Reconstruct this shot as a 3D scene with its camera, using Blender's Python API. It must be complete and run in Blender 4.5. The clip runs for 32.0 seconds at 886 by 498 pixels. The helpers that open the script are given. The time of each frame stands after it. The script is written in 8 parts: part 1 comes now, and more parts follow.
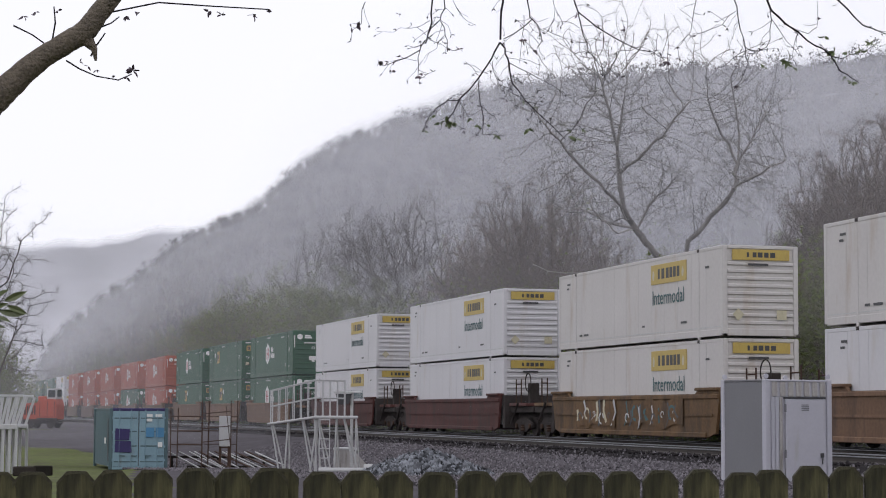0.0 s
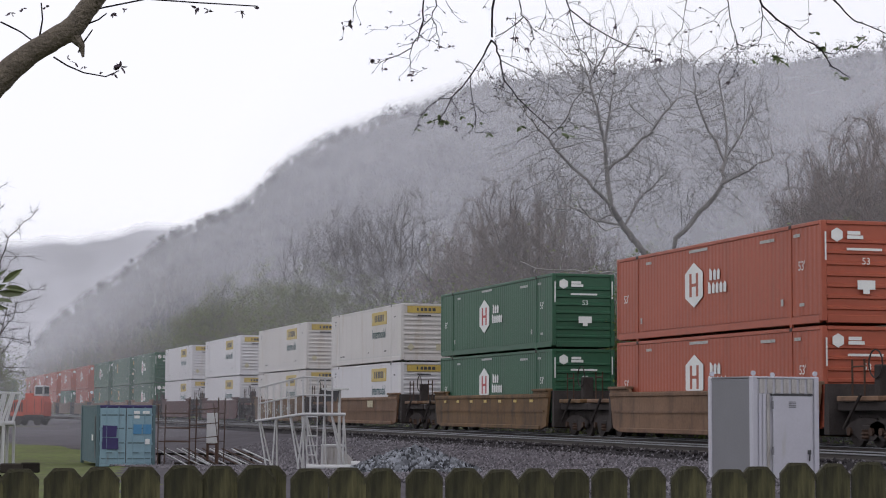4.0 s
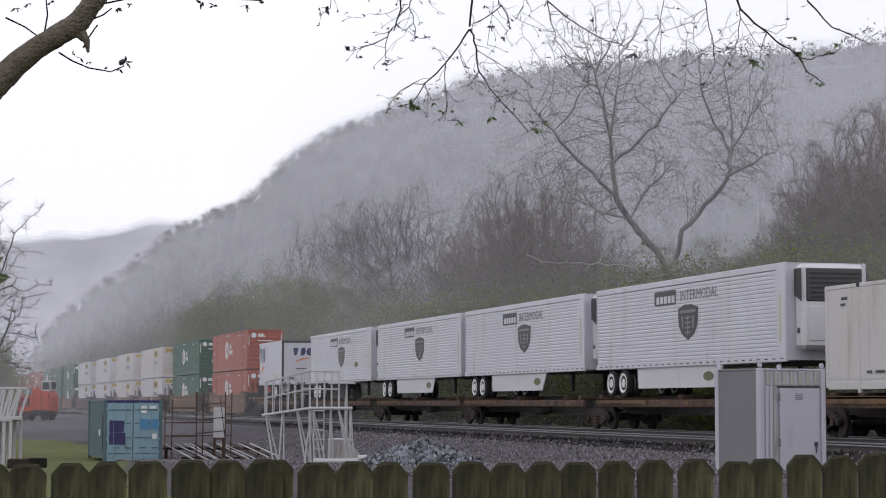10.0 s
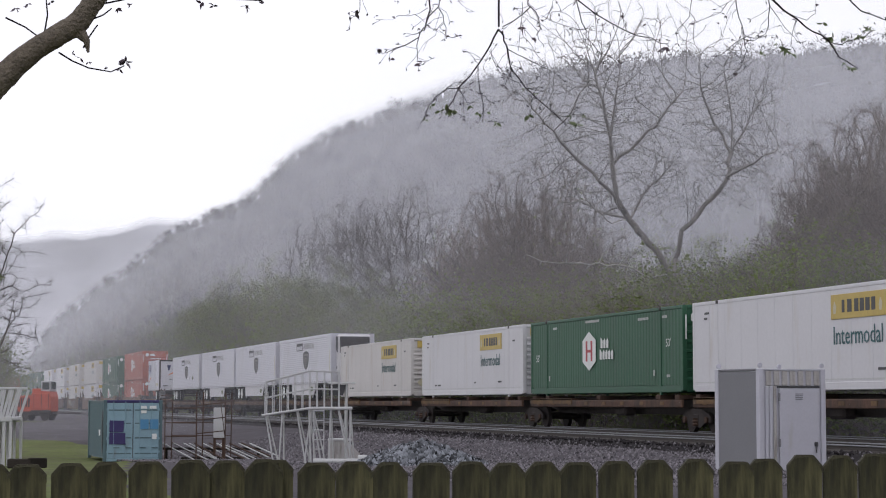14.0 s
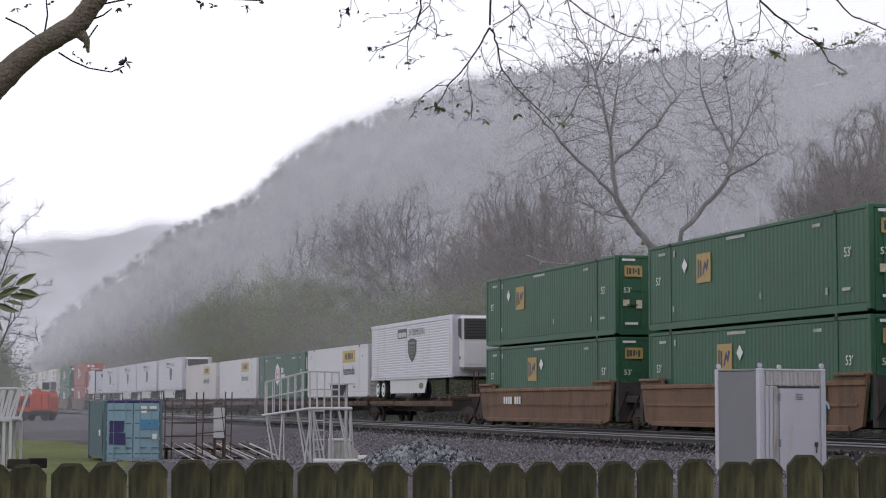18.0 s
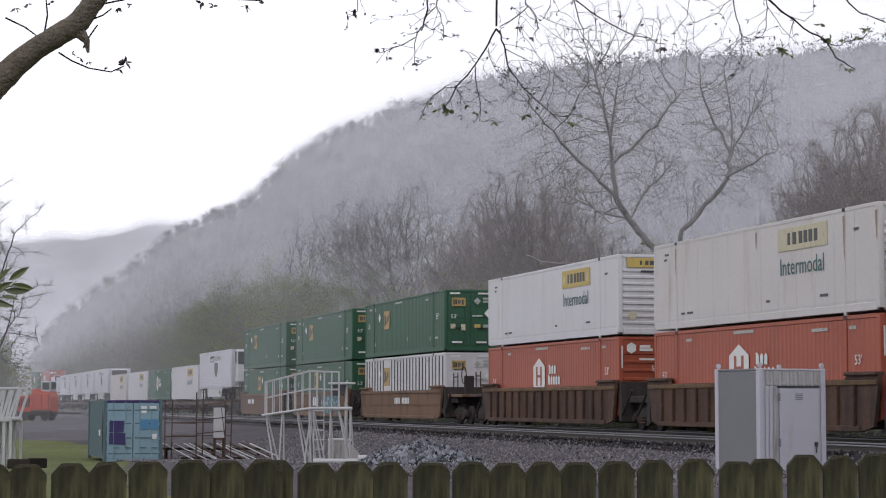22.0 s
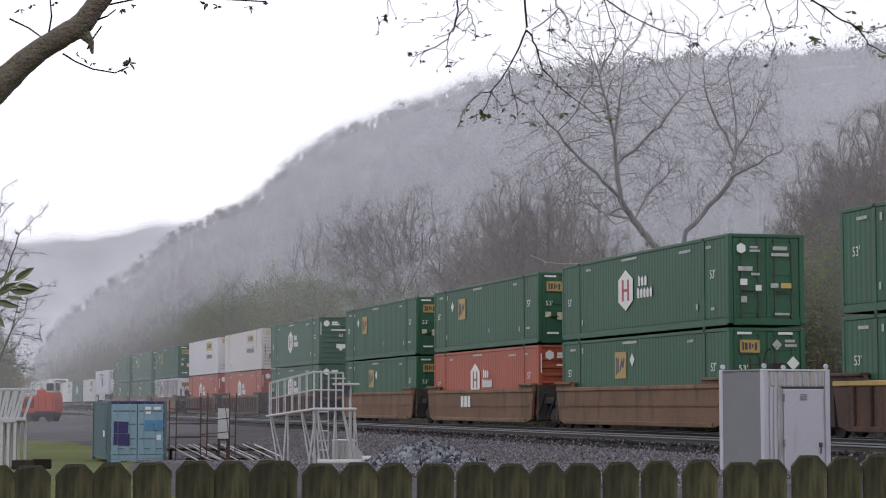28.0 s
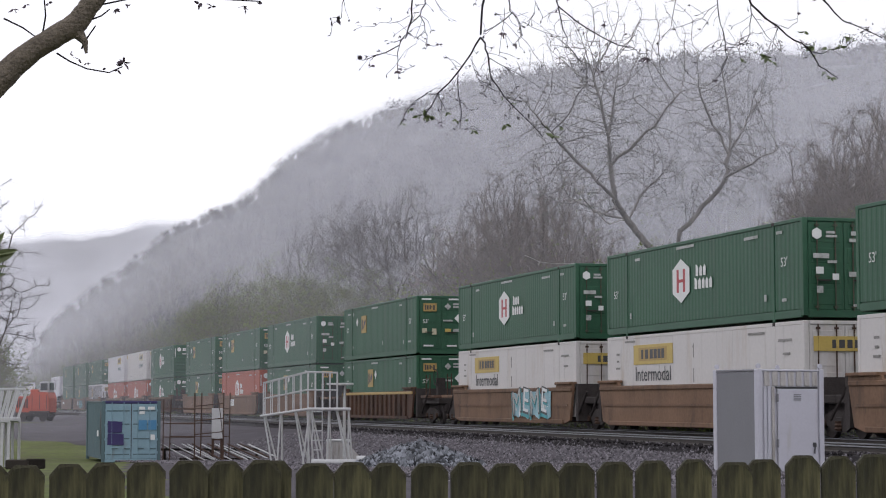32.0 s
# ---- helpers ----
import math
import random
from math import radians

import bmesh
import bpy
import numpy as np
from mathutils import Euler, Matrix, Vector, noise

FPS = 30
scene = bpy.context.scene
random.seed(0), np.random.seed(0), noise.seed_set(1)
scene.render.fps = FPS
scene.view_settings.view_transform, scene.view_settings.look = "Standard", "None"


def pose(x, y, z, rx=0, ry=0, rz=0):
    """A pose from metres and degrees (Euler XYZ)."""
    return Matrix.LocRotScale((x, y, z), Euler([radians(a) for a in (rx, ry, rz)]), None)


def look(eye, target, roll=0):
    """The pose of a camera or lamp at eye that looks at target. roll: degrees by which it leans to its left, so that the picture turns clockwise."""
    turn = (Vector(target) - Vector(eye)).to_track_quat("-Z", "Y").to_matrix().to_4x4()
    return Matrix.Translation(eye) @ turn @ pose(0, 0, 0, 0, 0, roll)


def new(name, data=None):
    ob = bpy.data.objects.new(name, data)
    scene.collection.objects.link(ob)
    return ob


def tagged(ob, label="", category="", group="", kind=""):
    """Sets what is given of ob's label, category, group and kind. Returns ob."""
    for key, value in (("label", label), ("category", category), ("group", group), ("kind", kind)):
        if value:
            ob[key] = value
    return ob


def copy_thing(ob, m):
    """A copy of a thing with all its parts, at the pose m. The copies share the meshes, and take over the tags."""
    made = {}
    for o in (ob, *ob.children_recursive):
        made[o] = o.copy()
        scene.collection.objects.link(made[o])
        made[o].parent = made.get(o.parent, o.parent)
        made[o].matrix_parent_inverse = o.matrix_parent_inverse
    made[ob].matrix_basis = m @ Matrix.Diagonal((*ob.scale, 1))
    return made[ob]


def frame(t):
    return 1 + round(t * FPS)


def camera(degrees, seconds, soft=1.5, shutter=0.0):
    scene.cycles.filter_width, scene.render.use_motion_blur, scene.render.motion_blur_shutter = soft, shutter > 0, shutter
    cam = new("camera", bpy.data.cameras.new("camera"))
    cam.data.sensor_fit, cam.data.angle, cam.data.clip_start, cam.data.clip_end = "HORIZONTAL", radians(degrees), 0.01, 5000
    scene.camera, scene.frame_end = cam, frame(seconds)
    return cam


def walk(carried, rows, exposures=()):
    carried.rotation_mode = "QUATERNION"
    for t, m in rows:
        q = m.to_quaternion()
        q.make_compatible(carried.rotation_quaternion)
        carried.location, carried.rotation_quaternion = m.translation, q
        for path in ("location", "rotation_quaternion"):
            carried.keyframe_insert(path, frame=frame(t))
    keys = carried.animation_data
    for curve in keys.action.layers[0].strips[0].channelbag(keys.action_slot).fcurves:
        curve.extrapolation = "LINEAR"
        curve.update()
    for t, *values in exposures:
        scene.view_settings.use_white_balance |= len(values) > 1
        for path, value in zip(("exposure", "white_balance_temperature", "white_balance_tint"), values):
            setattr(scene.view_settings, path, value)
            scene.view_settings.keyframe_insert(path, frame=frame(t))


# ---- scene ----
HFOV = 25.03
EYE = 0.741
YAW, TILT = 15.538, 4.413          # heading from the track's line, upward tilt
cam = camera(HFOV, 32.0, soft=1.05)

# seconds, turn to the left of the mean heading, tilt, lean (degrees)
SHAKE = [(0.0, -0.185, 0.275, 0.26), (1.0, -0.172, 0.267, 0.254), (2.0, -0.166, 0.262, 0.25), (3.0, -0.154, 0.253, 0.26),
         (3.5, 0.196, 0.193, 0.266), (5.5, -0.047, 0.167, 0.251), (6.0, -0.096, 0.167, 0.245), (6.5, -0.124, 0.161, 0.22),
         (7.0, -0.191, 0.15, 0.178), (7.5, -0.34, 0.113, 0.02), (8.0, -0.40, 0.103, 0.011), (8.5, -0.426, 0.083, 0.02),
         (9.0, -0.424, 0.077, 0.008), (9.5, -0.15, 0.027, 0.001), (10.0, 0.0, 0.003, 0.01), (13.0, 0.0, 0.003, 0.01),
         (16.5, -0.002, 0.014, 0.03), (17.5, -0.002, 0.014, 0.02), (19.0, 0.0, 0.002, 0.0), (22.5, 0.0, 0.008, 0.0),
         (23.0, 0.006, 0.026, -0.015), (23.5, 0.046, 0.029, 0.0), (24.0, 0.035, 0.028, 0.0), (24.5, -0.002, 0.03, 0.01),
         (25.0, -0.052, 0.032, 0.015), (25.5, -0.081, 0.045, 0.01), (27.5, -0.169, 0.046, -0.01), (28.0, -0.118, 0.028, -0.02),
         (28.5, 0.031, 0.025, -0.015), (29.0, 0.05, 0.026, -0.005), (32.0, 0.05, 0.026, -0.005)]


def aim(turn, tilt, lean):
    return pose(0, 0, EYE, 90 + TILT + tilt, 0, 90 - YAW - turn) @ pose(0, 0, 0, 0, 0, lean)


walk(cam, [(t, aim(a, b, c)) for t, a, b, c in SHAKE], exposures=[(0.0, -0.14), (10.0, -0.11), (19.0, -0.05), (32.0, 0.0)])

# the camera's level axes, to lay out the plan: ahead and to the right
AHEAD = Vector((-math.cos(radians(YAW)), math.sin(radians(YAW)), 0))
RIGHT = Vector((math.sin(radians(YAW)), math.cos(radians(YAW)), 0))


def spot(depth, side, z):
    """A place by its depth along the view, its offset to the right, and its height."""
    p = AHEAD * depth + RIGHT * side
    return Vector((p.x, p.y, z))


# ---- daylight: thick overcast, misty ----
world = bpy.data.worlds.new("overcast_sky")
scene.world = world
world.use_nodes = True
wn = world.node_tree.nodes
wl = world.node_tree.links
wn.clear()
sky = wn.new("ShaderNodeTexSky")
sky.sky_type, sky.sun_disc, sky.sun_elevation, sky.sun_rotation = "NISHITA", False, radians(48), radians(150)
sky.air_density, sky.dust_density, sky.ozone_density = 1.0, 6.0, 1.0
grey = wn.new("ShaderNodeHueSaturation")
grey.inputs["Saturation"].default_value = 0.12
grey.inputs["Value"].default_value = 0.09
cloud = wn.new("ShaderNodeMix")
cloud.data_type = "RGBA"
cloud.inputs["Factor"].default_value = 0.94
cloud.inputs["B"].default_value = (0.955, 0.957, 1.04, 1)
back = wn.new("ShaderNodeBackground")
back.inputs["Strength"].default_value = 1.18
wout = wn.new("ShaderNodeOutputWorld")
wl.new(sky.outputs["Color"], grey.inputs["Color"])
wl.new(grey.outputs["Color"], cloud.inputs["A"])
wl.new(cloud.outputs["Result"], back.inputs["Color"])
wl.new(back.outputs["Background"], wout.inputs["Surface"])

sun = new("sun", bpy.data.lights.new("sun", "SUN"))
sun.data.energy, sun.data.angle, sun.data.color = 0.2, radians(45), (1.0, 0.97, 0.93)
sun.matrix_world = look((60, -14, 62), (0, 0, 0))
# ---- materials ----
MATS = {}


def mat(name, color, rough=0.6, metal=0.0, vary=0.18, scale=1.5, fine=25.0, bump=0.15, dirt=None, dirt_amount=0.0, streak=1.0, rand=0.0, island=0.0, spec=0.5, grain=(1, 1, 1)):
    """A surface with colour variation at two scales, relief, and optional dirt of its own colour; streak > 1 draws the dirt out downwards."""
    if name in MATS:
        return MATS[name]
    m = bpy.data.materials.new(name)
    m.use_nodes = True
    n, l = m.node_tree.nodes, m.node_tree.links
    b = n["Principled BSDF"]
    b.inputs["Roughness"].default_value, b.inputs["Metallic"].default_value = rough, metal
    b.inputs["Specular IOR Level"].default_value = spec
    co = n.new("ShaderNodeTexCoord")
    big, small = n.new("ShaderNodeTexNoise"), n.new("ShaderNodeTexNoise")
    big.inputs["Scale"].default_value, big.inputs["Detail"].default_value = scale, 4
    small.inputs["Scale"].default_value, small.inputs["Detail"].default_value = fine, 3
    gm = n.new("ShaderNodeMapping")
    gm.inputs["Scale"].default_value = grain
    l.new(co.outputs["Object"], gm.inputs["Vector"])
    l.new(gm.outputs["Vector"], big.inputs["Vector"])
    l.new(gm.outputs["Vector"], small.inputs["Vector"])
    add = n.new("ShaderNodeMath")
    add.operation = "ADD"
    l.new(big.outputs["Fac"], add.inputs[0])
    l.new(small.outputs["Fac"], add.inputs[1])
    ramp = n.new("ShaderNodeMapRange")
    ramp.inputs["From Min"].default_value, ramp.inputs["From Max"].default_value = 0.6, 1.4
    ramp.inputs["To Min"].default_value, ramp.inputs["To Max"].default_value = 1 - vary, 1 + vary
    l.new(add.outputs[0], ramp.inputs["Value"])
    value = ramp.outputs["Result"]
    for amount, kind in ((rand, "ShaderNodeObjectInfo"), (island, "ShaderNodeNewGeometry")):
        if amount:
            info = n.new(kind)
            r2 = n.new("ShaderNodeMapRange")
            r2.inputs["To Min"].default_value, r2.inputs["To Max"].default_value = 1 - amount, 1 + amount
            l.new(info.outputs["Random" if kind.endswith("Info") else "Random Per Island"], r2.inputs["Value"])
            mul = n.new("ShaderNodeMath")
            mul.operation = "MULTIPLY"
            l.new(value, mul.inputs[0])
            l.new(r2.outputs["Result"], mul.inputs[1])
            value = mul.outputs[0]
    tint = n.new("ShaderNodeMix")
    tint.data_type, tint.blend_type = "RGBA", "MULTIPLY"
    tint.inputs["Factor"].default_value = 1.0
    tint.inputs["A"].default_value = (*color, 1)
    l.new(value, tint.inputs["B"])
    out = tint.outputs["Result"]
    if dirt:
        mp = n.new("ShaderNodeMapping")
        mp.inputs["Scale"].default_value = (1, 1, 1 / streak)
        l.new(co.outputs["Object"], mp.inputs["Vector"])
        d = n.new("ShaderNodeTexNoise")
        d.inputs["Scale"].default_value, d.inputs["Detail"].default_value, d.inputs["Roughness"].default_value = scale * 2.2, 6, 0.65
        l.new(mp.outputs["Vector"], d.inputs["Vector"])
        dr = n.new("ShaderNodeMapRange")
        dr.inputs["From Min"].default_value, dr.inputs["From Max"].default_value = 0.62 - 0.3 * dirt_amount, 0.85 - 0.25 * dirt_amount
        dr.inputs["To Max"].default_value = min(1, 0.5 + dirt_amount)
        l.new(d.outputs["Fac"], dr.inputs["Value"])
        mix = n.new("ShaderNodeMix")
        mix.data_type = "RGBA"
        mix.inputs["B"].default_value = (*dirt, 1)
        l.new(dr.outputs["Result"], mix.inputs["Factor"])
        l.new(out, mix.inputs["A"])
        out = mix.outputs["Result"]
    l.new(out, b.inputs["Base Color"])
    if bump:
        bp = n.new("ShaderNodeBump")
        bp.inputs["Strength"].default_value, bp.inputs["Distance"].default_value = bump, 0.02
        l.new(small.outputs["Fac"], bp.inputs["Height"])
        l.new(bp.outputs["Normal"], b.inputs["Normal"])
    MATS[name] = m
    return m


RUST = (0.13, 0.06, 0.03)
M_WHITE = mat("white_container_paint", (0.56, 0.55, 0.575), 0.45, vary=0.05, scale=0.5, fine=8, bump=0.05, dirt=(0.42, 0.36, 0.29), dirt_amount=0.12, streak=5)
M_CREAM = mat("weathered_cream_paint", (0.53, 0.506, 0.495), 0.5, vary=0.07, scale=0.5, fine=8, bump=0.05, dirt=(0.36, 0.27, 0.19), dirt_amount=0.2, streak=5)
M_GREEN = mat("green_container_paint", (0.016, 0.080, 0.040), 0.5, vary=0.16, scale=0.4, fine=6, bump=0.05, dirt=(0.035, 0.068, 0.048), dirt_amount=0.2, streak=5)
M_GREEN_OLD = mat("faded_green_paint", (0.018, 0.082, 0.042), 0.5, vary=0.18, scale=0.4, fine=6, bump=0.05, dirt=(0.045, 0.068, 0.052), dirt_amount=0.25, streak=5)
M_ORANGE = mat("orange_container_paint", (0.33, 0.072, 0.036), 0.5, vary=0.1, scale=0.4, fine=6, bump=0.05, dirt=(0.22, 0.055, 0.03), dirt_amount=0.25, streak=5)
M_BROWN = mat("brown_freight_paint", (0.165, 0.098, 0.062), 0.7, spec=0.25, vary=0.25, scale=0.7, fine=9, bump=0.1, dirt=(0.065, 0.045, 0.036), dirt_amount=0.4, streak=4, rand=0.15)
M_DARKBROWN = mat("dark_brown_freight_paint", (0.095, 0.055, 0.04), 0.7, spec=0.2, vary=0.35, scale=0.7, fine=9, bump=0.1, dirt=(0.04, 0.03, 0.027), dirt_amount=0.6, streak=4)
M_MAROON = mat("maroon_freight_paint", (0.085, 0.033, 0.030), 0.7, spec=0.25, vary=0.3, scale=0.7, fine=9, bump=0.1, dirt=(0.045, 0.032, 0.03), dirt_amount=0.5, streak=4)
M_TAN = mat("yellow_brown_freight_paint", (0.145, 0.085, 0.042), 0.7, spec=0.25, vary=0.3, scale=0.7, fine=9, bump=0.1, dirt=(0.06, 0.042, 0.03), dirt_amount=0.55, streak=4)
M_GEAR = mat("grimy_running_gear", (0.048, 0.041, 0.040), 0.8, spec=0.15, vary=0.3, scale=3, fine=30, dirt=(0.035, 0.027, 0.022), dirt_amount=0.3)
M_YELLOW = mat("yellow_placard", (0.47, 0.345, 0.09), 0.5, vary=0.08, scale=2, fine=14, bump=0.0, dirt=(0.30, 0.22, 0.07), dirt_amount=0.25, streak=3)
M_OCHRE = mat("ochre_mark", (0.38, 0.26, 0.085), 0.55, vary=0.12, scale=2, fine=14, bump=0.0, dirt=(0.2, 0.14, 0.06), dirt_amount=0.3, streak=3)
M_FADED = mat("faded_yellow_placard", (0.50, 0.46, 0.33), 0.6, vary=0.1, scale=2, fine=14, bump=0.0, dirt=(0.25, 0.2, 0.12), dirt_amount=0.3, streak=3)
M_INK = mat("dark_ink", (0.045, 0.045, 0.05), 0.5, vary=0.15, scale=3, fine=20, bump=0.0)
M_OLDDECAL = mat("worn_white_decal", (0.40, 0.41, 0.40), 0.6, vary=0.2, scale=3, fine=20, bump=0.0, dirt=(0.15, 0.17, 0.15), dirt_amount=0.4)
M_GREYINK = mat("faded_grey_ink", (0.22, 0.21, 0.20), 0.6, vary=0.2, scale=3, fine=20, bump=0.0)
M_NAVY = mat("navy_ink", (0.03, 0.035, 0.11), 0.5, vary=0.15, scale=3, fine=20, bump=0.0)
M_TEAL = mat("dark_teal_ink", (0.02, 0.09, 0.10), 0.5, vary=0.15, scale=3, fine=20, bump=0.0)
M_DECAL = mat("white_decal", (0.66, 0.67, 0.66), 0.5, vary=0.08, scale=3, fine=20, bump=0.0)
M_RED = mat("red_ink", (0.40, 0.05, 0.06), 0.5, vary=0.1, scale=3, fine=20, bump=0.0)
M_ORANGE_INK = mat("orange_ink", (0.65, 0.17, 0.04), 0.5, vary=0.1, scale=3, fine=20, bump=0.0)
M_TRAILER = mat("white_trailer_skin", (0.545, 0.54, 0.595), 0.4, vary=0.06, scale=0.5, fine=9, bump=0.04, dirt=(0.36, 0.34, 0.31), dirt_amount=0.2, streak=6)
M_STEEL = mat("galvanised_steel", (0.50, 0.50, 0.50), 0.45, 0.6, vary=0.15, scale=3, fine=30)
M_RUBBER = mat("tyre_rubber", (0.018, 0.018, 0.018), 0.85, vary=0.2, scale=6, fine=40)
M_RUSTY = mat("rusty_steel", (0.065, 0.04, 0.03), 0.8, spec=0.2, vary=0.3, scale=4, fine=30, dirt=(0.05, 0.03, 0.025), dirt_amount=0.3)
M_LIMEWHITE = mat("white_painted_tube", (0.43, 0.43, 0.44), 0.5, vary=0.1, scale=4, fine=30, dirt=(0.30, 0.27, 0.23), dirt_amount=0.25)
M_RAIL = mat("rail_steel", (0.05, 0.042, 0.038), 0.7, 0.2, vary=0.2, scale=2, fine=30)
M_RAILTOP = mat("polished_rail_head", (0.26, 0.26, 0.28), 0.4, 1.0, vary=0.1, scale=2, fine=30, bump=0.0)
M_TIE = mat("creosoted_timber", (0.03, 0.026, 0.023), 0.85, spec=0.05, vary=0.3, scale=4, fine=30, rand=0.3)
M_BARK = mat("dark_bark", (0.068, 0.057, 0.052), 0.9, vary=0.3, scale=3, fine=30, bump=0.6)
M_BARK_PALE = mat("pale_flaking_bark", (0.33, 0.31, 0.29), 0.9, vary=0.4, scale=1.2, fine=12, bump=0.4)
M_BARK_WARM = mat("grey_brown_bark", (0.13, 0.105, 0.094), 0.9, vary=0.3, scale=2, fine=20, bump=0.4, rand=0.2)
M_LEAF = mat("spring_leaf", (0.125, 0.155, 0.042), 0.6, vary=0.2, scale=0.3, fine=2, bump=0.0, island=0.15, rand=0.15)
# new leaf lets half of the light through
n, l = M_LEAF.node_tree.nodes, M_LEAF.node_tree.links
thin, half = n.new("ShaderNodeBsdfTranslucent"), n.new("ShaderNodeMixShader")
half.inputs["Fac"].default_value = 0.45
l.new(n["Principled BSDF"].inputs["Base Color"].links[0].from_socket, thin.inputs["Color"])
l.new(n["Principled BSDF"].outputs[0], half.inputs[1])
l.new(thin.outputs[0], half.inputs[2])
l.new(half.outputs[0], n["Material Output"].inputs["Surface"])
M_BUD = mat("dark_bud", (0.055, 0.035, 0.05), 0.6, vary=0.3, scale=9, fine=60, bump=0.0, island=0.3)


# ---- mesh kit ----
class Mesh:
    """Gathers vertices and faces for one part."""

    def __init__(self):
        self.v, self.f = [], []

    def add(self, verts, faces):
        k = len(self.v)
        self.v += [tuple(p) for p in verts]
        self.f += [tuple(i + k for i in f) for f in faces]
        return self

    def box(self, x0, x1, y0, y1, z0, z1, c=0.0):
        """A box, its upright and lying edges chamfered by c."""
        if c <= 0:
            v = [(x, y, z) for z in (z0, z1) for x, y in ((x0, y0), (x1, y0), (x1, y1), (x0, y1))]
            return self.add(v, [(3, 2, 1, 0), (4, 5, 6, 7), (0, 1, 5, 4), (1, 2, 6, 5), (2, 3, 7, 6), (3, 0, 4, 7)])

        def ring(d, z):
            return [(x0 + c, y0 + (c - d), z), (x1 - c, y0 + (c - d), z), (x1 - (c - d), y0 + c, z), (x1 - (c - d), y1 - c, z),
                 (x1 - c, y1 - (c - d), z), (x0 + c, y1 - (c - d), z), (x0 + (c - d), y1 - c, z), (x0 + (c - d), y0 + c, z)]
        v = ring(0, z0) + ring(c, z0 + c) + ring(c, z1 - c) + ring(0, z1)
        f = [tuple(reversed(range(8))), tuple(range(24, 32))]
        for r in range(3):
            for i in range(8):
                j = (i + 1) % 8
                f.append((r * 8 + i, r * 8 + j, r * 8 + 8 + j, r * 8 + 8 + i))
        return self.add(v, f)

    def tube(self, p, q, r0, r1=None, n=8, caps=True):
        p, q = Vector(p), Vector(q)
        r1 = r0 if r1 is None else r1
        d = (q - p).normalized()
        a = d.orthogonal().normalized()
        b = d.cross(a)
        v = []
        for o, r in ((p, r0), (q, r1)):
            v += [o + (a * math.cos(2 * math.pi * i / n) + b * math.sin(2 * math.pi * i / n)) * r for i in range(n)]
        f = [(i, (i + 1) % n, n + (i + 1) % n, n + i) for i in range(n)]
        if caps:
            f += [tuple(reversed(range(n))), tuple(range(n, 2 * n))]
        return self.add(v, f)

    def lathe(self, centre, axis, profile, n=20):
        """Turns (along, radius) pairs round an axis through centre."""
        c, d = Vector(centre), Vector(axis).normalized()
        a = d.orthogonal().normalized()
        b = d.cross(a)
        v = [c + d * s + (a * math.cos(2 * math.pi * i / n) + b * math.sin(2 * math.pi * i / n)) * r for s, r in profile for i in range(n)]
        f = [(k * n + i, k * n + (i + 1) % n, (k + 1) * n + (i + 1) % n, (k + 1) * n + i) for k in range(len(profile) - 1) for i in range(n)]
        f += [tuple(reversed(range(n))), tuple(range((len(profile) - 1) * n, len(profile) * n))]
        return self.add(v, f)

    def prism(self, outline, y0, y1):
        """An outline in x and z, pushed through from y0 to y1."""
        n = len(outline)
        v = [(x, y0, z) for x, z in outline] + [(x, y1, z) for x, z in outline]
        f = [tuple(range(n)), tuple(reversed(range(n, 2 * n)))] + [(i, n + i, n + (i + 1) % n, (i + 1) % n) for i in range(n)]
        return self.add(v, f)

    def data(self, name, material, smooth=False):
        me = bpy.data.meshes.new(name)
        me.from_pydata(self.v, [], self.f)
        me.materials.append(material)
        if smooth:
            me.shade_smooth()
        bm = bmesh.new()
        bm.from_mesh(me)
        bmesh.ops.recalc_face_normals(bm, faces=bm.faces)
        bm.to_mesh(me)
        bm.free()
        return me


def part(name, m, material, parent, label="", at=None, smooth=False, kind=""):
    """Links a mesh as one part under a thing or a part."""
    ob = new(name, m.data(name, material, smooth) if isinstance(m, Mesh) else m)
    ob.parent = parent
    if at is not None:
        ob.matrix_basis = at
    return tagged(ob, label, kind=kind)


def thing(name, label, category, group="", m=None, at=None, material=None, kind="", smooth=False):
    """A top-level thing: an empty at its base, or one mesh."""
    ob = new(name, m.data(name, material, smooth) if m else None)
    if at is not None:
        ob.matrix_basis = at
    return tagged(ob, label, category, group, kind)


LETTERS = {}


def lettering(text, height, material, parent, at, squeeze=1.0, name="lettering", label=""):
    """Built-in type as a thin flat mesh; at carries it to its place."""
    key = (text, height, squeeze, material.name)
    if key not in LETTERS:
        cu = bpy.data.curves.new("type", "FONT")
        cu.body, cu.size, cu.extrude, cu.align_x, cu.align_y, cu.resolution_u = text, height * 1.38, 0.002, "CENTER", "CENTER", 2
        ob = bpy.data.objects.new("type", cu)
        scene.collection.objects.link(ob)
        bpy.context.view_layer.update()
        me = bpy.data.meshes.new_from_object(ob)
        bpy.data.objects.remove(ob)
        me.transform(Matrix.Diagonal((squeeze, 1, 1, 1)))
        me.materials.clear()
        me.materials.append(material)
        LETTERS[key] = me
    return part(name, LETTERS[key], material, parent, label, at)


def on_side(x, z, y=-0.012):
    return pose(x, y, z, 90, 0, 0)


def on_end(x, y, z):
    return pose(x, y, z, 90, 0, 90)


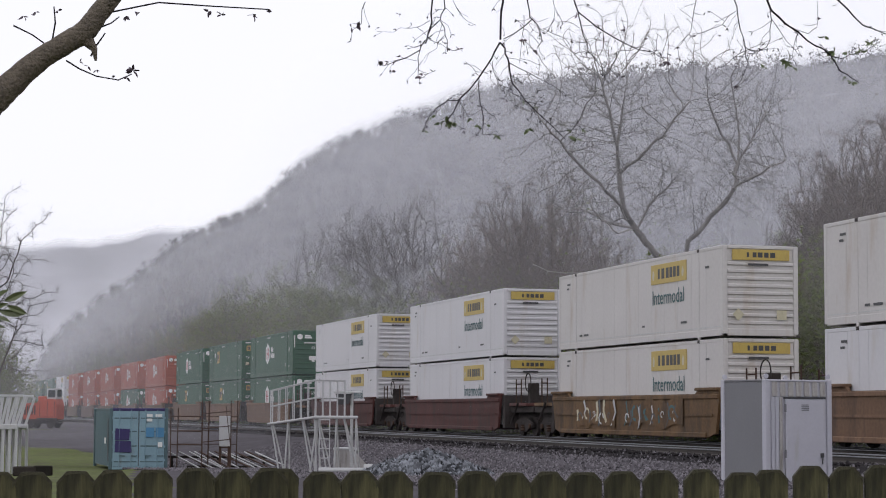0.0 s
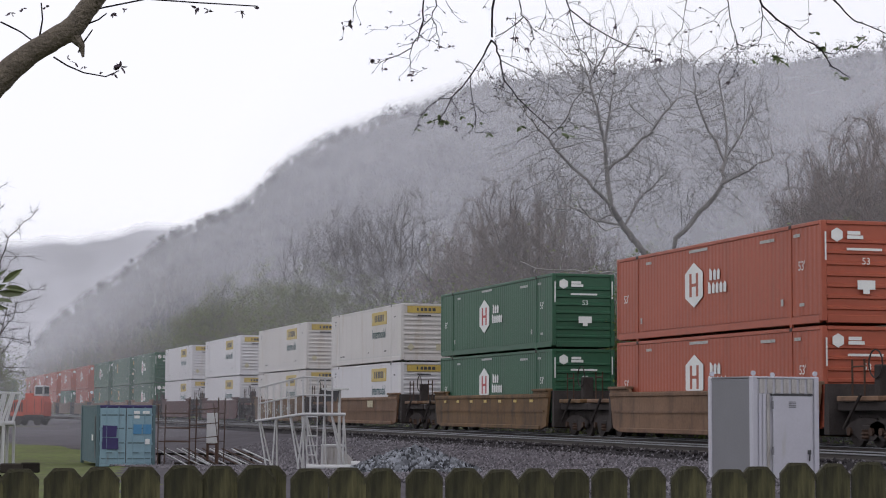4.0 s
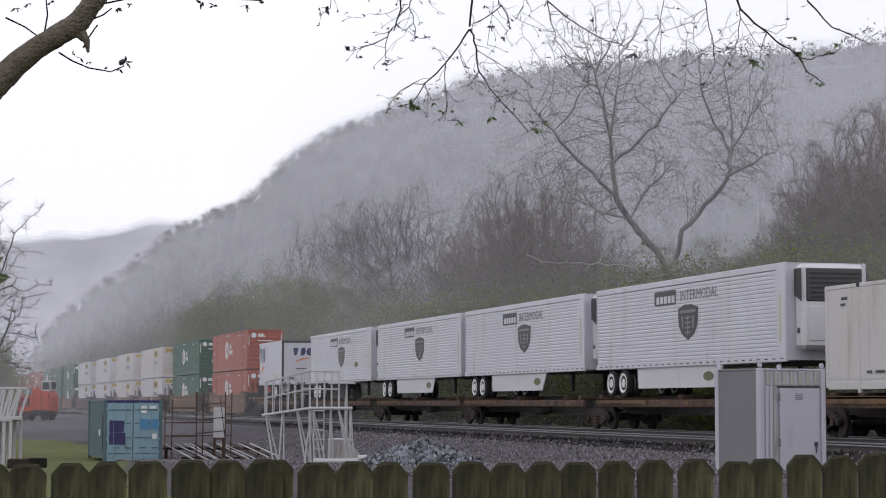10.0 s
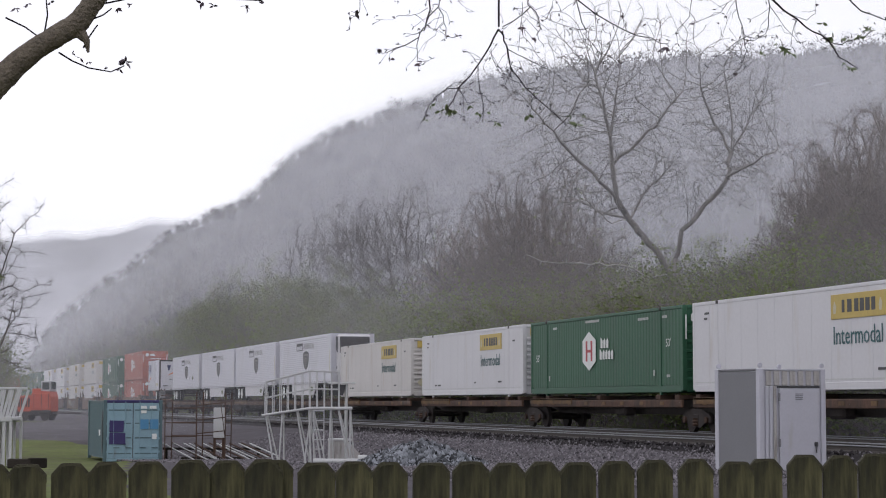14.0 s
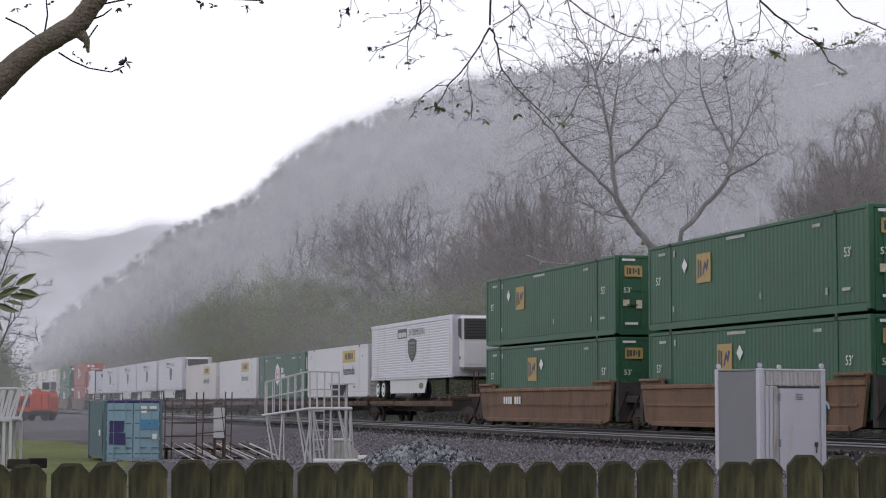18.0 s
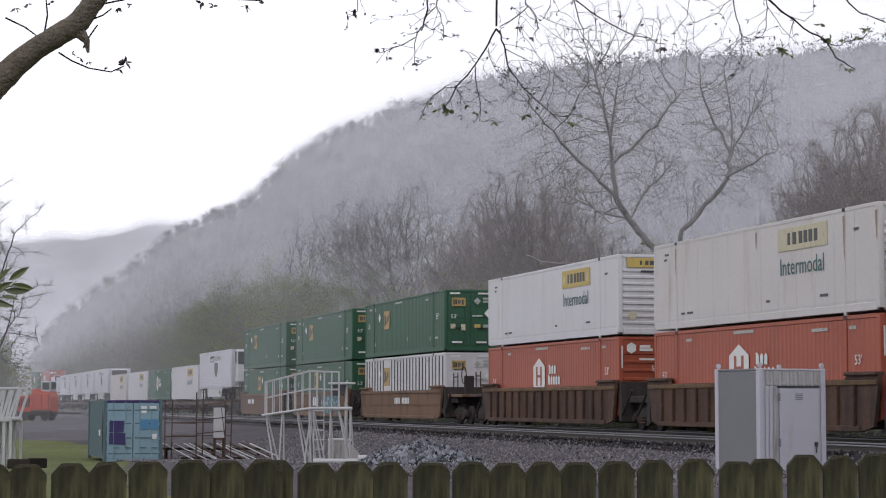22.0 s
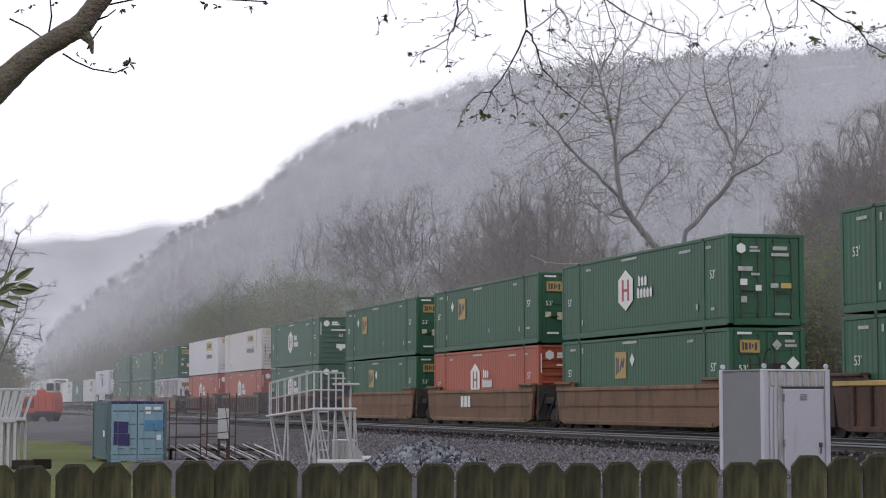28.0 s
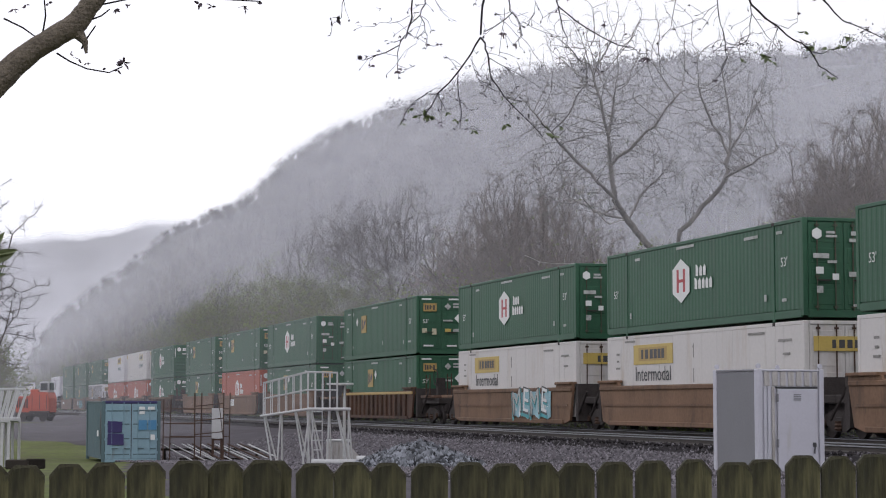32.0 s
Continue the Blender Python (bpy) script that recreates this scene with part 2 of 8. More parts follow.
def grid_mesh(name, pts, material, smooth=True):
    """A sheet from a 2D array of places."""
    pts = np.asarray(pts, float)
    r, c = pts.shape[:2]
    idx = np.arange(r * c).reshape(r, c)
    f = np.stack([idx[:-1, :-1], idx[:-1, 1:], idx[1:, 1:], idx[1:, :-1]], -1).reshape(-1, 4)
    me = bpy.data.meshes.new(name)
    me.vertices.add(r * c)
    me.vertices.foreach_set("co", pts.reshape(-1))
    me.loops.add(f.size)
    me.loops.foreach_set("vertex_index", f.reshape(-1).astype(np.int32))
    me.polygons.add(len(f))
    me.polygons.foreach_set("loop_start", np.arange(0, f.size, 4, dtype=np.int32))
    me.materials.append(material)
    me.update(calc_edges=True)
    if smooth:
        me.shade_smooth()
    return me


def face_mesh(name, verts, faces, material, smooth=False):
    """A mesh from arrays: all faces with the same number of corners."""
    verts, faces = np.asarray(verts, float), np.asarray(faces, np.int32)
    k = faces.shape[1]
    me = bpy.data.meshes.new(name)
    me.vertices.add(len(verts))
    me.vertices.foreach_set("co", verts.reshape(-1))
    me.loops.add(faces.size)
    me.loops.foreach_set("vertex_index", faces.reshape(-1))
    me.polygons.add(len(faces))
    me.polygons.foreach_set("loop_start", np.arange(0, faces.size, k, dtype=np.int32))
    me.materials.append(material)
    me.update(calc_edges=True)
    if smooth:
        me.shade_smooth()
    return me


def tubes(name, segs, material, n=4, smooth=True):
    """Many tapered twigs: rows of x y z, x y z, r, r."""
    s = np.asarray(segs, float)
    p, q, r0, r1 = s[:, :3], s[:, 3:6], s[:, 6], s[:, 7]
    d = q - p
    d /= np.linalg.norm(d, axis=1, keepdims=True) + 1e-9
    ref = np.where(np.abs(d[:, 2:3]) < 0.9, [[0, 0, 1.0]], [[1.0, 0, 0]])
    a = np.cross(d, ref)
    a /= np.linalg.norm(a, axis=1, keepdims=True) + 1e-9
    b = np.cross(d, a)
    rings = []
    for o, r in ((p, r0), (q, r1)):
        for i in range(n):
            w = 2 * math.pi * i / n
            rings.append(o + (a * math.cos(w) + b * math.sin(w)) * r[:, None])
    v = np.stack(rings, 1).reshape(-1, 3)
    base = np.arange(len(s))[:, None] * 2 * n
    f = np.concatenate([np.stack([base[:, 0] + i, base[:, 0] + (i + 1) % n, base[:, 0] + n + (i + 1) % n, base[:, 0] + n + i], 1) for i in range(n)])
    return face_mesh(name, v, f, material, smooth)


def cane(pts, radii, n=6):
    """One bent, tapered stem through the points."""
    m = Mesh()
    pts = [Vector(p) for p in pts]
    rings = []
    a = None
    for i, p in enumerate(pts):
        d = (pts[min(len(pts) - 1, i + 1)] - pts[max(0, i - 1)]).normalized()
        a = d.orthogonal().normalized() if a is None else (a - d * a.dot(d)).normalized()
        b = d.cross(a)
        rings += [p + (a * math.cos(2 * math.pi * k / n) + b * math.sin(2 * math.pi * k / n)) * radii[i] for k in range(n)]
    f = [(i * n + k, i * n + (k + 1) % n, (i + 1) * n + (k + 1) % n, (i + 1) * n + k) for i in range(len(pts) - 1) for k in range(n)]
    f += [tuple(reversed(range(n))), tuple(range((len(pts) - 1) * n, len(pts) * n))]
    return m.add(rings, f)

# ---- the train: everything in it moves to -x with the track ----
TRAIN_Y = 25.287                     # near face of the boxes
RAIL_Z = -0.22
BOX_L, BOX_W, BOX_H = 16.15, 2.59, 2.83
TRAIN = []                           # (thing, place along the train, y, z)
TEMPLATES = {}


def run(t):
    """How far the train has gone after t seconds."""
    return 15.6245 * t - 0.004615 * t * t


def ride(ob, u, z=0.0, y=TRAIN_Y):
    ob.matrix_basis = pose(u, y, z)
    TRAIN.append((ob, u, y, z))
    return ob


def ribbed_side(x0, x1, z0, z1, y, pitch, depth, inward=1):
    """A vertically corrugated sheet."""
    m = Mesh()
    n = max(1, int((x1 - x0) / pitch))
    step = (x1 - x0) / n
    line = []
    for i in range(n):
        a = x0 + i * step
        line += [(a, y), (a + step * 0.36, y), (a + step * 0.5, y + depth * inward), (a + step * 0.86, y + depth * inward)]
    line.append((x1, y))
    v = [(px, py, z) for z in (z0, z1) for px, py in line]
    k = len(line)
    return m.add(v, [(i, i + 1, k + i + 1, k + i) for i in range(k - 1)])


def box_frame(parent, paint, side_pitch=0.0, horizontal_end=True, ribs=8, dark_ribs=False):
    """Walls, roof, rails and posts of a 53-foot container."""
    L, W, H = BOX_L, BOX_W, BOX_H
    core = Mesh().box(0.06, L - 0.06, 0.06, W - 0.06, 0.12, H - 0.05)
    part("body", core, paint, parent)
    if side_pitch:
        for a, b in ((0.18, 1.90), (2.08, L - 2.08), (L - 1.90, L - 0.18)):
            part("side_panel", ribbed_side(a, b, 0.2, H - 0.12, 0.012, side_pitch, 0.010), paint, parent)
        part("side_panel", ribbed_side(0.2, L - 0.2, 0.2, H - 0.12, W - 0.012, side_pitch, 0.022, -1), paint, parent)
    else:
        for y, o in ((0.004, 1), (W - 0.004, -1)):
            line = []
            n = 13
            for i in range(n):
                a, w = 0.16 + (L - 0.32) * i / n, (L - 0.32) / n
                line += [(a, y + 0.012 * o), (a + 0.012, y), (a + w - 0.012, y)]
            line.append((L - 0.16, y + 0.012 * o))
            k = len(line)
            part("side_panel", Mesh().add([(px, py, z) for z in (0.17, H - 0.11) for px, py in line], [(i, i + 1, k + i + 1, k + i) for i in range(k - 1)]), paint, parent)
    part("roof", Mesh().box(0.05, L - 0.05, 0.05, W - 0.05, H - 0.05, H - 0.012), paint, parent)
    for z0, z1 in ((-0.05, 0.17), (H - 0.11, H)):
        for y0 in (-0.008, W - 0.082):
            part("rail", Mesh().box(0.16, L - 0.16, y0, y0 + 0.09, z0, z1, 0.012), paint, parent)
        for x0 in (0.0, L - 0.10):
            part("end_rail", Mesh().box(x0, x0 + 0.10, 0.16, W - 0.16, z0, z1, 0.012), paint, parent)
    for x0 in (0.0, L - 0.16):
        for y0 in (-0.008, W - 0.152):
            part("corner_post", Mesh().box(x0, x0 + 0.16, y0, y0 + 0.16, 0.0, H, 0.015), paint, parent)
    for x0 in (1.93, L - 2.07):
        for y0 in (-0.014, W - 0.066):
            part("lifting_post", Mesh().box(x0, x0 + 0.14, y0, y0 + 0.08, -0.14, H + 0.0, 0.012), paint, parent)
        for y0 in (-0.02, W - 0.14):
            part("casting", Mesh().box(x0 - 0.02, x0 + 0.16, y0, y0 + 0.16, H - 0.11, H, 0.012), M_GEAR, parent)
    for i in (0, 1):
        if i == 0 or horizontal_end:
            x = L - 0.05 if i else 0.05
            o = 1 if i else -1
            line = [(0.17, x)]
            for k in range(ribs):
                z = 0.30 + k * (H - 0.95) / (ribs - 1)
                line += [(z, x), (z + 0.03, x + 0.05 * o), (z + 0.10, x + 0.05 * o), (z + 0.13, x)]
            line.append((H - 0.11, x))
            k = len(line)
            m = Mesh().add([(px, yy, z) for yy in (0.16, W - 0.16) for z, px in line], [(j, j + 1, k + j + 1, k + j) for j in range(k - 1)])
            part("end_ribs", m, paint, parent)


M_RUSTBLEED = mat("rust_bled_green_paint", (0.05, 0.06, 0.04), 0.7, vary=0.4, scale=3, fine=30, dirt=(0.09, 0.045, 0.03), dirt_amount=0.5)


def container_doors(parent, paint, rod_paint=None):
    """Two cargo doors with lock rods on the near end."""
    L, W, H = BOX_L, BOX_W, BOX_H
    for y0 in (0.17, W / 2 + 0.012):
        w = W / 2 - 0.185
        d = part("door", Mesh().box(L - 0.10, L - 0.03, y0, y0 + w, 0.17, H - 0.12, 0.012), paint, parent)
        for k in range(4):
            part("door_panel", Mesh().box(L - 0.035, L - 0.012, y0 + 0.1, y0 + w - 0.1, 0.32 + k * 0.6, 0.75 + k * 0.6, 0.008), paint, d)
        for f in (0.24, 0.76):
            yy = y0 + w * f
            rod = Mesh().tube((L + 0.01, yy, 0.14), (L + 0.01, yy, H - 0.1), 0.022, n=6)
            for z in (0.22, 1.1, H - 0.25):
                rod.box(L - 0.02, L + 0.035, yy - 0.06, yy + 0.06, z, z + 0.06)
            part("lock_rod", rod, rod_paint or paint, d)
        part("handle", Mesh().box(L - 0.01, L + 0.05, y0 + w * 0.24, y0 + w * 0.24 + 0.42, 1.0, 1.04), M_GEAR, d)


def stencils(parent, rows, material=None, y=-0.016):
    """Small unreadable side markings, as one set of painted bars."""
    m = Mesh()
    for x, z, w, h in rows:
        m.box(x - w / 2, x + w / 2, y - 0.003, y + 0.004, z - h / 2, z + h / 2)
    return part("markings", m, material or M_OLDDECAL, parent, kind="stuff")


def bar(parent, x, z, w, h, material=None, y=-0.016, name="lettering"):
    return part(name, Mesh().box(x - w / 2, x + w / 2, y - 0.003, y + 0.004, z - h / 2, z + h / 2), material or M_DECAL, parent)


def end_bar(parent, y, z, w, h, material=None, x=None, name="lettering"):
    x = (BOX_L + 0.02) if x is None else x
    return part(name, Mesh().box(x - 0.004, x + 0.003, y - w / 2, y + w / 2, z - h / 2, z + h / 2), material or M_DECAL, parent)


def hexagon(parent, x, z, w, h, material, y=-0.018, name="logo"):
    out = [(x - w / 2, z - h * 0.27), (x, z - h / 2), (x + w / 2, z - h * 0.27), (x + w / 2, z + h * 0.27), (x, z + h / 2), (x - w / 2, z + h * 0.27)]
    return part(name, Mesh().prism(out, y - 0.003, y + 0.003), material, parent)


def diamond(parent, x, z, s, material, y=-0.018):
    return part("placard", Mesh().prism([(x - s, z), (x, z - s), (x + s, z), (x, z + s)], y - 0.003, y + 0.003), material, parent)


def end_diamond(parent, y, z, s, material):
    x = BOX_L + 0.05
    v = [(x + d, y + a * s, z + b * s) for d in (0, 0.006) for a, b in ((-1, 0), (0, -1), (1, 0), (0, 1))]
    return part("placard", Mesh().add(v, [(3, 2, 1, 0), (4, 5, 6, 7), (0, 1, 5, 4), (1, 2, 6, 5), (2, 3, 7, 6), (3, 0, 4, 7)]), material, parent)


def box_white(paint, placard, label):
    t = thing("container", label, "shipping container", "containers on the train")
    box_frame(t, paint, 0.0, True, 9)
    p = part("placard", Mesh().box(9.95, 13.15, -0.02, 0.0, 1.90, 2.58, 0.006), placard, t, "yellow name board")
    for a, b in ((10.62, 10.78), (10.95, 11.2), (11.36, 11.6), (11.68, 11.92), (12.0, 12.24), (12.34, 12.56)):
        part("lettering", Mesh().box(a, b, -0.026, -0.02, 2.07, 2.42), M_INK, p)
    for a in (10.12, 12.78):
        part("emblem", Mesh().prism([(a, 2.05), (a + 0.12, 2.05), (a + 0.17, 2.25), (a + 0.05, 2.4), (a - 0.03, 2.2)], -0.025, -0.02), M_FADED, p)
    lettering("Intermodal", 0.52, M_TEAL, t, on_side(11.5, 1.42), 0.92)
    rows = []
    for x, z, w in ((3.2, 0.42, 0.5), (2.6, 0.42, 0.3), (9.2, 0.5, 0.25), (12.9, 0.5, 0.5), (1.2, 2.45, 0.35), (1.1, 2.28, 0.25), (14.9, 2.2, 0.3)):
        rows.append((x, z, w, 0.07))
    stencils(t, rows, M_INK)
    e = part("placard", Mesh().box(BOX_L - 0.02, BOX_L + 0.012, 0.32, 2.3, 2.36, 2.70, 0.006), placard, t, "yellow name board")
    for a, b in ((0.82, 0.9), (1.02, 1.15), (1.2, 1.36), (1.42, 1.57), (1.63, 1.8)):
        part("lettering", Mesh().box(BOX_L + 0.012, BOX_L + 0.018, a, b, 2.45, 2.61), M_INK, e)
    end_bar(t, 1.2, 2.22, 0.7, 0.07, M_INK, BOX_L + 0.03)
    end_bar(t, 2.0, 0.62, 0.34, 0.3, M_FADED, BOX_L + 0.03, "sticker")
    end_diamond(t, 0.5, 0.62, 0.2, M_FADED)
    part("rub_strip", Mesh().box(0.2, BOX_L - 0.2, -0.004, 0.01, 0.23, 0.26), M_STEEL, t)
    return t


def box_rusty(paint, placard, label):
    """The smooth box with rust running down its ribbed end and corner."""
    t = box_white(paint, placard, label)
    r = random.Random(17)
    for y, z, w, h in ((1.5, 1.9, 0.16, 0.9), (1.75, 1.5, 0.22, 1.1), (1.95, 1.9, 0.12, 1.3), (1.3, 1.2, 0.1, 0.7), (2.2, 1.4, 0.14, 0.9), (0.6, 1.0, 0.1, 0.5), (0.25, 1.6, 0.06, 0.8)):
        o = [(-w / 2, 0), (w / 2, 0.03), (w * 0.4, -h * 0.4), (w * 0.15, -h), (-w * 0.1, -h * 0.9), (-w * 0.45, -h * 0.35)]
        part("rust_streak", Mesh().prism(o, -0.003, 0.003), M_RUSTY, t, "dark rust run", at=pose(BOX_L + 0.012, y, z, 0, 0, 90))
    for x, h in ((2.0, 0.9), (BOX_L - 1.98, 1.2), (BOX_L - 0.1, 0.8), (8.4, 0.5)):
        w = r.uniform(0.07, 0.13)
        part("rust_streak", Mesh().prism([(x - w / 2, 2.6), (x + w / 2, 2.62), (x + w * 0.2, 2.6 - h), (x - w * 0.1, 2.6 - h * 0.8)], -0.022, -0.016), GR_RUST, t)
    return t


GR_RUST = mat("pale_rust_stain", (0.30, 0.20, 0.14), 0.7, vary=0.3, scale=3, fine=20, bump=0.0)


def box_white_doors(paint, placard, label):
    """A smooth box seen from its other side: name board towards the far end, doors on the near end."""
    t = thing("container", label, "shipping container", "containers on the train")
    box_frame(t, paint, 0.0, False, 9)
    p = part("placard", Mesh().box(2.65, 6.25, -0.02, 0.0, 1.80, 2.48, 0.006), placard, t, "yellow name board")
    part("board_rim", Mesh().box(3.15, 5.75, -0.024, -0.02, 1.92, 2.38, 0.004), M_OCHRE, p)
    for a, b in ((3.42, 3.6), (3.78, 4.05), (4.22, 4.5), (4.58, 4.86), (4.94, 5.2), (5.28, 5.52)):
        part("lettering", Mesh().box(a, b, -0.030, -0.024, 1.99, 2.31), M_INK, p)
    lettering("Intermodal", 0.52, M_INK, t, on_side(4.45, 1.45), 1.05)
    stencils(t, [(x, z, w, 0.07) for x, z, w in ((2.3, 2.62, 1.0), (1.1, 2.2, 0.3), (1.1, 1.95, 0.2), (1.1, 1.7, 0.4), (8.0, 2.3, 0.05), (12.9, 2.55, 1.2), (14.9, 2.3, 0.9), (15.0, 1.9, 0.5), (14.2, 0.5, 0.5))], M_GREYINK)
    for z in (0.35, 1.15, 1.95):
        part("rub_mark", Mesh().box(8.0, 8.03, -0.01, 0.0, z, z + 0.45), M_GREYINK, t)
    container_doors(t, paint, M_RUSTY)
    e = part("placard", Mesh().box(BOX_L + 0.012, BOX_L + 0.03, 0.28, 2.36, 1.95, 2.38, 0.006), placard, t, "yellow name board")
    for a, b in ((0.86, 0.98), (1.08, 1.26), (1.34, 1.5), (1.58, 1.74), (1.82, 1.98)):
        part("lettering", Mesh().box(BOX_L + 0.03, BOX_L + 0.036, a, b, 2.04, 2.28), M_INK, e)
    return t


def box_hub(paint, mark, doors, label):
    """A corrugated box with a tall hexagonal mark."""
    t = thing("container", label, "shipping container", "containers on the train")
    box_frame(t, paint, 0.27, not doors, 7)
    h = hexagon(t, 7.05, 1.52, 1.45, 1.46, M_DECAL)
    for x in (6.78, 7.32):
        for z in (1.34, 1.70):
            part("logo", Mesh().box(x - 0.09, x + 0.09, -0.026, -0.02, z - 0.20, z + 0.20), mark, h)
    part("logo", Mesh().box(6.78, 7.32, -0.026, -0.02, 1.47, 1.57), mark, h)
    for x0, z0, n in ((8.3, 1.76, 3), (8.2, 1.34, 5)):
        for k in range(n):
            x = x0 + k * 0.3
            part("lettering", Mesh().prism([(x, z0 - 0.15), (x + 0.2, z0 - 0.17), (x + 0.22, z0 + 0.1), (x + 0.11, z0 + 0.19), (x, z0 + (0.22 if k == 0 else 0.1))], -0.02, -0.014), M_DECAL, t)
    rows = []
    for x, z, w in ((7.4, 2.62, 1.5), (12.6, 2.5, 1.0), (14.6, 2.5, 0.4), (3.1, 2.5, 0.5), (14.9, 0.5, 0.3), (2.4, 0.55, 0.14), (13.6, 0.62, 0.16)):
        rows.append((x, z, w, 0.09 if w > 0.2 else 0.2))
    stencils(t, rows)
    lettering("53'", 0.28, M_DECAL, t, on_side(14.9, 1.6))
    lettering("53'", 0.28, M_DECAL, t, on_side(0.95, 1.35))
    if doors:
        container_doors(t, paint, M_RUSTBLEED)
        v = [(BOX_L + 0.046 + d, 0.42 + 0.17 * math.cos(k * math.pi / 3 + math.pi / 6), 2.36 + 0.17 * math.sin(k * math.pi / 3 + math.pi / 6)) for d in (-0.01, 0.0) for k in range(6)]
        part("logo", Mesh().add(v, [tuple(reversed(range(6))), tuple(range(6, 12))] + [(i, (i + 1) % 6, 6 + (i + 1) % 6, 6 + i) for i in range(6)]), M_DECAL, t)
        for y, z, w, hh, m in ((0.85, 2.40, 0.28, 0.07, M_OLDDECAL), (0.88, 2.29, 0.36, 0.07, M_OLDDECAL), (1.75, 2.38, 0.5, 0.12, M_OLDDECAL), (1.75, 2.18, 0.6, 0.10, M_OLDDECAL), (0.55, 1.72, 0.5, 0.14, M_OLDDECAL), (0.9, 1.55, 0.3, 0.08, M_OLDDECAL),
                               (0.5, 1.30, 0.24, 0.20, M_DECAL), (1.0, 1.12, 0.2, 0.18, M_DECAL), (1.95, 1.2, 0.36, 0.16, M_YELLOW), (1.55, 1.2, 0.26, 0.14, M_OLDDECAL), (0.5, 0.75, 0.2, 0.2, M_OLDDECAL), (1.8, 0.3, 0.5, 0.07, M_OLDDECAL)):
            end_bar(t, y, z, w, hh, m, BOX_L + 0.042, "sticker")
    else:
        v = [(BOX_L + 0.04 + d, 0.46 + 0.2 * math.cos(k * math.pi / 3 + math.pi / 6), 2.42 + 0.2 * math.sin(k * math.pi / 3 + math.pi / 6)) for d in (-0.02, 0.0) for k in range(6)]
        part("logo", Mesh().add(v, [tuple(reversed(range(6))), tuple(range(6, 12))] + [(i, (i + 1) % 6, 6 + (i + 1) % 6, 6 + i) for i in range(6)]), M_DECAL, t)
        for y, z, w, hh in ((0.98, 2.48, 0.4, 0.1), (1.02, 2.36, 0.5, 0.1), (1.3, 2.02, 1.1, 0.07), (0.1, 2.1, 0.05, 0.8), (2.48, 2.2, 0.05, 0.7), (1.35, 1.02, 0.55, 0.26), (1.35, 0.83, 0.2, 0.12)):
            end_bar(t, y, z, w, hh, M_DECAL, BOX_L + 0.04)
        lettering("53", 0.2, M_DECAL, t, on_end(BOX_L + 0.045, 1.35, 1.68))
    return t


def box_emp(paint, label, upper=True):
    """A corrugated box with a square yellow mark."""
    t = thing("container", label, "shipping container", "containers on the train")
    box_frame(t, paint, 0.27, False)
    x = 4.3 if upper else 5.9
    p = part("logo", Mesh().box(x, x + 1.15, -0.02, 0.0, 1.35, 2.3, 0.005), M_OCHRE, t, "yellow square mark")
    for a, b, c, d in ((0.12, 0.22, 1.5, 2.12), (0.28, 0.42, 1.56, 2.08)):
        part("logo", Mesh().box(x + a, x + b, -0.026, -0.02, c, d), M_INK, p)
    part("logo", Mesh().prism([(x + 0.5, 1.62), (x + 0.58, 1.6), (x + 0.72, 1.85), (x + 0.86, 1.7), (x + 1.02, 2.05), (x + 0.9, 2.1), (x + 0.84, 1.9), (x + 0.72, 2.06), (x + 0.62, 1.9)], -0.026, -0.02), M_NAVY, p)
    diamond(t, x - 1.0 if upper else x + 1.75, 2.0, 0.24, M_DECAL)
    rows = []
    for a, z, w in ((7.4, 2.62, 1.4), (13.0, 2.5, 0.5), (1.3, 2.5, 0.6), (14.8, 0.6, 0.5), (2.3, 0.6, 0.12), (2.4, 2.45, 0.12), (13.6, 0.6, 0.12), (9.2, 0.7, 0.1)):
        rows.append((a, z, w, 0.09 if w > 0.2 else 0.2))
    stencils(t, rows)
    lettering("53'", 0.28, M_DECAL, t, on_side(14.9, 1.6))
    lettering("53'", 0.28, M_DECAL, t, on_side(0.95, 1.6))
    container_doors(t, paint)
    e = part("logo", Mesh().box(BOX_L + 0.034, BOX_L + 0.042, 0.34, 1.02, 2.05, 2.45), M_OCHRE, t, "yellow square mark")
    for a, b, c, d in ((0.42, 0.48, 2.12, 2.38), (0.51, 0.6, 2.14, 2.36), (0.65, 0.72, 2.15, 2.36), (0.75, 0.8, 2.2, 2.32), (0.84, 0.92, 2.12, 2.36)):
        part("logo", Mesh().box(BOX_L + 0.042, BOX_L + 0.047, a, b, c, d), M_INK, e)
    lettering("53'", 0.2, M_DECAL, t, on_end(BOX_L + 0.045, 0.45, 1.55))
    end_diamond(t, 1.6, 2.30, 0.17, M_OLDDECAL)
    end_diamond(t, 2.15, 1.72, 0.22, M_DECAL)
    for y, z, w, hh, m in ((2.05, 2.42, 0.34, 0.09, M_OLDDECAL), (2.08, 2.28, 0.4, 0.09, M_OLDDECAL), (1.6, 1.6, 0.5, 0.08, M_OLDDECAL), (1.6, 1.12, 0.3, 0.16, M_YELLOW), (2.05, 1.12, 0.34, 0.14, M_OLDDECAL), (0.4, 1.1, 0.24, 0.22, M_FADED),
                           (0.9, 1.05, 0.22, 0.3, M_FADED), (0.6, 0.35, 0.5, 0.08, M_DECAL), (1.8, 0.35, 0.5, 0.08, M_DECAL), (0.5, 2.66, 0.5, 0.08, M_DECAL), (1.9, 2.66, 0.5, 0.08, M_DECAL)):
        end_bar(t, y, z, w, hh, m, BOX_L + 0.042, "sticker")
    return t


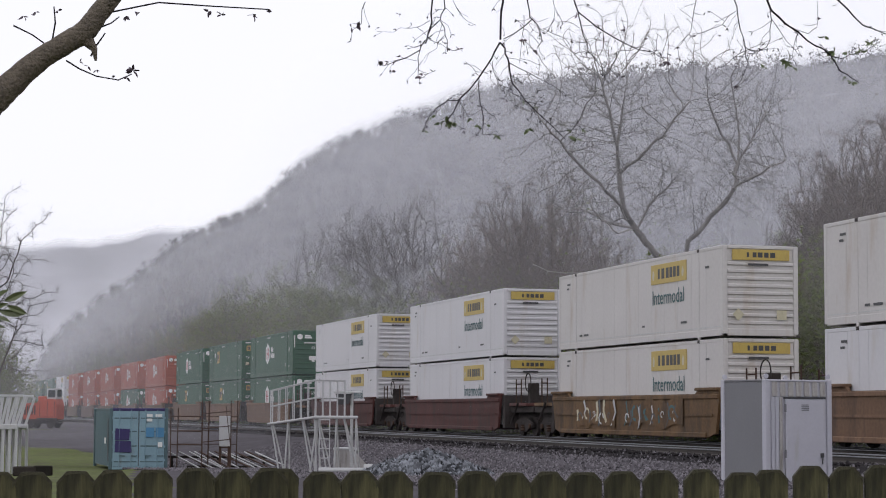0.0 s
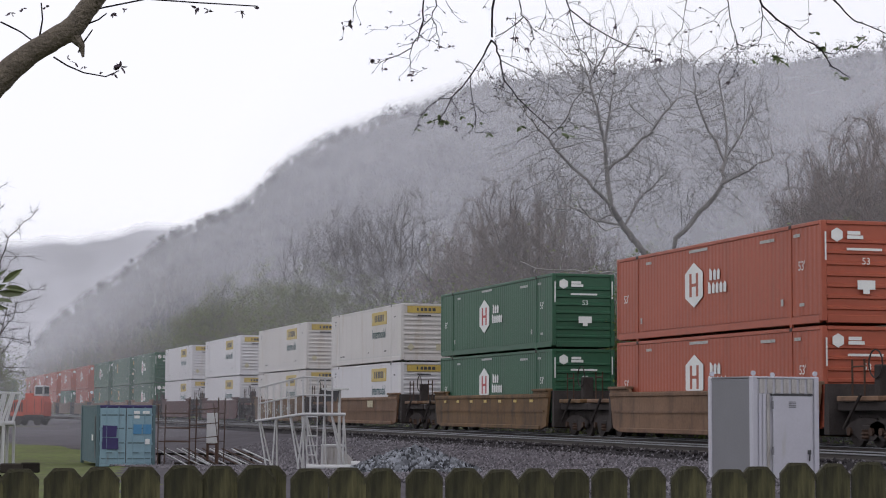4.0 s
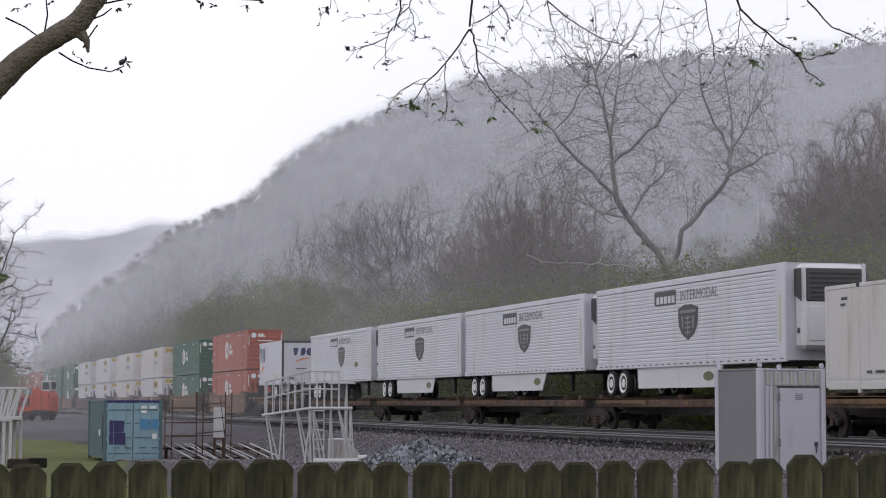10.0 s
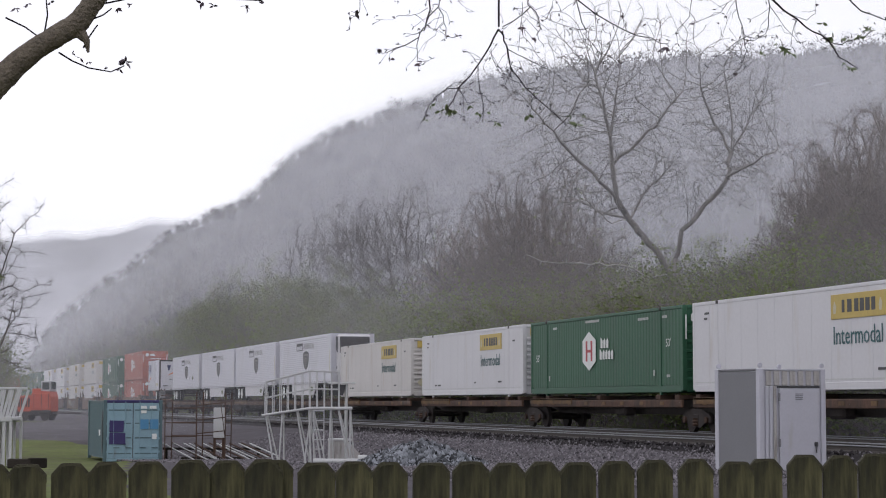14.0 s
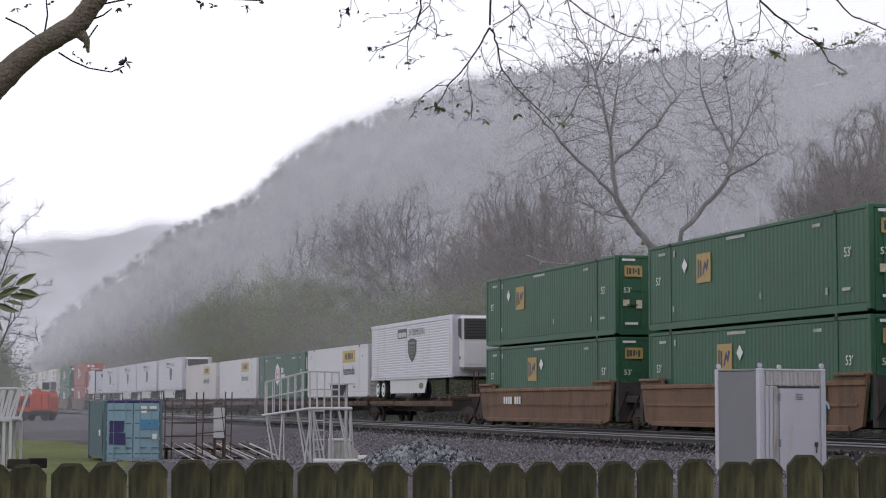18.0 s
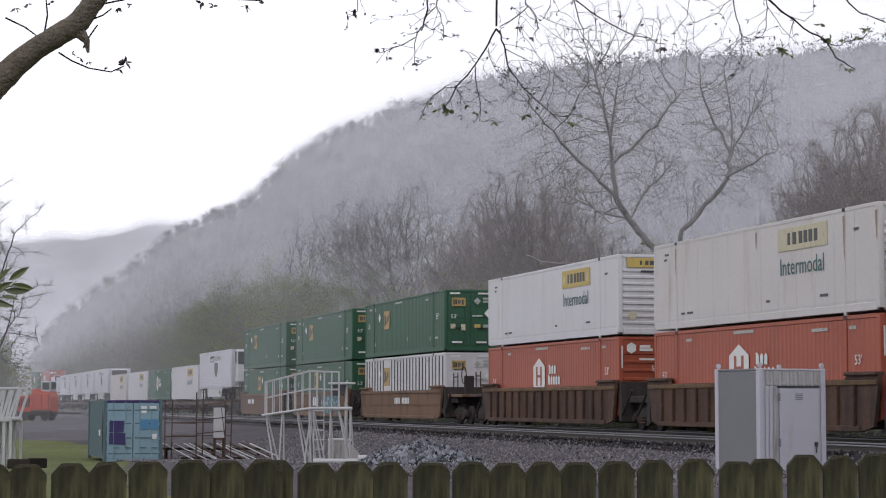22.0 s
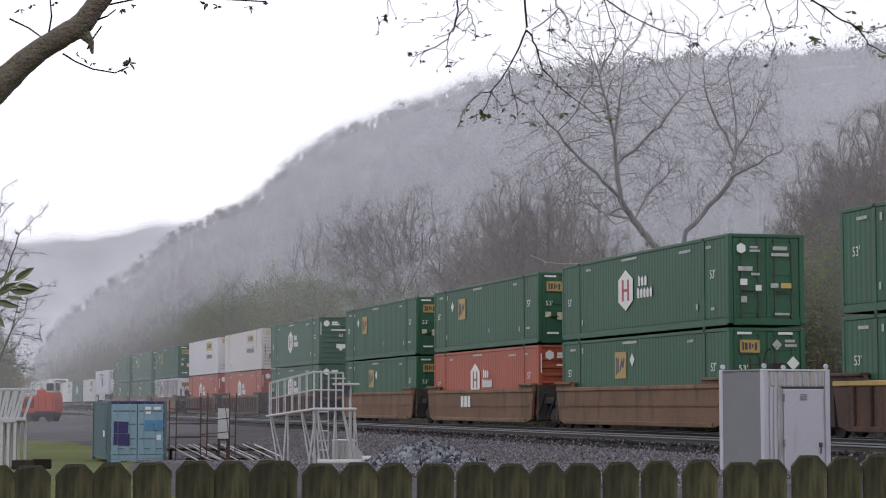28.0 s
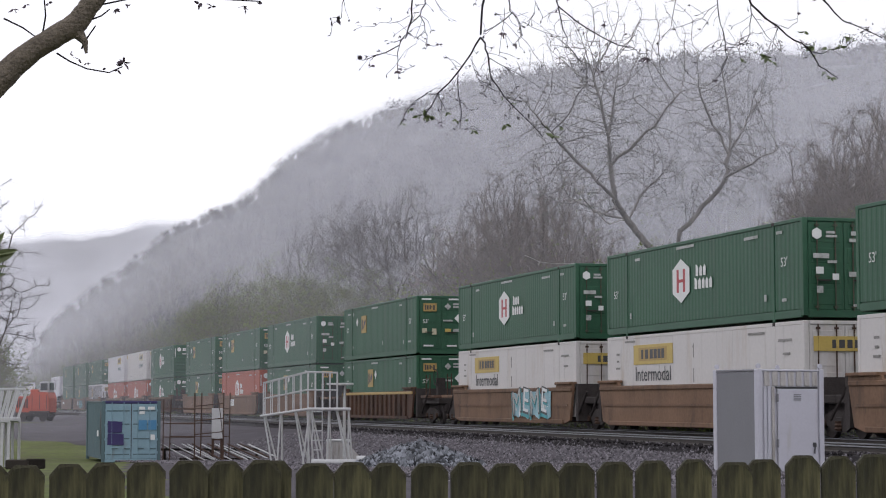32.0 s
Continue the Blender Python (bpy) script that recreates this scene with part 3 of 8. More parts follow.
def box_ribbed_white(label):
    """A white box whose dark gaps show between its wide ribs."""
    t = box_emp(M_WHITE, label, True)
    for k in range(26):
        x = 0.35 + k * (BOX_L - 0.7) / 25
        if not 4.2 < x < 5.5:
            part("dark_gap", Mesh().box(x - 0.045, x + 0.045, -0.016, 0.02, 0.2, BOX_H - 0.14), M_INK, t)
    return t


def wheel(parent, x, y, r=0.42):
    """A steel railway wheel with its flange inwards."""
    w = part("wheel", Mesh().lathe((x, y, RAIL_Z + r), (0, 1, 0), [(0, r * 0.5), (0.0, r), (0.10, r), (0.11, r + 0.028), (0.135, r + 0.02), (0.135, r * 0.5)], 20), M_GEAR, parent, smooth=False)
    return w


def bogie(parent, x):
    """A two-axle truck: side frames, bolster, springs, wheels."""
    yc = BOX_W / 2
    b = part("truck", Mesh().box(x - 0.22, x + 0.22, yc - 1.05, yc + 1.05, RAIL_Z + 0.32, RAIL_Z + 0.62, 0.04), M_GEAR, parent)
    for y in (yc - 1.03, yc + 0.93):
        o = [(x - 1.2, RAIL_Z + 0.5), (x - 1.0, RAIL_Z + 0.62), (x - 0.4, RAIL_Z + 0.78), (x + 0.4, RAIL_Z + 0.78), (x + 1.0, RAIL_Z + 0.62), (x + 1.2, RAIL_Z + 0.5), (x + 1.15, RAIL_Z + 0.34), (x + 0.75, RAIL_Z + 0.36),
             (x + 0.38, RAIL_Z + 0.18), (x - 0.38, RAIL_Z + 0.18), (x - 0.75, RAIL_Z + 0.36), (x - 1.15, RAIL_Z + 0.34)]
        part("side_frame", Mesh().prism(o, y, y + 0.1), M_GEAR, b)
        part("spring", Mesh().lathe((x, y + 0.04, RAIL_Z + 0.22), (0, 0, 1), [(0, 0.15), (0.05, 0.19), (0.1, 0.15), (0.15, 0.19), (0.2, 0.15), (0.26, 0.18)], 10), M_RUSTY, b)
    for dx in (-0.9, 0.9):
        for y in (yc - 0.82, yc + 0.82 - 0.135):
            wheel(b, x + dx, y)
        part("axle", Mesh().tube((x + dx, yc - 0.9, RAIL_Z + 0.42), (x + dx, yc + 0.9, RAIL_Z + 0.42), 0.08, n=8), M_GEAR, b)
        for y in (yc - 1.1, yc + 1.0):
            part("bearing_cap", Mesh().tube((x + dx, y, RAIL_Z + 0.42), (x + dx, y + 0.1, RAIL_Z + 0.42), 0.11, n=10), M_RUSTY, b)


WELL_TOP, WELL_LOW = 1.38, 0.0


def well_unit(parent, x0, paint, ribbed=False, left_end=True, right_end=True, top_strip=None, pitch=19.6):
    """One well: deep side sills with raised ends, floor beams and end decks."""
    a, b = x0 - 0.35, x0 + BOX_L + 0.35
    for y, o in ((-0.22, 1), (BOX_W + 0.22, -1)):
        s = part("side_sill", Mesh().prism([(a + 0.5, WELL_LOW + 0.12), (a + 1.1, WELL_LOW), (b - 1.1, WELL_LOW), (b - 0.5, WELL_LOW + 0.12), (b - 0.2, WELL_TOP - 0.1), (b - 0.2, WELL_TOP + 0.12),
                                             (b - 2.0, WELL_TOP + 0.12), (b - 2.15, WELL_TOP), (a + 2.15, WELL_TOP), (a + 2.0, WELL_TOP + 0.12), (a + 0.2, WELL_TOP + 0.12), (a + 0.2, WELL_TOP - 0.1)], y, y + 0.1 * o), paint, parent)
        part("top_chord", Mesh().box(a + 0.25, b - 0.25, min(y - 0.05 * o, y + 0.14 * o), max(y - 0.05 * o, y + 0.14 * o), WELL_TOP - 0.16, WELL_TOP - 0.02, 0.02), top_strip or paint, s)
        part("lower_chord", Mesh().box(a + 1.2, b - 1.2, min(y - 0.06 * o, y + 0.14 * o), max(y - 0.06 * o, y + 0.14 * o), WELL_LOW - 0.02, WELL_LOW + 0.14, 0.02), paint, s)
        for xx in (a + 0.2, b - 2.0):
            part("end_cap", Mesh().box(xx, xx + 1.8, min(y - 0.1 * o, y + 0.2 * o), max(y - 0.1 * o, y + 0.2 * o), WELL_TOP + 0.1, WELL_TOP + 0.2, 0.02), paint, s)
        if ribbed:
            n = 15
            for k in range(n):
                x = a + 1.5 + (b - a - 3.0) * k / (n - 1)
                part("side_post", Mesh().box(x - 0.06, x + 0.06, min(y - 0.1 * o, y), max(y - 0.1 * o, y), WELL_LOW + 0.14, WELL_TOP - 0.16, 0.015), paint, s)
        else:
            part("side_crease", Mesh().prism([(a + 0.7, 0.66), (b - 0.7, 0.66), (b - 0.7, 0.74), (a + 0.7, 0.74)], min(y - 0.035 * o, y), max(y - 0.035 * o, y)), paint, s)
    for k in range(7):
        x = x0 + 0.6 + k * (BOX_L - 1.2) / 6
        part("cross_beam", Mesh().box(x - 0.15, x + 0.15, -0.2, BOX_W + 0.2, 0.08, 0.28), M_GEAR, parent)
    gap = (pitch - BOX_L) / 2
    for xa, xb, here in ((x0 - gap, x0 - 0.25, left_end), (x0 + BOX_L + 0.25, x0 + BOX_L + gap, right_end)):
        d = part("end_deck", Mesh().box(xa, xb, 0.15, BOX_W - 0.15, 0.75, 1.0, 0.03), M_GEAR, parent)
        xm = (xb - 0.18 if xa < x0 else xa + 0.18)
        part("bulkhead", Mesh().prism([(xm - 0.16, 0.1), (xm + 0.16, 0.1), (xm + 0.1, 1.5), (xm - 0.1, 1.5)], -0.12, BOX_W + 0.12), M_GEAR, d)
        part("draft_box", Mesh().box(xa, xb, 0.5, BOX_W - 0.5, 0.35, 0.78, 0.05), M_GEAR, d)
        part("hose", Mesh().tube(((xa + xb) / 2 - 0.5, -0.1, 0.3), ((xa + xb) / 2 + 0.5, -0.1, 1.2), 0.05, n=6), M_GEAR, d)


def well_car(u, count, pitch, paint, label, ribbed=False, strip=None, wheel_end=True, marks=()):
    """A well car of one or more articulated units, its trucks between them."""
    t = thing("well_car", label, "freight car", "cars of the train")
    for k in range(count):
        well_unit(t, k * pitch, paint, ribbed, pitch=pitch if count > 1 else 23.3, top_strip=strip)
    ends = [-1.75 if count > 1 else -2.0] + [k * pitch + BOX_L + (pitch - BOX_L) / 2 for k in range(count - 1)] + [(count - 1) * pitch + BOX_L + (1.75 if count > 1 else 2.0)]
    for x in ends:
        bogie(t, x)
    for x, s in ((ends[0], -1), (ends[-1], 1)):
        part("coupler", Mesh().box(x + min(0, s * 1.9), x + max(0, s * 1.9), BOX_W / 2 - 0.12, BOX_W / 2 + 0.12, RAIL_Z + 0.75, RAIL_Z + 1.0, 0.03), M_GEAR, t)
        pl = part("end_platform", Mesh().box(x - 1.2, x + 1.2, 0.0, BOX_W, 1.02, 1.16, 0.02), paint, t)
        for y in (0.05, BOX_W - 0.1):
            m = Mesh()
            for xx in (x - 0.35, x + 0.35):
                m.tube((xx, y, 1.1), (xx, y, 2.15), 0.03, n=6)
            m.tube((x - 0.35, y, 1.95), (x + 0.35, y, 1.95), 0.025, n=6)
            part("grab_rail", m, M_RUSTY, pl)
    x = ends[-1] + 0.5
    hw = part("hand_brake", Mesh().box(x - 0.2, x + 0.15, 0.35, 0.75, 1.15, 2.0, 0.03), M_GEAR, t)
    m = cane([Vector((x + 0.38 * math.cos(k * math.pi / 8), 0.3, 2.02 + 0.38 * math.sin(k * math.pi / 8))) for k in range(17)], [0.024] * 17, 5)
    part("brake_wheel", m, M_GEAR, hw)
    for x, z, w, h, m in marks:
        part("lettering" if h < 0.5 else "graffiti", Mesh().box(x - w / 2, x + w / 2, -0.268, -0.258, z - h / 2, z + h / 2), m, t)
    return ride(t, u)


def scribble(car, x0, x1, z0, z1, inks, seed, count=16):
    """Unreadable tag: a worn patch of paint with slanted, crossing strokes."""
    rng = random.Random(seed)
    edge_up, edge_low = [], []
    for k in range(13):
        x = x0 + (x1 - x0) * k / 12
        edge_low.append((x, z0 + rng.uniform(0, 0.25)))
        edge_up.append((x, z1 - rng.uniform(0, 0.25)))
    part("graffiti", Mesh().prism(edge_low + edge_up[::-1], -0.266, -0.262), inks[-1], car)
    for k in range(count):
        x = x0 + (x1 - x0) * (k + 0.5) / count
        w, s = rng.uniform(0.05, 0.11), rng.uniform(-0.4, 0.4)
        za, zb = z0 + rng.uniform(0, 0.35) * (z1 - z0), z1 - rng.uniform(0, 0.4) * (z1 - z0)
        y = -0.269 - 0.002 * (k % 4)
        if k % 3 == 1:
            c, r = (za + zb) / 2, (zb - za) * 0.3
            ring = [(x + 1.3 * r * math.cos(i * 0.6), c + r * math.sin(i * 0.6)) for i in range(9)]
            ring += [(px * 1.0 + (x - px) * 0.35, pz + (c - pz) * 0.35) for px, pz in ring[::-1]]
            part("graffiti", Mesh().prism(ring, y, y + 0.003), inks[k % len(inks)], car)
        else:
            part("graffiti", Mesh().prism([(x - w, za), (x + w, za + 0.05), (x + w * 1.6 + s, (za + zb) / 2), (x + w + s * 0.6, zb), (x - w + s * 0.6, zb - 0.06), (x - w * 0.2 + s, (za + zb) / 2)], y, y + 0.003), inks[k % len(inks)], car)


def template(key, maker):
    if key not in TEMPLATES:
        TEMPLATES[key] = maker()
        TEMPLATES[key]["free"] = True
    t = TEMPLATES[key]
    if "free" in t:
        del t["free"]
        return t
    return copy_thing(t, pose(0, 0, 0))


KINDS = {
    "jb": lambda: box_white(M_WHITE, M_YELLOW, "white smooth-sided 53-foot container with a yellow name board"),
    "jbc": lambda: box_white(M_CREAM, M_YELLOW, "cream weathered 53-foot container with a yellow name board"),
    "jbd": lambda: box_white_doors(M_CREAM, M_YELLOW, "cream 53-foot container with yellow name board and end doors"),
    "jbf": lambda: box_rusty(M_CREAM, M_FADED, "rust-streaked cream 53-foot container with faded name board"),
    "hub": lambda: box_hub(M_GREEN, M_RED, False, "green corrugated 53-foot container, white hexagon mark, ribbed end"),
    "hubd": lambda: box_hub(M_GREEN, M_RED, True, "green corrugated 53-foot container, white hexagon mark, end doors"),
    "hubo": lambda: box_hub(M_ORANGE, M_ORANGE, False, "orange corrugated 53-foot container with a white hexagon mark"),
    "emp": lambda: box_emp(M_GREEN_OLD, "green corrugated 53-foot container, yellow square mark, end doors"),
    "empl": lambda: box_emp(M_GREEN_OLD, "green corrugated container with yellow square mark, deep in its well", False),
    "empw": lambda: box_ribbed_white("white container with dark vertical ribs and a yellow mark"),
}
LOW, HIGH, SPINE = 0.30, 3.27, 1.16


def load(kind, u, z):
    return ride(template(kind, KINDS[kind]), u, z)


# stacks: place along the train, upper box, lower box
for u, up, low in ((-374.0, "hub", "hub"), (-350.3, "emp", "empl"), (-326.6, "jb", "jb"), (-302.9, "hubo", "hubo"), (-279.2, "hubo", "hubo"), (-255.5, "hubo", "hubo"), (-232.0, "hubo", "hub"), (-208.7, "hubo", "hubo"),
                   (-185.2, "hub", "empl"), (-165.3, "emp", "empl"), (-145.4, "hub", "hub"), (-121.8, "jb", "jb"), (-98.3, "jb", "jb"), (-74.7, "jbc", "jbc"), (-51.4, "jbc", "jb"), (-27.8, "hub", "hub"), (-4.5, "hubo", "hubo"),
                   (195.9, "emp", "empl"), (215.3, "emp", "empl"), (234.7, "emp", "empw"), (258.0, "jb", "hubo"), (277.6, "jbf", "hubo"), (297.4, "hub", "hub"),
                   (321.0, "emp", "empl"), (340.6, "emp", "hubo"), (359.75, "hubd", "empl"), (383.6, "emp", "empl"), (407.3, "hubd", "jbd"), (426.9, "hubd", "jbd"), (446.3, "hubd", "jbd")):
    load(up, u, HIGH)
    load(low, u, LOW)
for u, kind in ((104.8, "jbc"), (123.1, "jb"), (140.3, "hub"), (157.3, "jb")):
    load(kind, u, SPINE)

single = "single well car of brown-painted steel under stacked containers"
for k, u in enumerate((-374.0, -350.3, -326.6, -302.9, -279.2, -255.5, -232.0, -208.7)):
    well_car(u, 1, 23.6, (M_BROWN, M_TAN)[k % 2], single)
well_car(-185.2, 3, 19.9, M_BROWN, "three-unit articulated well car of brown-painted steel")
well_car(-121.8, 1, 23.5, M_MAROON, "single well car of maroon-painted steel")
well_car(-98.3, 1, 23.5, M_MAROON, "single well car of maroon-painted steel, white tag on its side")
car = well_car(-74.7, 1, 23.5, M_TAN, "single well car of yellow-brown steel with large tags on its side")
scribble(car, 2.8, 7.0, 0.15, 1.3, (M_FADED, M_INK, M_STEEL, M_TAN), 3, 16)
scribble(car, 7.8, 13.4, 0.2, 1.3, (M_TEAL, M_STEEL, M_INK, M_TAN), 5, 20)
car = well_car(-51.4, 1, 23.5, M_BROWN, "single well car of brown steel with faint white marks")
for k in range(3):
    part("lettering", Mesh().box(10.1 + k * 0.42, 10.4 + k * 0.42, -0.268, -0.258, 0.85, 1.2), M_FADED, car)
car = well_car(-27.8, 1, 23.5, M_TAN, "single well car of brown steel with yellow marks along its sill")
for k in range(7):
    part("reflector", Mesh().box(1.5 + k * 2.1, 1.9 + k * 2.1, -0.268, -0.258, 1.05, 1.16), M_YELLOW, car)
well_car(-4.5, 1, 23.5, M_BROWN, "single well car of orange-brown steel, weathered")
car = well_car(195.9, 3, 19.4, M_BROWN, "three-unit articulated well car of orange-brown steel with tags")
for k in range(3):
    part("lettering", Mesh().box(26.1 + k * 0.55, 26.5 + k * 0.55, -0.275, -0.262, 0.6, 1.1), M_DECAL, car)
part("stencil_panel", Mesh().box(25.8, 27.9, -0.266, -0.258, 0.45, 1.25), M_INK, car)
scribble(car, 28.4, 33.4, 0.1, 1.35, (mat("turquoise_spray", (0.05, 0.30, 0.33), 0.5, vary=0.2, bump=0), mat("pale_blue_spray", (0.25, 0.42, 0.48), 0.5, vary=0.2, bump=0), M_TEAL), 11, 26)
for base, n in ((46.4, 10), (3.4, 8)):
    for k in range(n):
        if k != 4:
            part("lettering", Mesh().box(base + k * 0.3, base + 0.2 + k * 0.3, -0.275, -0.262, 0.72, 1.02), M_DECAL, car)
well_car(258.0, 3, 19.7, M_DARKBROWN, "three-unit well car of rusty brown steel with side posts", True, M_TAN)
car = well_car(321.0, 3, 19.4, M_BROWN, "three-unit articulated well car of smooth brown steel")
for k in range(3):
    part("lettering", Mesh().box(25.2 + k * 0.55, 25.6 + k * 0.55, -0.275, -0.262, 0.6, 1.1), M_DECAL, car)
well_car(383.6, 1, 23.5, M_DARKBROWN, "single brown well car with side posts and yellow top edge", True, M_OCHRE)
car = well_car(407.3, 3, 19.5, M_BROWN, "three-unit brown steel well car with blue and white tag")
turq, pale_blue = MATS["turquoise_spray"], MATS["pale_blue_spray"]
scribble(car, 8.9, 13.9, 0.12, 1.32, (pale_blue, M_STEEL, M_DECAL, pale_blue), 21, 12)
for k, letter in enumerate("MEME"):
    tilt = (-9, 6, -5, 8)[k]
    lettering(letter, 1.24, turq, car, pose(9.62 + 1.17 * k, -0.284, 0.66 + 0.06 * (k % 2), 90, tilt, 0), 1.25, "graffiti")
    lettering(letter, 1.14, M_INK, car, pose(9.6 + 1.17 * k, -0.290, 0.76 + 0.06 * (k % 2), 90, tilt, 0), 1.22, "graffiti")
    lettering(letter, 0.98, M_DECAL if k % 2 else M_OLDDECAL, car, pose(9.63 + 1.17 * k, -0.296, 0.78 + 0.06 * (k % 2), 90, tilt, 0), 1.2, "graffiti")


# ---- spine cars and trailers ----
def spine_car(u0, spans, label):
    """A spine car: a narrow centre beam, trucks, and saddle platforms under each load. spans: loads from x to x."""
    t = thing("spine_car", label, "freight car", "cars of the train")
    yc = BOX_W / 2
    xs = [spans[0][0] - 1.5] + [(a[1] + b[0]) / 2 for a, b in zip(spans, spans[1:])] + [spans[-1][1] + 1.5]
    for x in xs:
        bogie(t, x - u0)
    for (a, b), xa, xb in zip(spans, xs, xs[1:]):
        a, b, xa, xb = a - u0, b - u0, xa - u0, xb - u0
        sp = part("spine", Mesh().prism([(xa + 0.2, 0.55), (xa + 1.6, 0.35), (xb - 1.6, 0.35), (xb - 0.2, 0.55), (xb - 0.2, 0.98), (xa + 0.2, 0.98)], yc - 0.3, yc + 0.3), M_GEAR, t)
        for x in (a + 0.5, a + 2.2, (a + b) / 2, b - 2.2, b - 0.5):
            part("saddle", Mesh().box(x - 0.18, x + 0.18, -0.05, BOX_W + 0.05, 0.86, 1.02, 0.02), M_RUSTY, sp)
        for y in (-0.1, BOX_W - 0.5):
            part("wheel_trough", Mesh().box(a + 0.2, a + 5.2, y, y + 0.6, 0.84, 0.93, 0.02), M_RUSTY, sp, "rust-brown tyre runway")
            part("sill", Mesh().box(a + 0.2, a + 5.2, y + (0 if y < 0 else 0.56), y + (0.04 if y < 0 else 0.6), 0.72, 0.92), M_TAN, sp)
        # marked sill under containers; under trailers an added band for the dark underneath
        m = Mesh()
        for k in range(int((b - a) / 1.9)):
            m.box(a + 0.9 + k * 1.9, a + 1.25 + k * 1.9, -0.062, -0.05, 0.68, 0.80)
        part("side_beam", Mesh().box(a + 0.1, b - 0.1, -0.05, 0.05, 0.60, 0.86, 0.02), M_DARKBROWN, sp)
        part("reflector", m, M_TAN, sp, kind="stuff")
        part("hitch", Mesh().box(b - 1.5, b - 1.0, yc - 0.25, yc + 0.25, 0.95, 1.12, 0.03), M_GEAR, sp)
        part("brake_rigging", Mesh().box((xa + xb) / 2 + 1.0, (xa + xb) / 2 + 2.0, 0.25, 0.7, 0.3, 0.7, 0.08), M_GEAR, sp)
    return ride(t, u0)


def trailer(length, kind, label, reefer=True):
    """A road trailer on its own tyres: walls, roof, skirts, wheels, legs."""
    t = thing("trailer", label, "trailer", "trailers on the train")
    z0, z1, W = 1.0, 3.92, BOX_W
    part("box", Mesh().box(0.05, length - 0.05, 0.05, W - 0.05, z0 + 0.05, z1 - 0.03), M_TRAILER, t)
    if reefer:
        for y in (0.0, W - 0.06):
            n = 20
            yo, o = (0, -1) if y == 0 else (W, 1)
            line = []
            for k in range(n):
                za = z0 + 0.2 + (z1 - z0 - 0.42) * k / n
                zb = za + (z1 - z0 - 0.42) / n
                line += [(za, yo - o * 0.006), (za + 0.02, yo + o * 0.012), (zb - 0.03, yo + o * 0.012)]
            line.append((z1 - 0.22, yo - o * 0.006))
            k = len(line)
            m = Mesh().add([(x, yy, z) for x in (0.12, length - 0.55) for z, yy in line], [(j, j + 1, k + j + 1, k + j) for j in range(k - 1)])
            part("ribbed_wall", m, M_TRAILER, t)
    else:
        part("wall", Mesh().box(0.1, length - 0.1, -0.004, 0.06, z0 + 0.18, z1 - 0.14, 0.004), M_TRAILER, t)
    for y in (-0.02, W - 0.08):
        part("top_rail", Mesh().box(0.0, length, y, y + 0.1, z1 - 0.2, z1, 0.015), M_TRAILER, t)
        part("bottom_rail", Mesh().box(0.0, length, y, y + 0.1, z0, z0 + 0.2, 0.015), M_TRAILER, t)
        m = Mesh()
        for k in range(int(length / 0.55)):
            yy = y - 0.006 if y < 0 else y + 0.1
            m.box(0.4 + k * 0.55, 0.62 + k * 0.55, yy, yy + 0.006, z0 + 0.08, z0 + 0.11)
        part("marker_strip", m, M_RUSTY if reefer else M_FADED, t)
    part("roof", Mesh().box(0.02, length - 0.02, 0.02, W - 0.02, z1 - 0.03, z1 - 0.008), M_TRAILER, t)
    # running gear: tandem at the x = 0 end, landing legs and coupler plate at the other
    tail = 1.4 if reefer else length - 2.2
    axles = (tail, tail + 1.25) if reefer else (tail,)
    for x in axles:
        for y0 in (0.02, W - 0.62):
            for k in (0, 1):
                yy = y0 + k * 0.33
                w = part("wheel", Mesh().lathe((x, yy, 0.5), (0, 1, 0), [(0.02, 0.34), (0, 0.44), (0.05, 0.5), (0.2, 0.5), (0.25, 0.44), (0.23, 0.34)], 24), M_RUBBER, t, "black tyre on a white steel rim", smooth=False)
                part("rim", Mesh().lathe((x, yy + 0.015, 0.5), (0, 1, 0), [(0, 0.10), (-0.02, 0.14), (0.03, 0.2), (-0.025, 0.33), (-0.02, 0.36), (0.15, 0.36)], 20), M_DECAL, w)
        part("axle", Mesh().tube((x, 0.3, 0.5), (x, W - 0.3, 0.5), 0.07, n=8), M_GEAR, t)
    part("suspension", Mesh().box(min(axles) - 0.8, max(axles) + 0.8, 0.7, W - 0.7, 0.62, 1.0, 0.03), M_GEAR, t)
    leg = length - 3.2 if reefer else 1.6
    for y in (0.55, W - 0.7):
        part("landing_leg", Mesh().box(leg, leg + 0.14, y, y + 0.14, 0.25, 1.02, 0.015), M_GEAR, t)
    part("coupler_plate", Mesh().box(length - 1.6 if reefer else 0.3, length - 0.6 if reefer else 1.2, 0.6, W - 0.6, 0.9, 1.02, 0.02), M_GEAR, t)
    return t


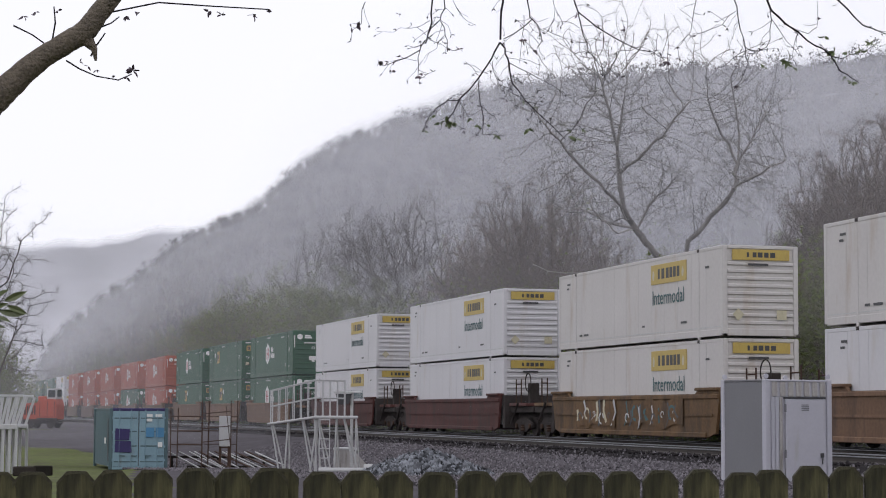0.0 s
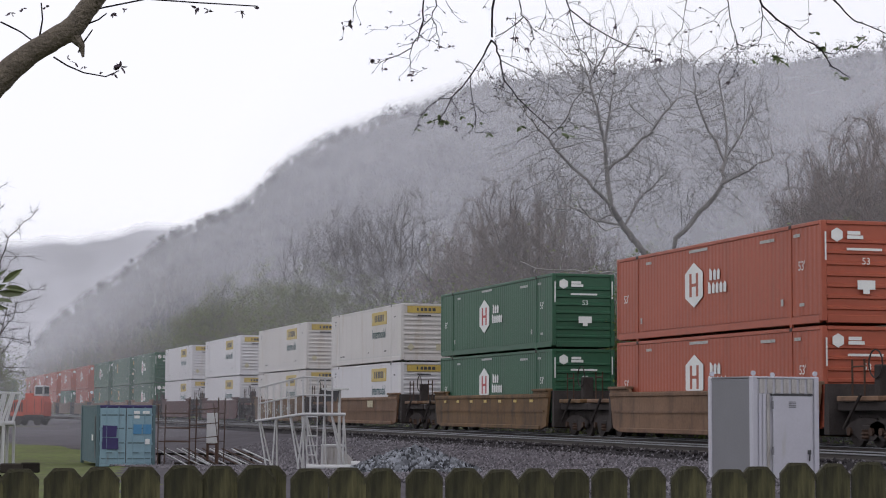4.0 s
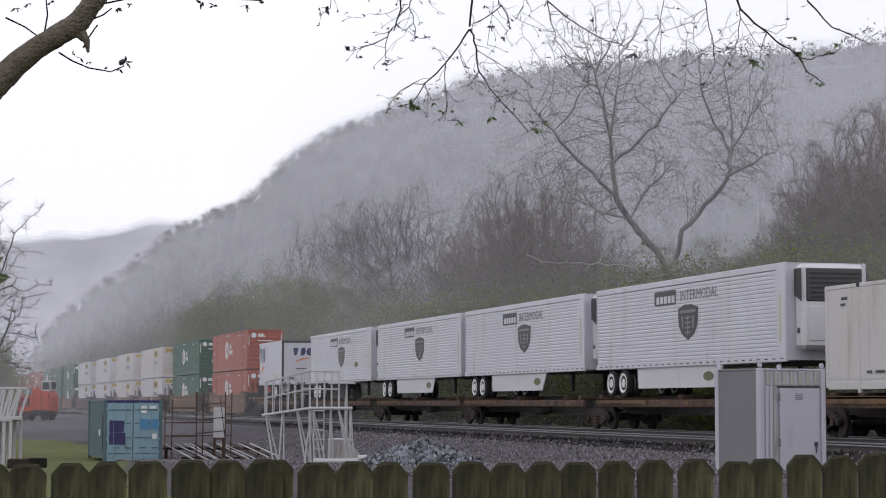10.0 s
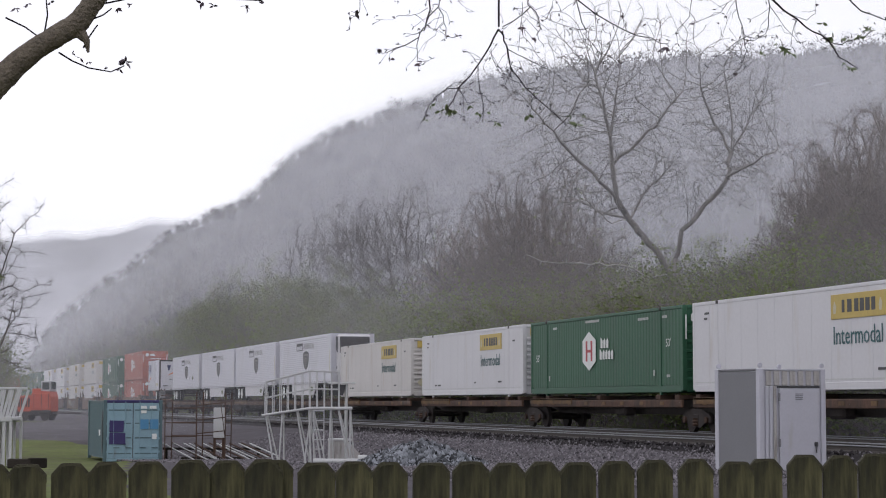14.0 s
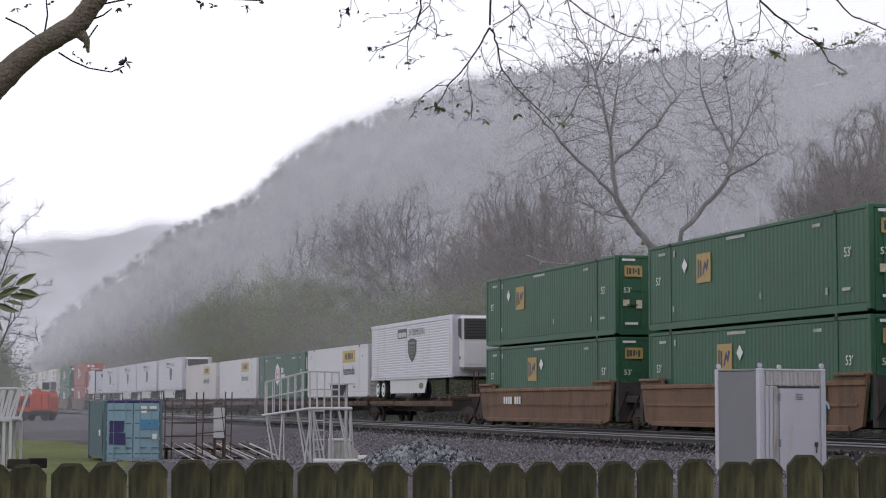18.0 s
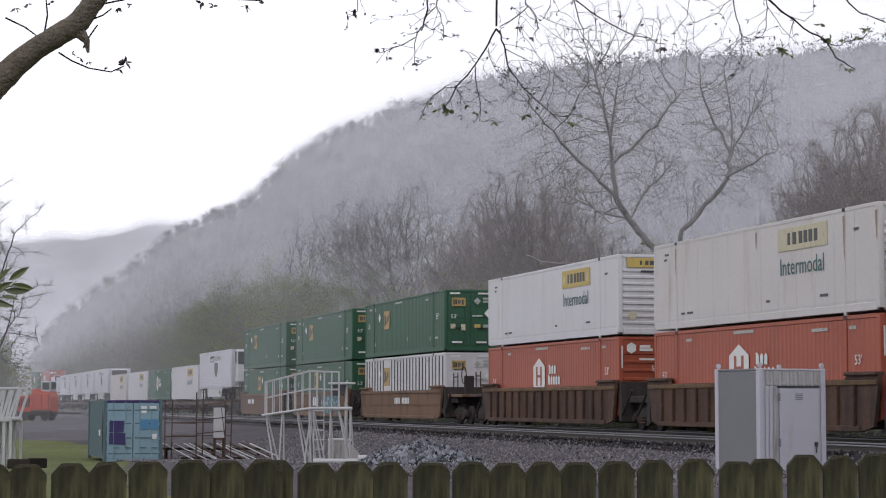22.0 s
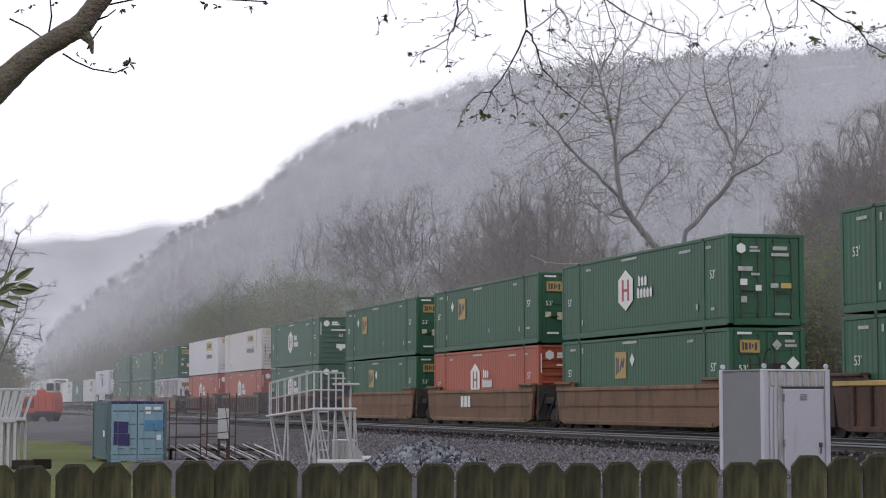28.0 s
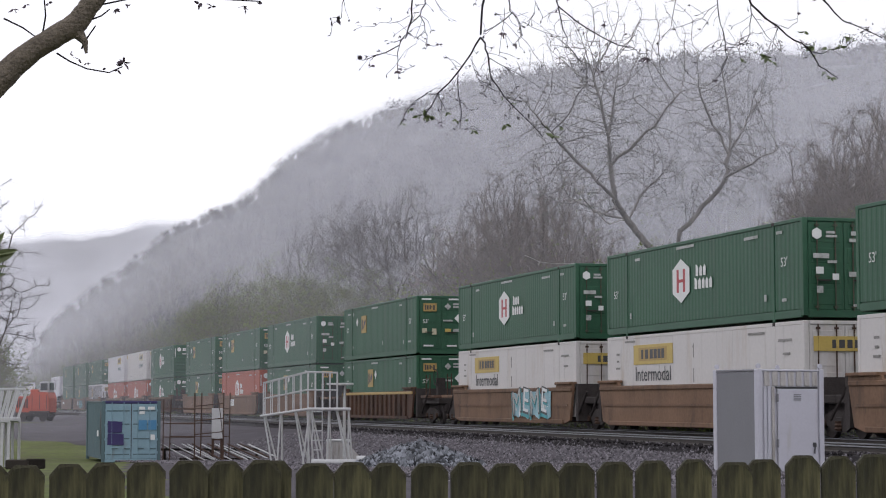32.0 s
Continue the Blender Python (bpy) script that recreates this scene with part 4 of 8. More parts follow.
def reefer_trailer(label, skirt=True):
    L = 16.15
    t = trailer(L, "reefer", label)
    for y in (-0.03, BOX_W - 0.07):
        part("nose_wall", Mesh().box(L - 0.55, L, y, y + 0.1, 1.15, 3.75, 0.02), M_TRAILER, t)
    if skirt:
        part("skirt", Mesh().prism([(4.1, 0.30), (10.9, 0.30), (11.5, 1.0), (4.0, 1.0)], 0.05, 0.09), M_WHITE, t, "white side skirt under the trailer")
    # crest and lettering
    def up(z):
        return 3.02 - (3.06 - z) * 0.8
    part("crest", Mesh().prism([(x, up(z)) for x, z in ((7.95, 2.92), (8.02, 2.2), (8.3, 1.85), (8.8, 1.6), (9.3, 1.85), (9.58, 2.2), (9.65, 2.92), (9.1, 3.06), (8.5, 3.06))], -0.026, -0.016), M_INK, t, "dark shield crest")
    for o in (((8.12, 2.84), (8.14, 2.72), (9.46, 2.72), (9.48, 2.84)), ((8.25, 2.6), (8.38, 2.6), (8.42, 2.05), (8.32, 2.12)), ((9.22, 2.6), (9.35, 2.6), (9.28, 2.12), (9.18, 2.05)), ((8.76, 1.8), (8.84, 1.8), (8.84, 2.62), (8.76, 2.62))):
        part("crest_line", Mesh().prism([(x, up(z)) for x, z in o], -0.032, -0.026), M_GREYINK, t)
    for z in (2.52, 2.32, 2.12, 1.92):
        part("crest_line", Mesh().box(8.55, 9.05, -0.034, -0.027, up(z) - 0.025, up(z) + 0.025), M_GREYINK, t)
    part("name_panel", Mesh().prism([(5.85, 3.12), (6.0, 3.08), (7.75, 3.08), (7.75, 3.56), (5.85, 3.56)], -0.022, -0.014), M_INK, t)
    for k in range(5):
        part("lettering", Mesh().box(6.05 + k * 0.34, 6.3 + k * 0.34, -0.028, -0.022, 3.14, 3.38), M_TRAILER, t)
    lettering("INTERMODAL", 0.36, M_GREYINK, t, on_side(9.7, 3.32, -0.02), 1.02)
    part("oval_mark", Mesh().prism([((10.3 if skirt else 12.6) + 0.42 * math.cos(k * math.pi / 8), (0.66 if skirt else 1.95) + 0.15 * math.sin(k * math.pi / 8)) for k in range(16)], 0.040 if skirt else -0.026, 0.052 if skirt else -0.016), mat("olive_mark", (0.10, 0.12, 0.05), 0.5), t)
    part("marking", Mesh().box(L - 0.35, L - 0.25, -0.036, -0.03, 1.6, 3.0), M_FADED, t)
    # cooling unit on the end wall
    u = part("cooling_unit", Mesh().box(L, L + 0.55, 0.28, BOX_W - 0.28, 1.35, 3.85, 0.12), M_WHITE, t, "white cooling unit with a dark louvred top")
    part("grille", Mesh().box(L + 0.53, L + 0.58, 0.4, BOX_W - 0.4, 2.75, 3.72, 0.03), M_INK, u)
    part("grille_side", Mesh().prism([(L + 0.05, 2.95), (L + 0.5, 2.75), (L + 0.5, 3.72), (L + 0.05, 3.72)], 0.262, 0.28), M_INK, u)
    for k in range(6):
        part("louvre", Mesh().box(L + 0.57, L + 0.595, 0.5, BOX_W - 0.5, 2.85 + k * 0.14, 2.89 + k * 0.14), M_GEAR, u)
    part("hatch", Mesh().box(L + 0.54, L + 0.57, 0.5, 1.2, 1.6, 2.6, 0.015), M_WHITE, u)
    part("hatch", Mesh().box(L + 0.54, L + 0.57, 1.35, 2.1, 1.6, 2.6, 0.015), M_WHITE, u)
    part("port", Mesh().tube((L + 0.3, 0.26, 1.9), (L + 0.3, 0.285, 1.9), 0.09, n=14), M_INK, u)
    return t


def pup_trailer(label):
    L = 8.35
    t = trailer(L, "pup", label, False)
    part("rear_frame", Mesh().box(L - 0.03, L + 0.03, -0.02, 0.12, 1.0, 3.92, 0.01), M_GEAR, t)
    part("rear_frame", Mesh().box(L - 0.03, L + 0.03, BOX_W - 0.12, BOX_W + 0.02, 1.0, 3.92, 0.01), M_GEAR, t)
    part("rear_header", Mesh().box(L - 0.03, L + 0.03, 0.12, BOX_W - 0.12, 3.78, 3.92, 0.01), M_GEAR, t)
    d = part("roller_door", Mesh().box(L - 0.04, L - 0.005, 0.12, BOX_W - 0.12, 1.3, 3.78), M_TRAILER, t)
    for k in range(6):
        part("door_panel", Mesh().box(L - 0.02, L + 0.005, 0.14, BOX_W - 0.14, 1.32 + k * 0.41, 1.71 + k * 0.41, 0.006), M_TRAILER, d)
    part("bumper", Mesh().box(L - 0.05, L + 0.06, 0.05, BOX_W - 0.05, 1.0, 1.22, 0.02), M_TRAILER, t, "scuffed tail sill with lamps")
    for y in (0.2, 0.5, 1.1, 1.3, 1.5, 2.05, 2.35):
        part("tail_lamp", Mesh().box(L + 0.06, L + 0.075, y - 0.06, y + 0.06, 1.05, 1.15), M_RUSTY, t)
    part("guard", Mesh().box(L - 0.06, L, 0.15, BOX_W - 0.15, 0.42, 0.54, 0.02), M_RUSTY, t)
    for y in (0.6, BOX_W - 0.7):
        part("guard_post", Mesh().box(L - 0.06, L, y, y + 0.1, 0.5, 1.0), M_GEAR, t)
        part("mud_flap", Mesh().box(L - 0.9, L - 0.88, y - 0.45, y + 0.1, 0.3, 0.95), M_WHITE, t)
    # marks: three slanted navy blocks, an orange swoosh
    for x0, end in ((1.0, False), (0.72, True)):
        s = 1.0 if not end else 0.78
        zc = 3.18
        shapes = ([(0.02, 0.32), (0.5, 0.32), (0.42, 0.0), (0.34, -0.32), (0.14, -0.32)],
                  [(0.66, -0.32), (0.76, 0.32), (1.1, 0.32), (1.12, 0.0), (1.0, -0.32)],
                  [(1.66, 0.32), (1.36, 0.32), (1.2, 0.1), (1.2, -0.14), (1.34, -0.32), (1.6, -0.32)])
        swoosh = [(0.1, -0.95), (0.75, -0.55), (1.75, -0.5), (0.85, -0.68)]
        for k, o in enumerate((*shapes, swoosh)):
            m = M_NAVY if k < 3 else M_ORANGE_INK
            if end:
                mm = Mesh().prism([(a * s, b * s) for a, b in o], -0.003, 0.003)
                part("logo", mm, m, t, at=pose(L + 0.012, x0, zc, 0, 0, 90))
            else:
                part("logo", Mesh().prism([(0.35 + a * 1.15, zc - 0.1 + b * 1.5) for a, b in o], -0.012, -0.006), m, t)
    end_bar(t, 1.3, 2.05, 0.7, 0.05, M_INK, L + 0.012)
    end_bar(t, 0.6, 1.42, 0.5, 0.08, M_INK, L + 0.012)
    for k in range(4):
        bar(t, 5.9 + k * 0.4, 1.55, 0.28, 0.3, M_FADED, -0.01)
    return t


ride(pup_trailer("short white road trailer, navy and orange marks, rear door shut"), 16.55, 0.98)
ride(reefer_trailer("white ribbed refrigerated trailer, dark shield crest, open underneath", False), 34.2, 0.95)
skirted = reefer_trailer("white ribbed refrigerated trailer with dark shield crest on spine car")
ride(skirted, 51.8, 0.95)
for u in (68.6, 86.1, 174.3):
    ride(copy_thing(skirted, pose(0, 0, 0)), u, 0.95)
spine_car(15.2, [(16.4, 30.6), (34.2, 50.4), (51.8, 68.0), (68.6, 84.8), (86.1, 102.3)], "five-unit spine car of dark grimy steel carrying trailers")
spine_car(104.8, [(104.8, 121.0), (123.1, 139.3), (140.3, 156.5), (157.3, 173.5), (174.3, 190.5)], "spine car of dark grimy steel carrying containers and a trailer")

# ---- ground, tracks, hills, mist ----
M_EARTH = mat("damp_grass_and_earth", (0.10, 0.118, 0.045), 0.95, spec=0.05, vary=0.35, scale=0.25, fine=3, bump=0.4, dirt=(0.085, 0.072, 0.058), dirt_amount=0.5)
M_BALLAST = mat("grey_ballast", (0.032, 0.029, 0.031), 0.9, spec=0.05, vary=0.25, scale=0.4, fine=14, bump=1.0, dirt=(0.018, 0.016, 0.016), dirt_amount=0.4)
M_GRAVEL = mat("yard_gravel", (0.084, 0.077, 0.086), 0.95, spec=0.05, vary=0.3, scale=0.5, fine=18, bump=1.0, dirt=(0.05, 0.045, 0.042), dirt_amount=0.35)
M_STONE = mat("crushed_stone", (0.135, 0.125, 0.137), 0.9, spec=0.05, vary=0.15, scale=2, fine=30, bump=0.2, island=0.75)
M_STONE_BLUE = mat("blue_grey_crushed_stone", (0.135, 0.142, 0.158), 0.85, spec=0.05, vary=0.15, scale=2, fine=30, bump=0.2, island=0.92)


def smooth(a, b, x):
    t = np.clip((x - a) / (b - a), 0, 1)
    return t * t * (3 - 2 * t)


def land(x, y):
    """Height of the ground: a yard that falls away from the camera, and the railway's low bank."""
    x, y = np.asarray(x, float), np.asarray(y, float)
    low = np.interp(x, [-900, -300, -165, -112, -86, -60, -37, -25], [-0.7, -0.7, -0.75, -1.5, -1.72, -1.15, -0.65, -0.65])
    low = low + smooth(-26, -12, x) * (-1.29 - low)
    foot = 17.5 - 6.0 * (1 - smooth(-110, -45, x))
    z = low + smooth(0, 1, (y - foot) / (20.6 - foot)) * (-0.62 - low)
    z = z - smooth(29.5, 33, y) * 0.5
    return z


def axis(*runs):
    return np.concatenate([np.linspace(a, b, n, endpoint=False) for a, b, n in runs])


gx = np.append(axis((-4200, -900, 18), (-900, -250, 30), (-250, -20, 116), (-20, 60, 20), (60, 900, 10)), 900)
gy = np.append(axis((-900, -60, 12), (-60, -10, 12), (-10, 40, 72), (40, 120, 16), (120, 3000, 20)), 3000)
GX, GY = np.meshgrid(gx, gy)
rng = np.random.default_rng(4)
GZ = land(GX, GY) + rng.normal(0, 0.02, GX.shape) * (np.abs(GY) < 20)
ground = tagged(new("ground", grid_mesh("ground", np.stack([GX, GY, GZ], -1), M_EARTH)), "damp spring grass and bare earth", "ground", kind="structure")

ux = np.concatenate([np.linspace(-900, -120, 40), np.linspace(-118, -12, 130)])
rows_y = np.linspace(0, 1, 36)
ylow = np.interp(ux, [-900, -160, -130, -112, -100, -88, -50, -12], [-60, -4, 6, 10.5, 11.8, 10.8, 5.9, 1.8]) + 0.5 * np.sin(ux * 0.8)
UX = np.repeat(ux[None], 36, 0)
UY = ylow[None] + (20.7 - ylow[None]) * rows_y[:, None]
UZ = land(UX, UY) + 0.05 - 0.06 * (rows_y[:, None] == 0)
tagged(new("gravel_yard", grid_mesh("gravel_yard", np.stack([UX, UY, UZ], -1), M_GRAVEL)), "grey gravel and bare dirt beside the railway", "ground", kind="structure")
TRACKS = (22.31, 26.58)
bed = Mesh()
x0, x1 = -1500.0, 120.0
prof = [(20.4, -0.75), (20.85, -0.42), (21.1, -0.38), (29.0, -0.38), (29.4, -0.42), (30.6, -1.0)]
bed.add([(x, y, z) for x in (x0, x1) for y, z in prof], [(i, i + 1, 7 + i, 6 + i) for i in range(5)])
trackbed = tagged(new("trackbed", bed.data("trackbed", M_BALLAST)), "grey crushed-stone ballast bed under two tracks", "trackbed", kind="structure")


def rail_mesh():
    m = Mesh()
    o = [(-0.07, -0.165), (0.07, -0.165), (0.07, -0.15), (0.012, -0.12), (0.012, -0.045), (0.036, -0.035), (0.036, -0.002), (-0.036, -0.002), (-0.036, -0.035), (-0.012, -0.045), (-0.012, -0.12), (-0.07, -0.15)]
    m.add([(x, y, RAIL_Z + z) for x in (x0, x1) for y, z in o], [(i, (i + 1) % 12, 12 + (i + 1) % 12, 12 + i) for i in range(12)])
    return m.data("rail", M_RAIL)


RAIL_ME = rail_mesh()
HEAD_ME = Mesh().box(x0, x1, -0.039, 0.039, RAIL_Z - 0.034, RAIL_Z, 0.006).data("rail_head", M_RAILTOP)
for k, yc in enumerate(TRACKS):
    tr = thing("track", "railway track of steel rails on dark timber sleepers", "railway track", "railway tracks", at=pose(0, yc, 0))
    for s in (-0.7175, 0.7175):
        r = part("rail", RAIL_ME, M_RAIL, tr, at=pose(0, s, 0))
        part("rail_head", HEAD_ME, M_RAILTOP, r, "polished running surface")

# forested hills: ridge by bearing from the camera's axis (degrees to the right), distance, height over the eye
M_HILL = mat("leaf_litter_slope", (0.045, 0.038, 0.032), 0.95, spec=0.05, vary=0.35, scale=0.02, fine=0.15, bump=0.3, dirt=(0.07, 0.085, 0.035), dirt_amount=0.4)
RIDGE = [(-30, 2050, -4), (-13, 2050, -4), (-12.2, 2050, 6), (-11.6, 2040, 36), (-11, 2010, 70), (-10, 1970, 96), (-9, 1920, 116), (-8.3, 1850, 131), (-7.5, 1800, 147), (-5.6, 1600, 152), (-4.3, 1480, 175), (-3.0, 1350, 176), (-1.4, 1200, 168), (0.8, 1060, 162),
         (2.4, 980, 151), (6.7, 860, 135), (10.7, 790, 126), (12.5, 760, 122), (20, 720, 122), (40, 640, 115), (70, 600, 110)]
FOOT = 36.0                           # the slope starts this far from the camera's side of the line


def ridge(b):
    r = np.array(RIDGE, float)
    return np.interp(b, r[:, 0], r[:, 1]), np.interp(b, r[:, 0], r[:, 2]) + 5 * smooth(0, 60, np.interp(b, r[:, 0], r[:, 2]))


def hill_at(b, s, rough=1.0):
    """A place on the slope: bearing in degrees, s from 0 at the foot to 1 at the ridge, and past it."""
    b, s = np.asarray(b, float), np.asarray(s, float)
    far, top = ridge(b)
    w = np.radians(b)
    dx = AHEAD.x * np.cos(w) + RIGHT.x * np.sin(w)
    dy = AHEAD.y * np.cos(w) + RIGHT.y * np.sin(w)
    near = np.clip(60.0 / np.maximum(dy, 0.02), 70, far * 0.62)
    d = near + (far - near) * s
    z = np.where(s <= 1, np.maximum(s, 0) ** 1.3 * top, top - (s - 1) * top * 1.2) - 1.0 * (1 - np.minimum(s, 1))
    lump = 5 * np.sin(b * 0.55 + s * 6) + 2.5 * np.sin(b * 1.3 - s * 11 + 1)
    z = z + lump * rough * np.sin(np.clip(s, 0, 1) * math.pi) * np.minimum(1, top / 100)
    return np.stack([dx * d, dy * d, z], -1)


HILL_B = np.concatenate([np.linspace(-15.2, 16, 330), np.linspace(16.5, 70, 60)])
B, S = np.meshgrid(HILL_B, np.concatenate([np.linspace(0, 0.9, 37), np.linspace(0.91, 1.06, 16), np.linspace(1.1, 1.5, 9)]))
hill = tagged(new("hillside", grid_mesh("hillside", hill_at(B, S), M_HILL)), "steep misty hillside of leaf litter under bare woods", "hill", kind="structure")

wb = np.linspace(-24, -3, 60)
far_ridge = np.stack([np.stack([AHEAD.x * np.cos(np.radians(wb)) * d + RIGHT.x * np.sin(np.radians(wb)) * d, AHEAD.y * np.cos(np.radians(wb)) * d + RIGHT.y * np.sin(np.radians(wb)) * d,
                                h * (218 + 26 * smooth(-12, -7.5, wb) + 3 * np.sin(wb * 2.1) + 1.5 * np.sin(wb * 5)) - 3], -1)
                      for d, h in ((2300, 0.0), (2450, 0.35), (2600, 0.72), (2750, 1.0), (3000, 0.6))])
tagged(new("far_ridge", grid_mesh("far_ridge", far_ridge, M_HILL)), "distant wooded ridge fading into mist", "hill", kind="structure")


def mist_mat(name):
    """Thin mist: mostly clear, the rest scatters daylight; each sheet carries its own density."""
    m = bpy.data.materials.new(name)
    m.use_nodes = True
    n, l = m.node_tree.nodes, m.node_tree.links
    n.remove(n["Principled BSDF"])
    o = n["Material Output"]
    dif, tra, clear = n.new("ShaderNodeBsdfDiffuse"), n.new("ShaderNodeBsdfTranslucent"), n.new("ShaderNodeBsdfTransparent")
    for s in (dif, tra):
        s.inputs["Color"].default_value = (0.925, 0.93, 1.0, 1)
    both, mix = n.new("ShaderNodeMixShader"), n.new("ShaderNodeMixShader")
    l.new(dif.outputs[0], both.inputs[1])
    l.new(tra.outputs[0], both.inputs[2])
    co = n.new("ShaderNodeTexCoord")
    noi = n.new("ShaderNodeTexNoise")
    noi.inputs["Scale"].default_value, noi.inputs["Detail"].default_value = 0.01, 3
    l.new(co.outputs["Object"], noi.inputs["Vector"])
    r = n.new("ShaderNodeMapRange")
    r.inputs["From Min"].default_value, r.inputs["From Max"].default_value = 0.3, 0.7
    r.inputs["To Min"].default_value, r.inputs["To Max"].default_value = 0.86, 1.14
    l.new(noi.outputs["Fac"], r.inputs["Value"])
    g = n.new("ShaderNodeAttribute")
    g.attribute_name = "haze"
    mul = n.new("ShaderNodeMath")
    mul.operation = "MULTIPLY"
    l.new(r.outputs["Result"], mul.inputs[0])
    l.new(g.outputs["Fac"], mul.inputs[1])
    l.new(mul.outputs[0], mix.inputs["Fac"])
    l.new(clear.outputs[0], mix.inputs[1])
    l.new(both.outputs[0], mix.inputs[2])
    l.new(mix.outputs[0], o.inputs["Surface"])
    return m


M_MIST = mist_mat("mist")


def mist(pts, density, label):
    """A sheet of mist with a density for each of its points."""
    pts = np.asarray(pts, float)
    me = grid_mesh("mist", pts, M_MIST)
    me.attributes.new("haze", "FLOAT", "POINT").data.foreach_set("value", np.broadcast_to(density, pts.shape[:2]).astype(np.float32).reshape(-1))
    return tagged(new("mist", me), label, "mist", kind="stuff")


def mist_sheet(depth, top, fade, density, left=-14.0, right=40.0):
    """An upright veil of mist across the valley at one depth, thinning out upwards."""
    a, b = math.tan(radians(left)) * depth, math.tan(radians(right)) * depth
    hs = np.linspace(-3, top, 14)
    pts = [[spot(depth, s, z) for s in np.linspace(a, b, 12)] for z in hs]
    return mist(pts, (density * (1 - smooth(top - fade, top, hs)))[:, None], "thin veil of morning mist across the valley")


# veils along the slope: they start above the wood's edge, thicken upwards and fade out at the tree tops of the ridge
eye = np.array([0, 0, EYE])
B1, S1 = HILL_B, np.concatenate([np.linspace(0.0, 1.0, 40), np.ones(7)])
UP = np.concatenate([np.zeros(40), np.linspace(2, 16, 7)])
for k, (part_way, low, high) in enumerate(((0.58, 0.21, 0.23), (0.46, 0.21, 0.23), (0.36, 0.21, 0.23))):
    B, S = np.meshgrid(B1, S1)
    p = hill_at(B, S, 0.3)
    p[..., 2] += UP[:, None]
    side = smooth(3, 8, -B1)[None, :]
    dens = ((low + (high - low) * smooth(0.3, 1.0, S1)) * (1 - smooth(5, 15, UP)))[:, None] * smooth(0.03 + 0.12 * side, 0.3 + 0.5 * side, S1[:, None])
    mist(eye + (p - eye) * part_way, dens, "mist clinging to the wooded slope")
p = np.concatenate([far_ridge[:4], far_ridge[3:4] + np.array([0, 0, 14.0])])
for part_way in (0.985,):
    mist(eye + (p - eye) * part_way, np.array([0.93, 0.93, 0.92, 0.88, 0.0])[:, None], "mist before the distant ridge")
hs = np.linspace(-1.5, 30, 14)
xs = np.linspace(-200, -20, 24)
mist([[(x, 30.7, z) for x in xs] for z in hs], (0.095 * (1 - smooth(12, 30, hs)))[:, None] * smooth(-200, -150, xs)[None, :], "low mist between the railway and the wood")
for depth, dens in ((115, 0.06), (195, 0.10), (310, 0.11)):
    mist_sheet(depth, depth * 0.11, depth * 0.08, dens, -14)
mist_sheet(135, 7.0, 5.5, 0.05, -14.0, 40.0)


# ---- loose stone and sleepers ----
def stones(name, places, sizes, material, label, seed):
    """Many small crushed stones: uneven double pyramids in one mesh."""
    g = np.random.default_rng(seed)
    n = len(places)
    base = np.array([[1, 0, 0], [0, 1, 0], [-1, 0, 0], [0, -1, 0], [0, 0, 1], [0, 0, -1.0]])
    v = base[None] * g.uniform(0.55, 1.25, (n, 6, 1)) * sizes[:, None, None] * g.uniform(0.6, 1.2, (n, 1, 3))
    w = g.uniform(0, 6.28, n)
    c, sn = np.cos(w)[:, None], np.sin(w)[:, None]
    tl = g.normal(0, 0.5, (n, 1))
    x, y, z = v[..., 0] * c - v[..., 1] * sn, v[..., 0] * sn + v[..., 1] * c, v[..., 2] + v[..., 0] * tl
    v = np.stack([x, y, z], -1) + places[:, None, :]
    tri = np.array([[0, 1, 4], [1, 2, 4], [2, 3, 4], [3, 0, 4], [1, 0, 5], [2, 1, 5], [3, 2, 5], [0, 3, 5]])
    f = (np.arange(n)[:, None, None] * 6 + tri[None]).reshape(-1, 3)
    return tagged(new(name, face_mesh(name, v.reshape(-1, 3), f, material)), label, "gravel", kind="stuff")


g = np.random.default_rng(21)
n = 42000
sx, sy = -30 - 65 * g.random(n) ** 1.3, 20.9 - 11.7 * g.random(n)
stones("yard_gravel", np.stack([sx, sy, np.maximum(land(sx, sy), np.interp(sy, [20.4, 20.42, 20.85, 21.1], [-9, -0.74, -0.42, -0.38])) + 0.05], -1), g.uniform(0.025, 0.06, n), M_STONE, "loose grey gravel beside the track", 22)
n = 9000
sx, sy = -30 - 170 * g.random(n) ** 1.2, 20.6 + 2.6 * g.random(n)
stones("ballast_stones", np.stack([sx, sy, np.full(n, -0.385)], -1), g.uniform(0.03, 0.07, n), M_BALLAST, "grey ballast stones between the sleepers", 23)
TIE_ME = Mesh().box(-0.115, 0.115, -1.3, 1.3, -0.16, 0.0, 0.012).data("sleeper", M_TIE)
tracks = [o for o in scene.collection.objects if o.name.startswith("track") and o.name != "trackbed"]
for k, tr in enumerate(tracks):
    for i in range(150):
        part("sleeper", TIE_ME, M_TIE, tr, at=pose(-28 - 0.56 * i, 0, RAIL_Z - 0.155, 0, 0, random.uniform(-1, 1)))
    m = Mesh()
    for i in range(300):
        x = -28 - 0.56 * (150 + i)
        m.box(x - 0.115, x + 0.115, -1.3, 1.3, RAIL_Z - 0.3, RAIL_Z - 0.155)
    part("far_sleepers", m, M_TIE, tr, kind="stuff")


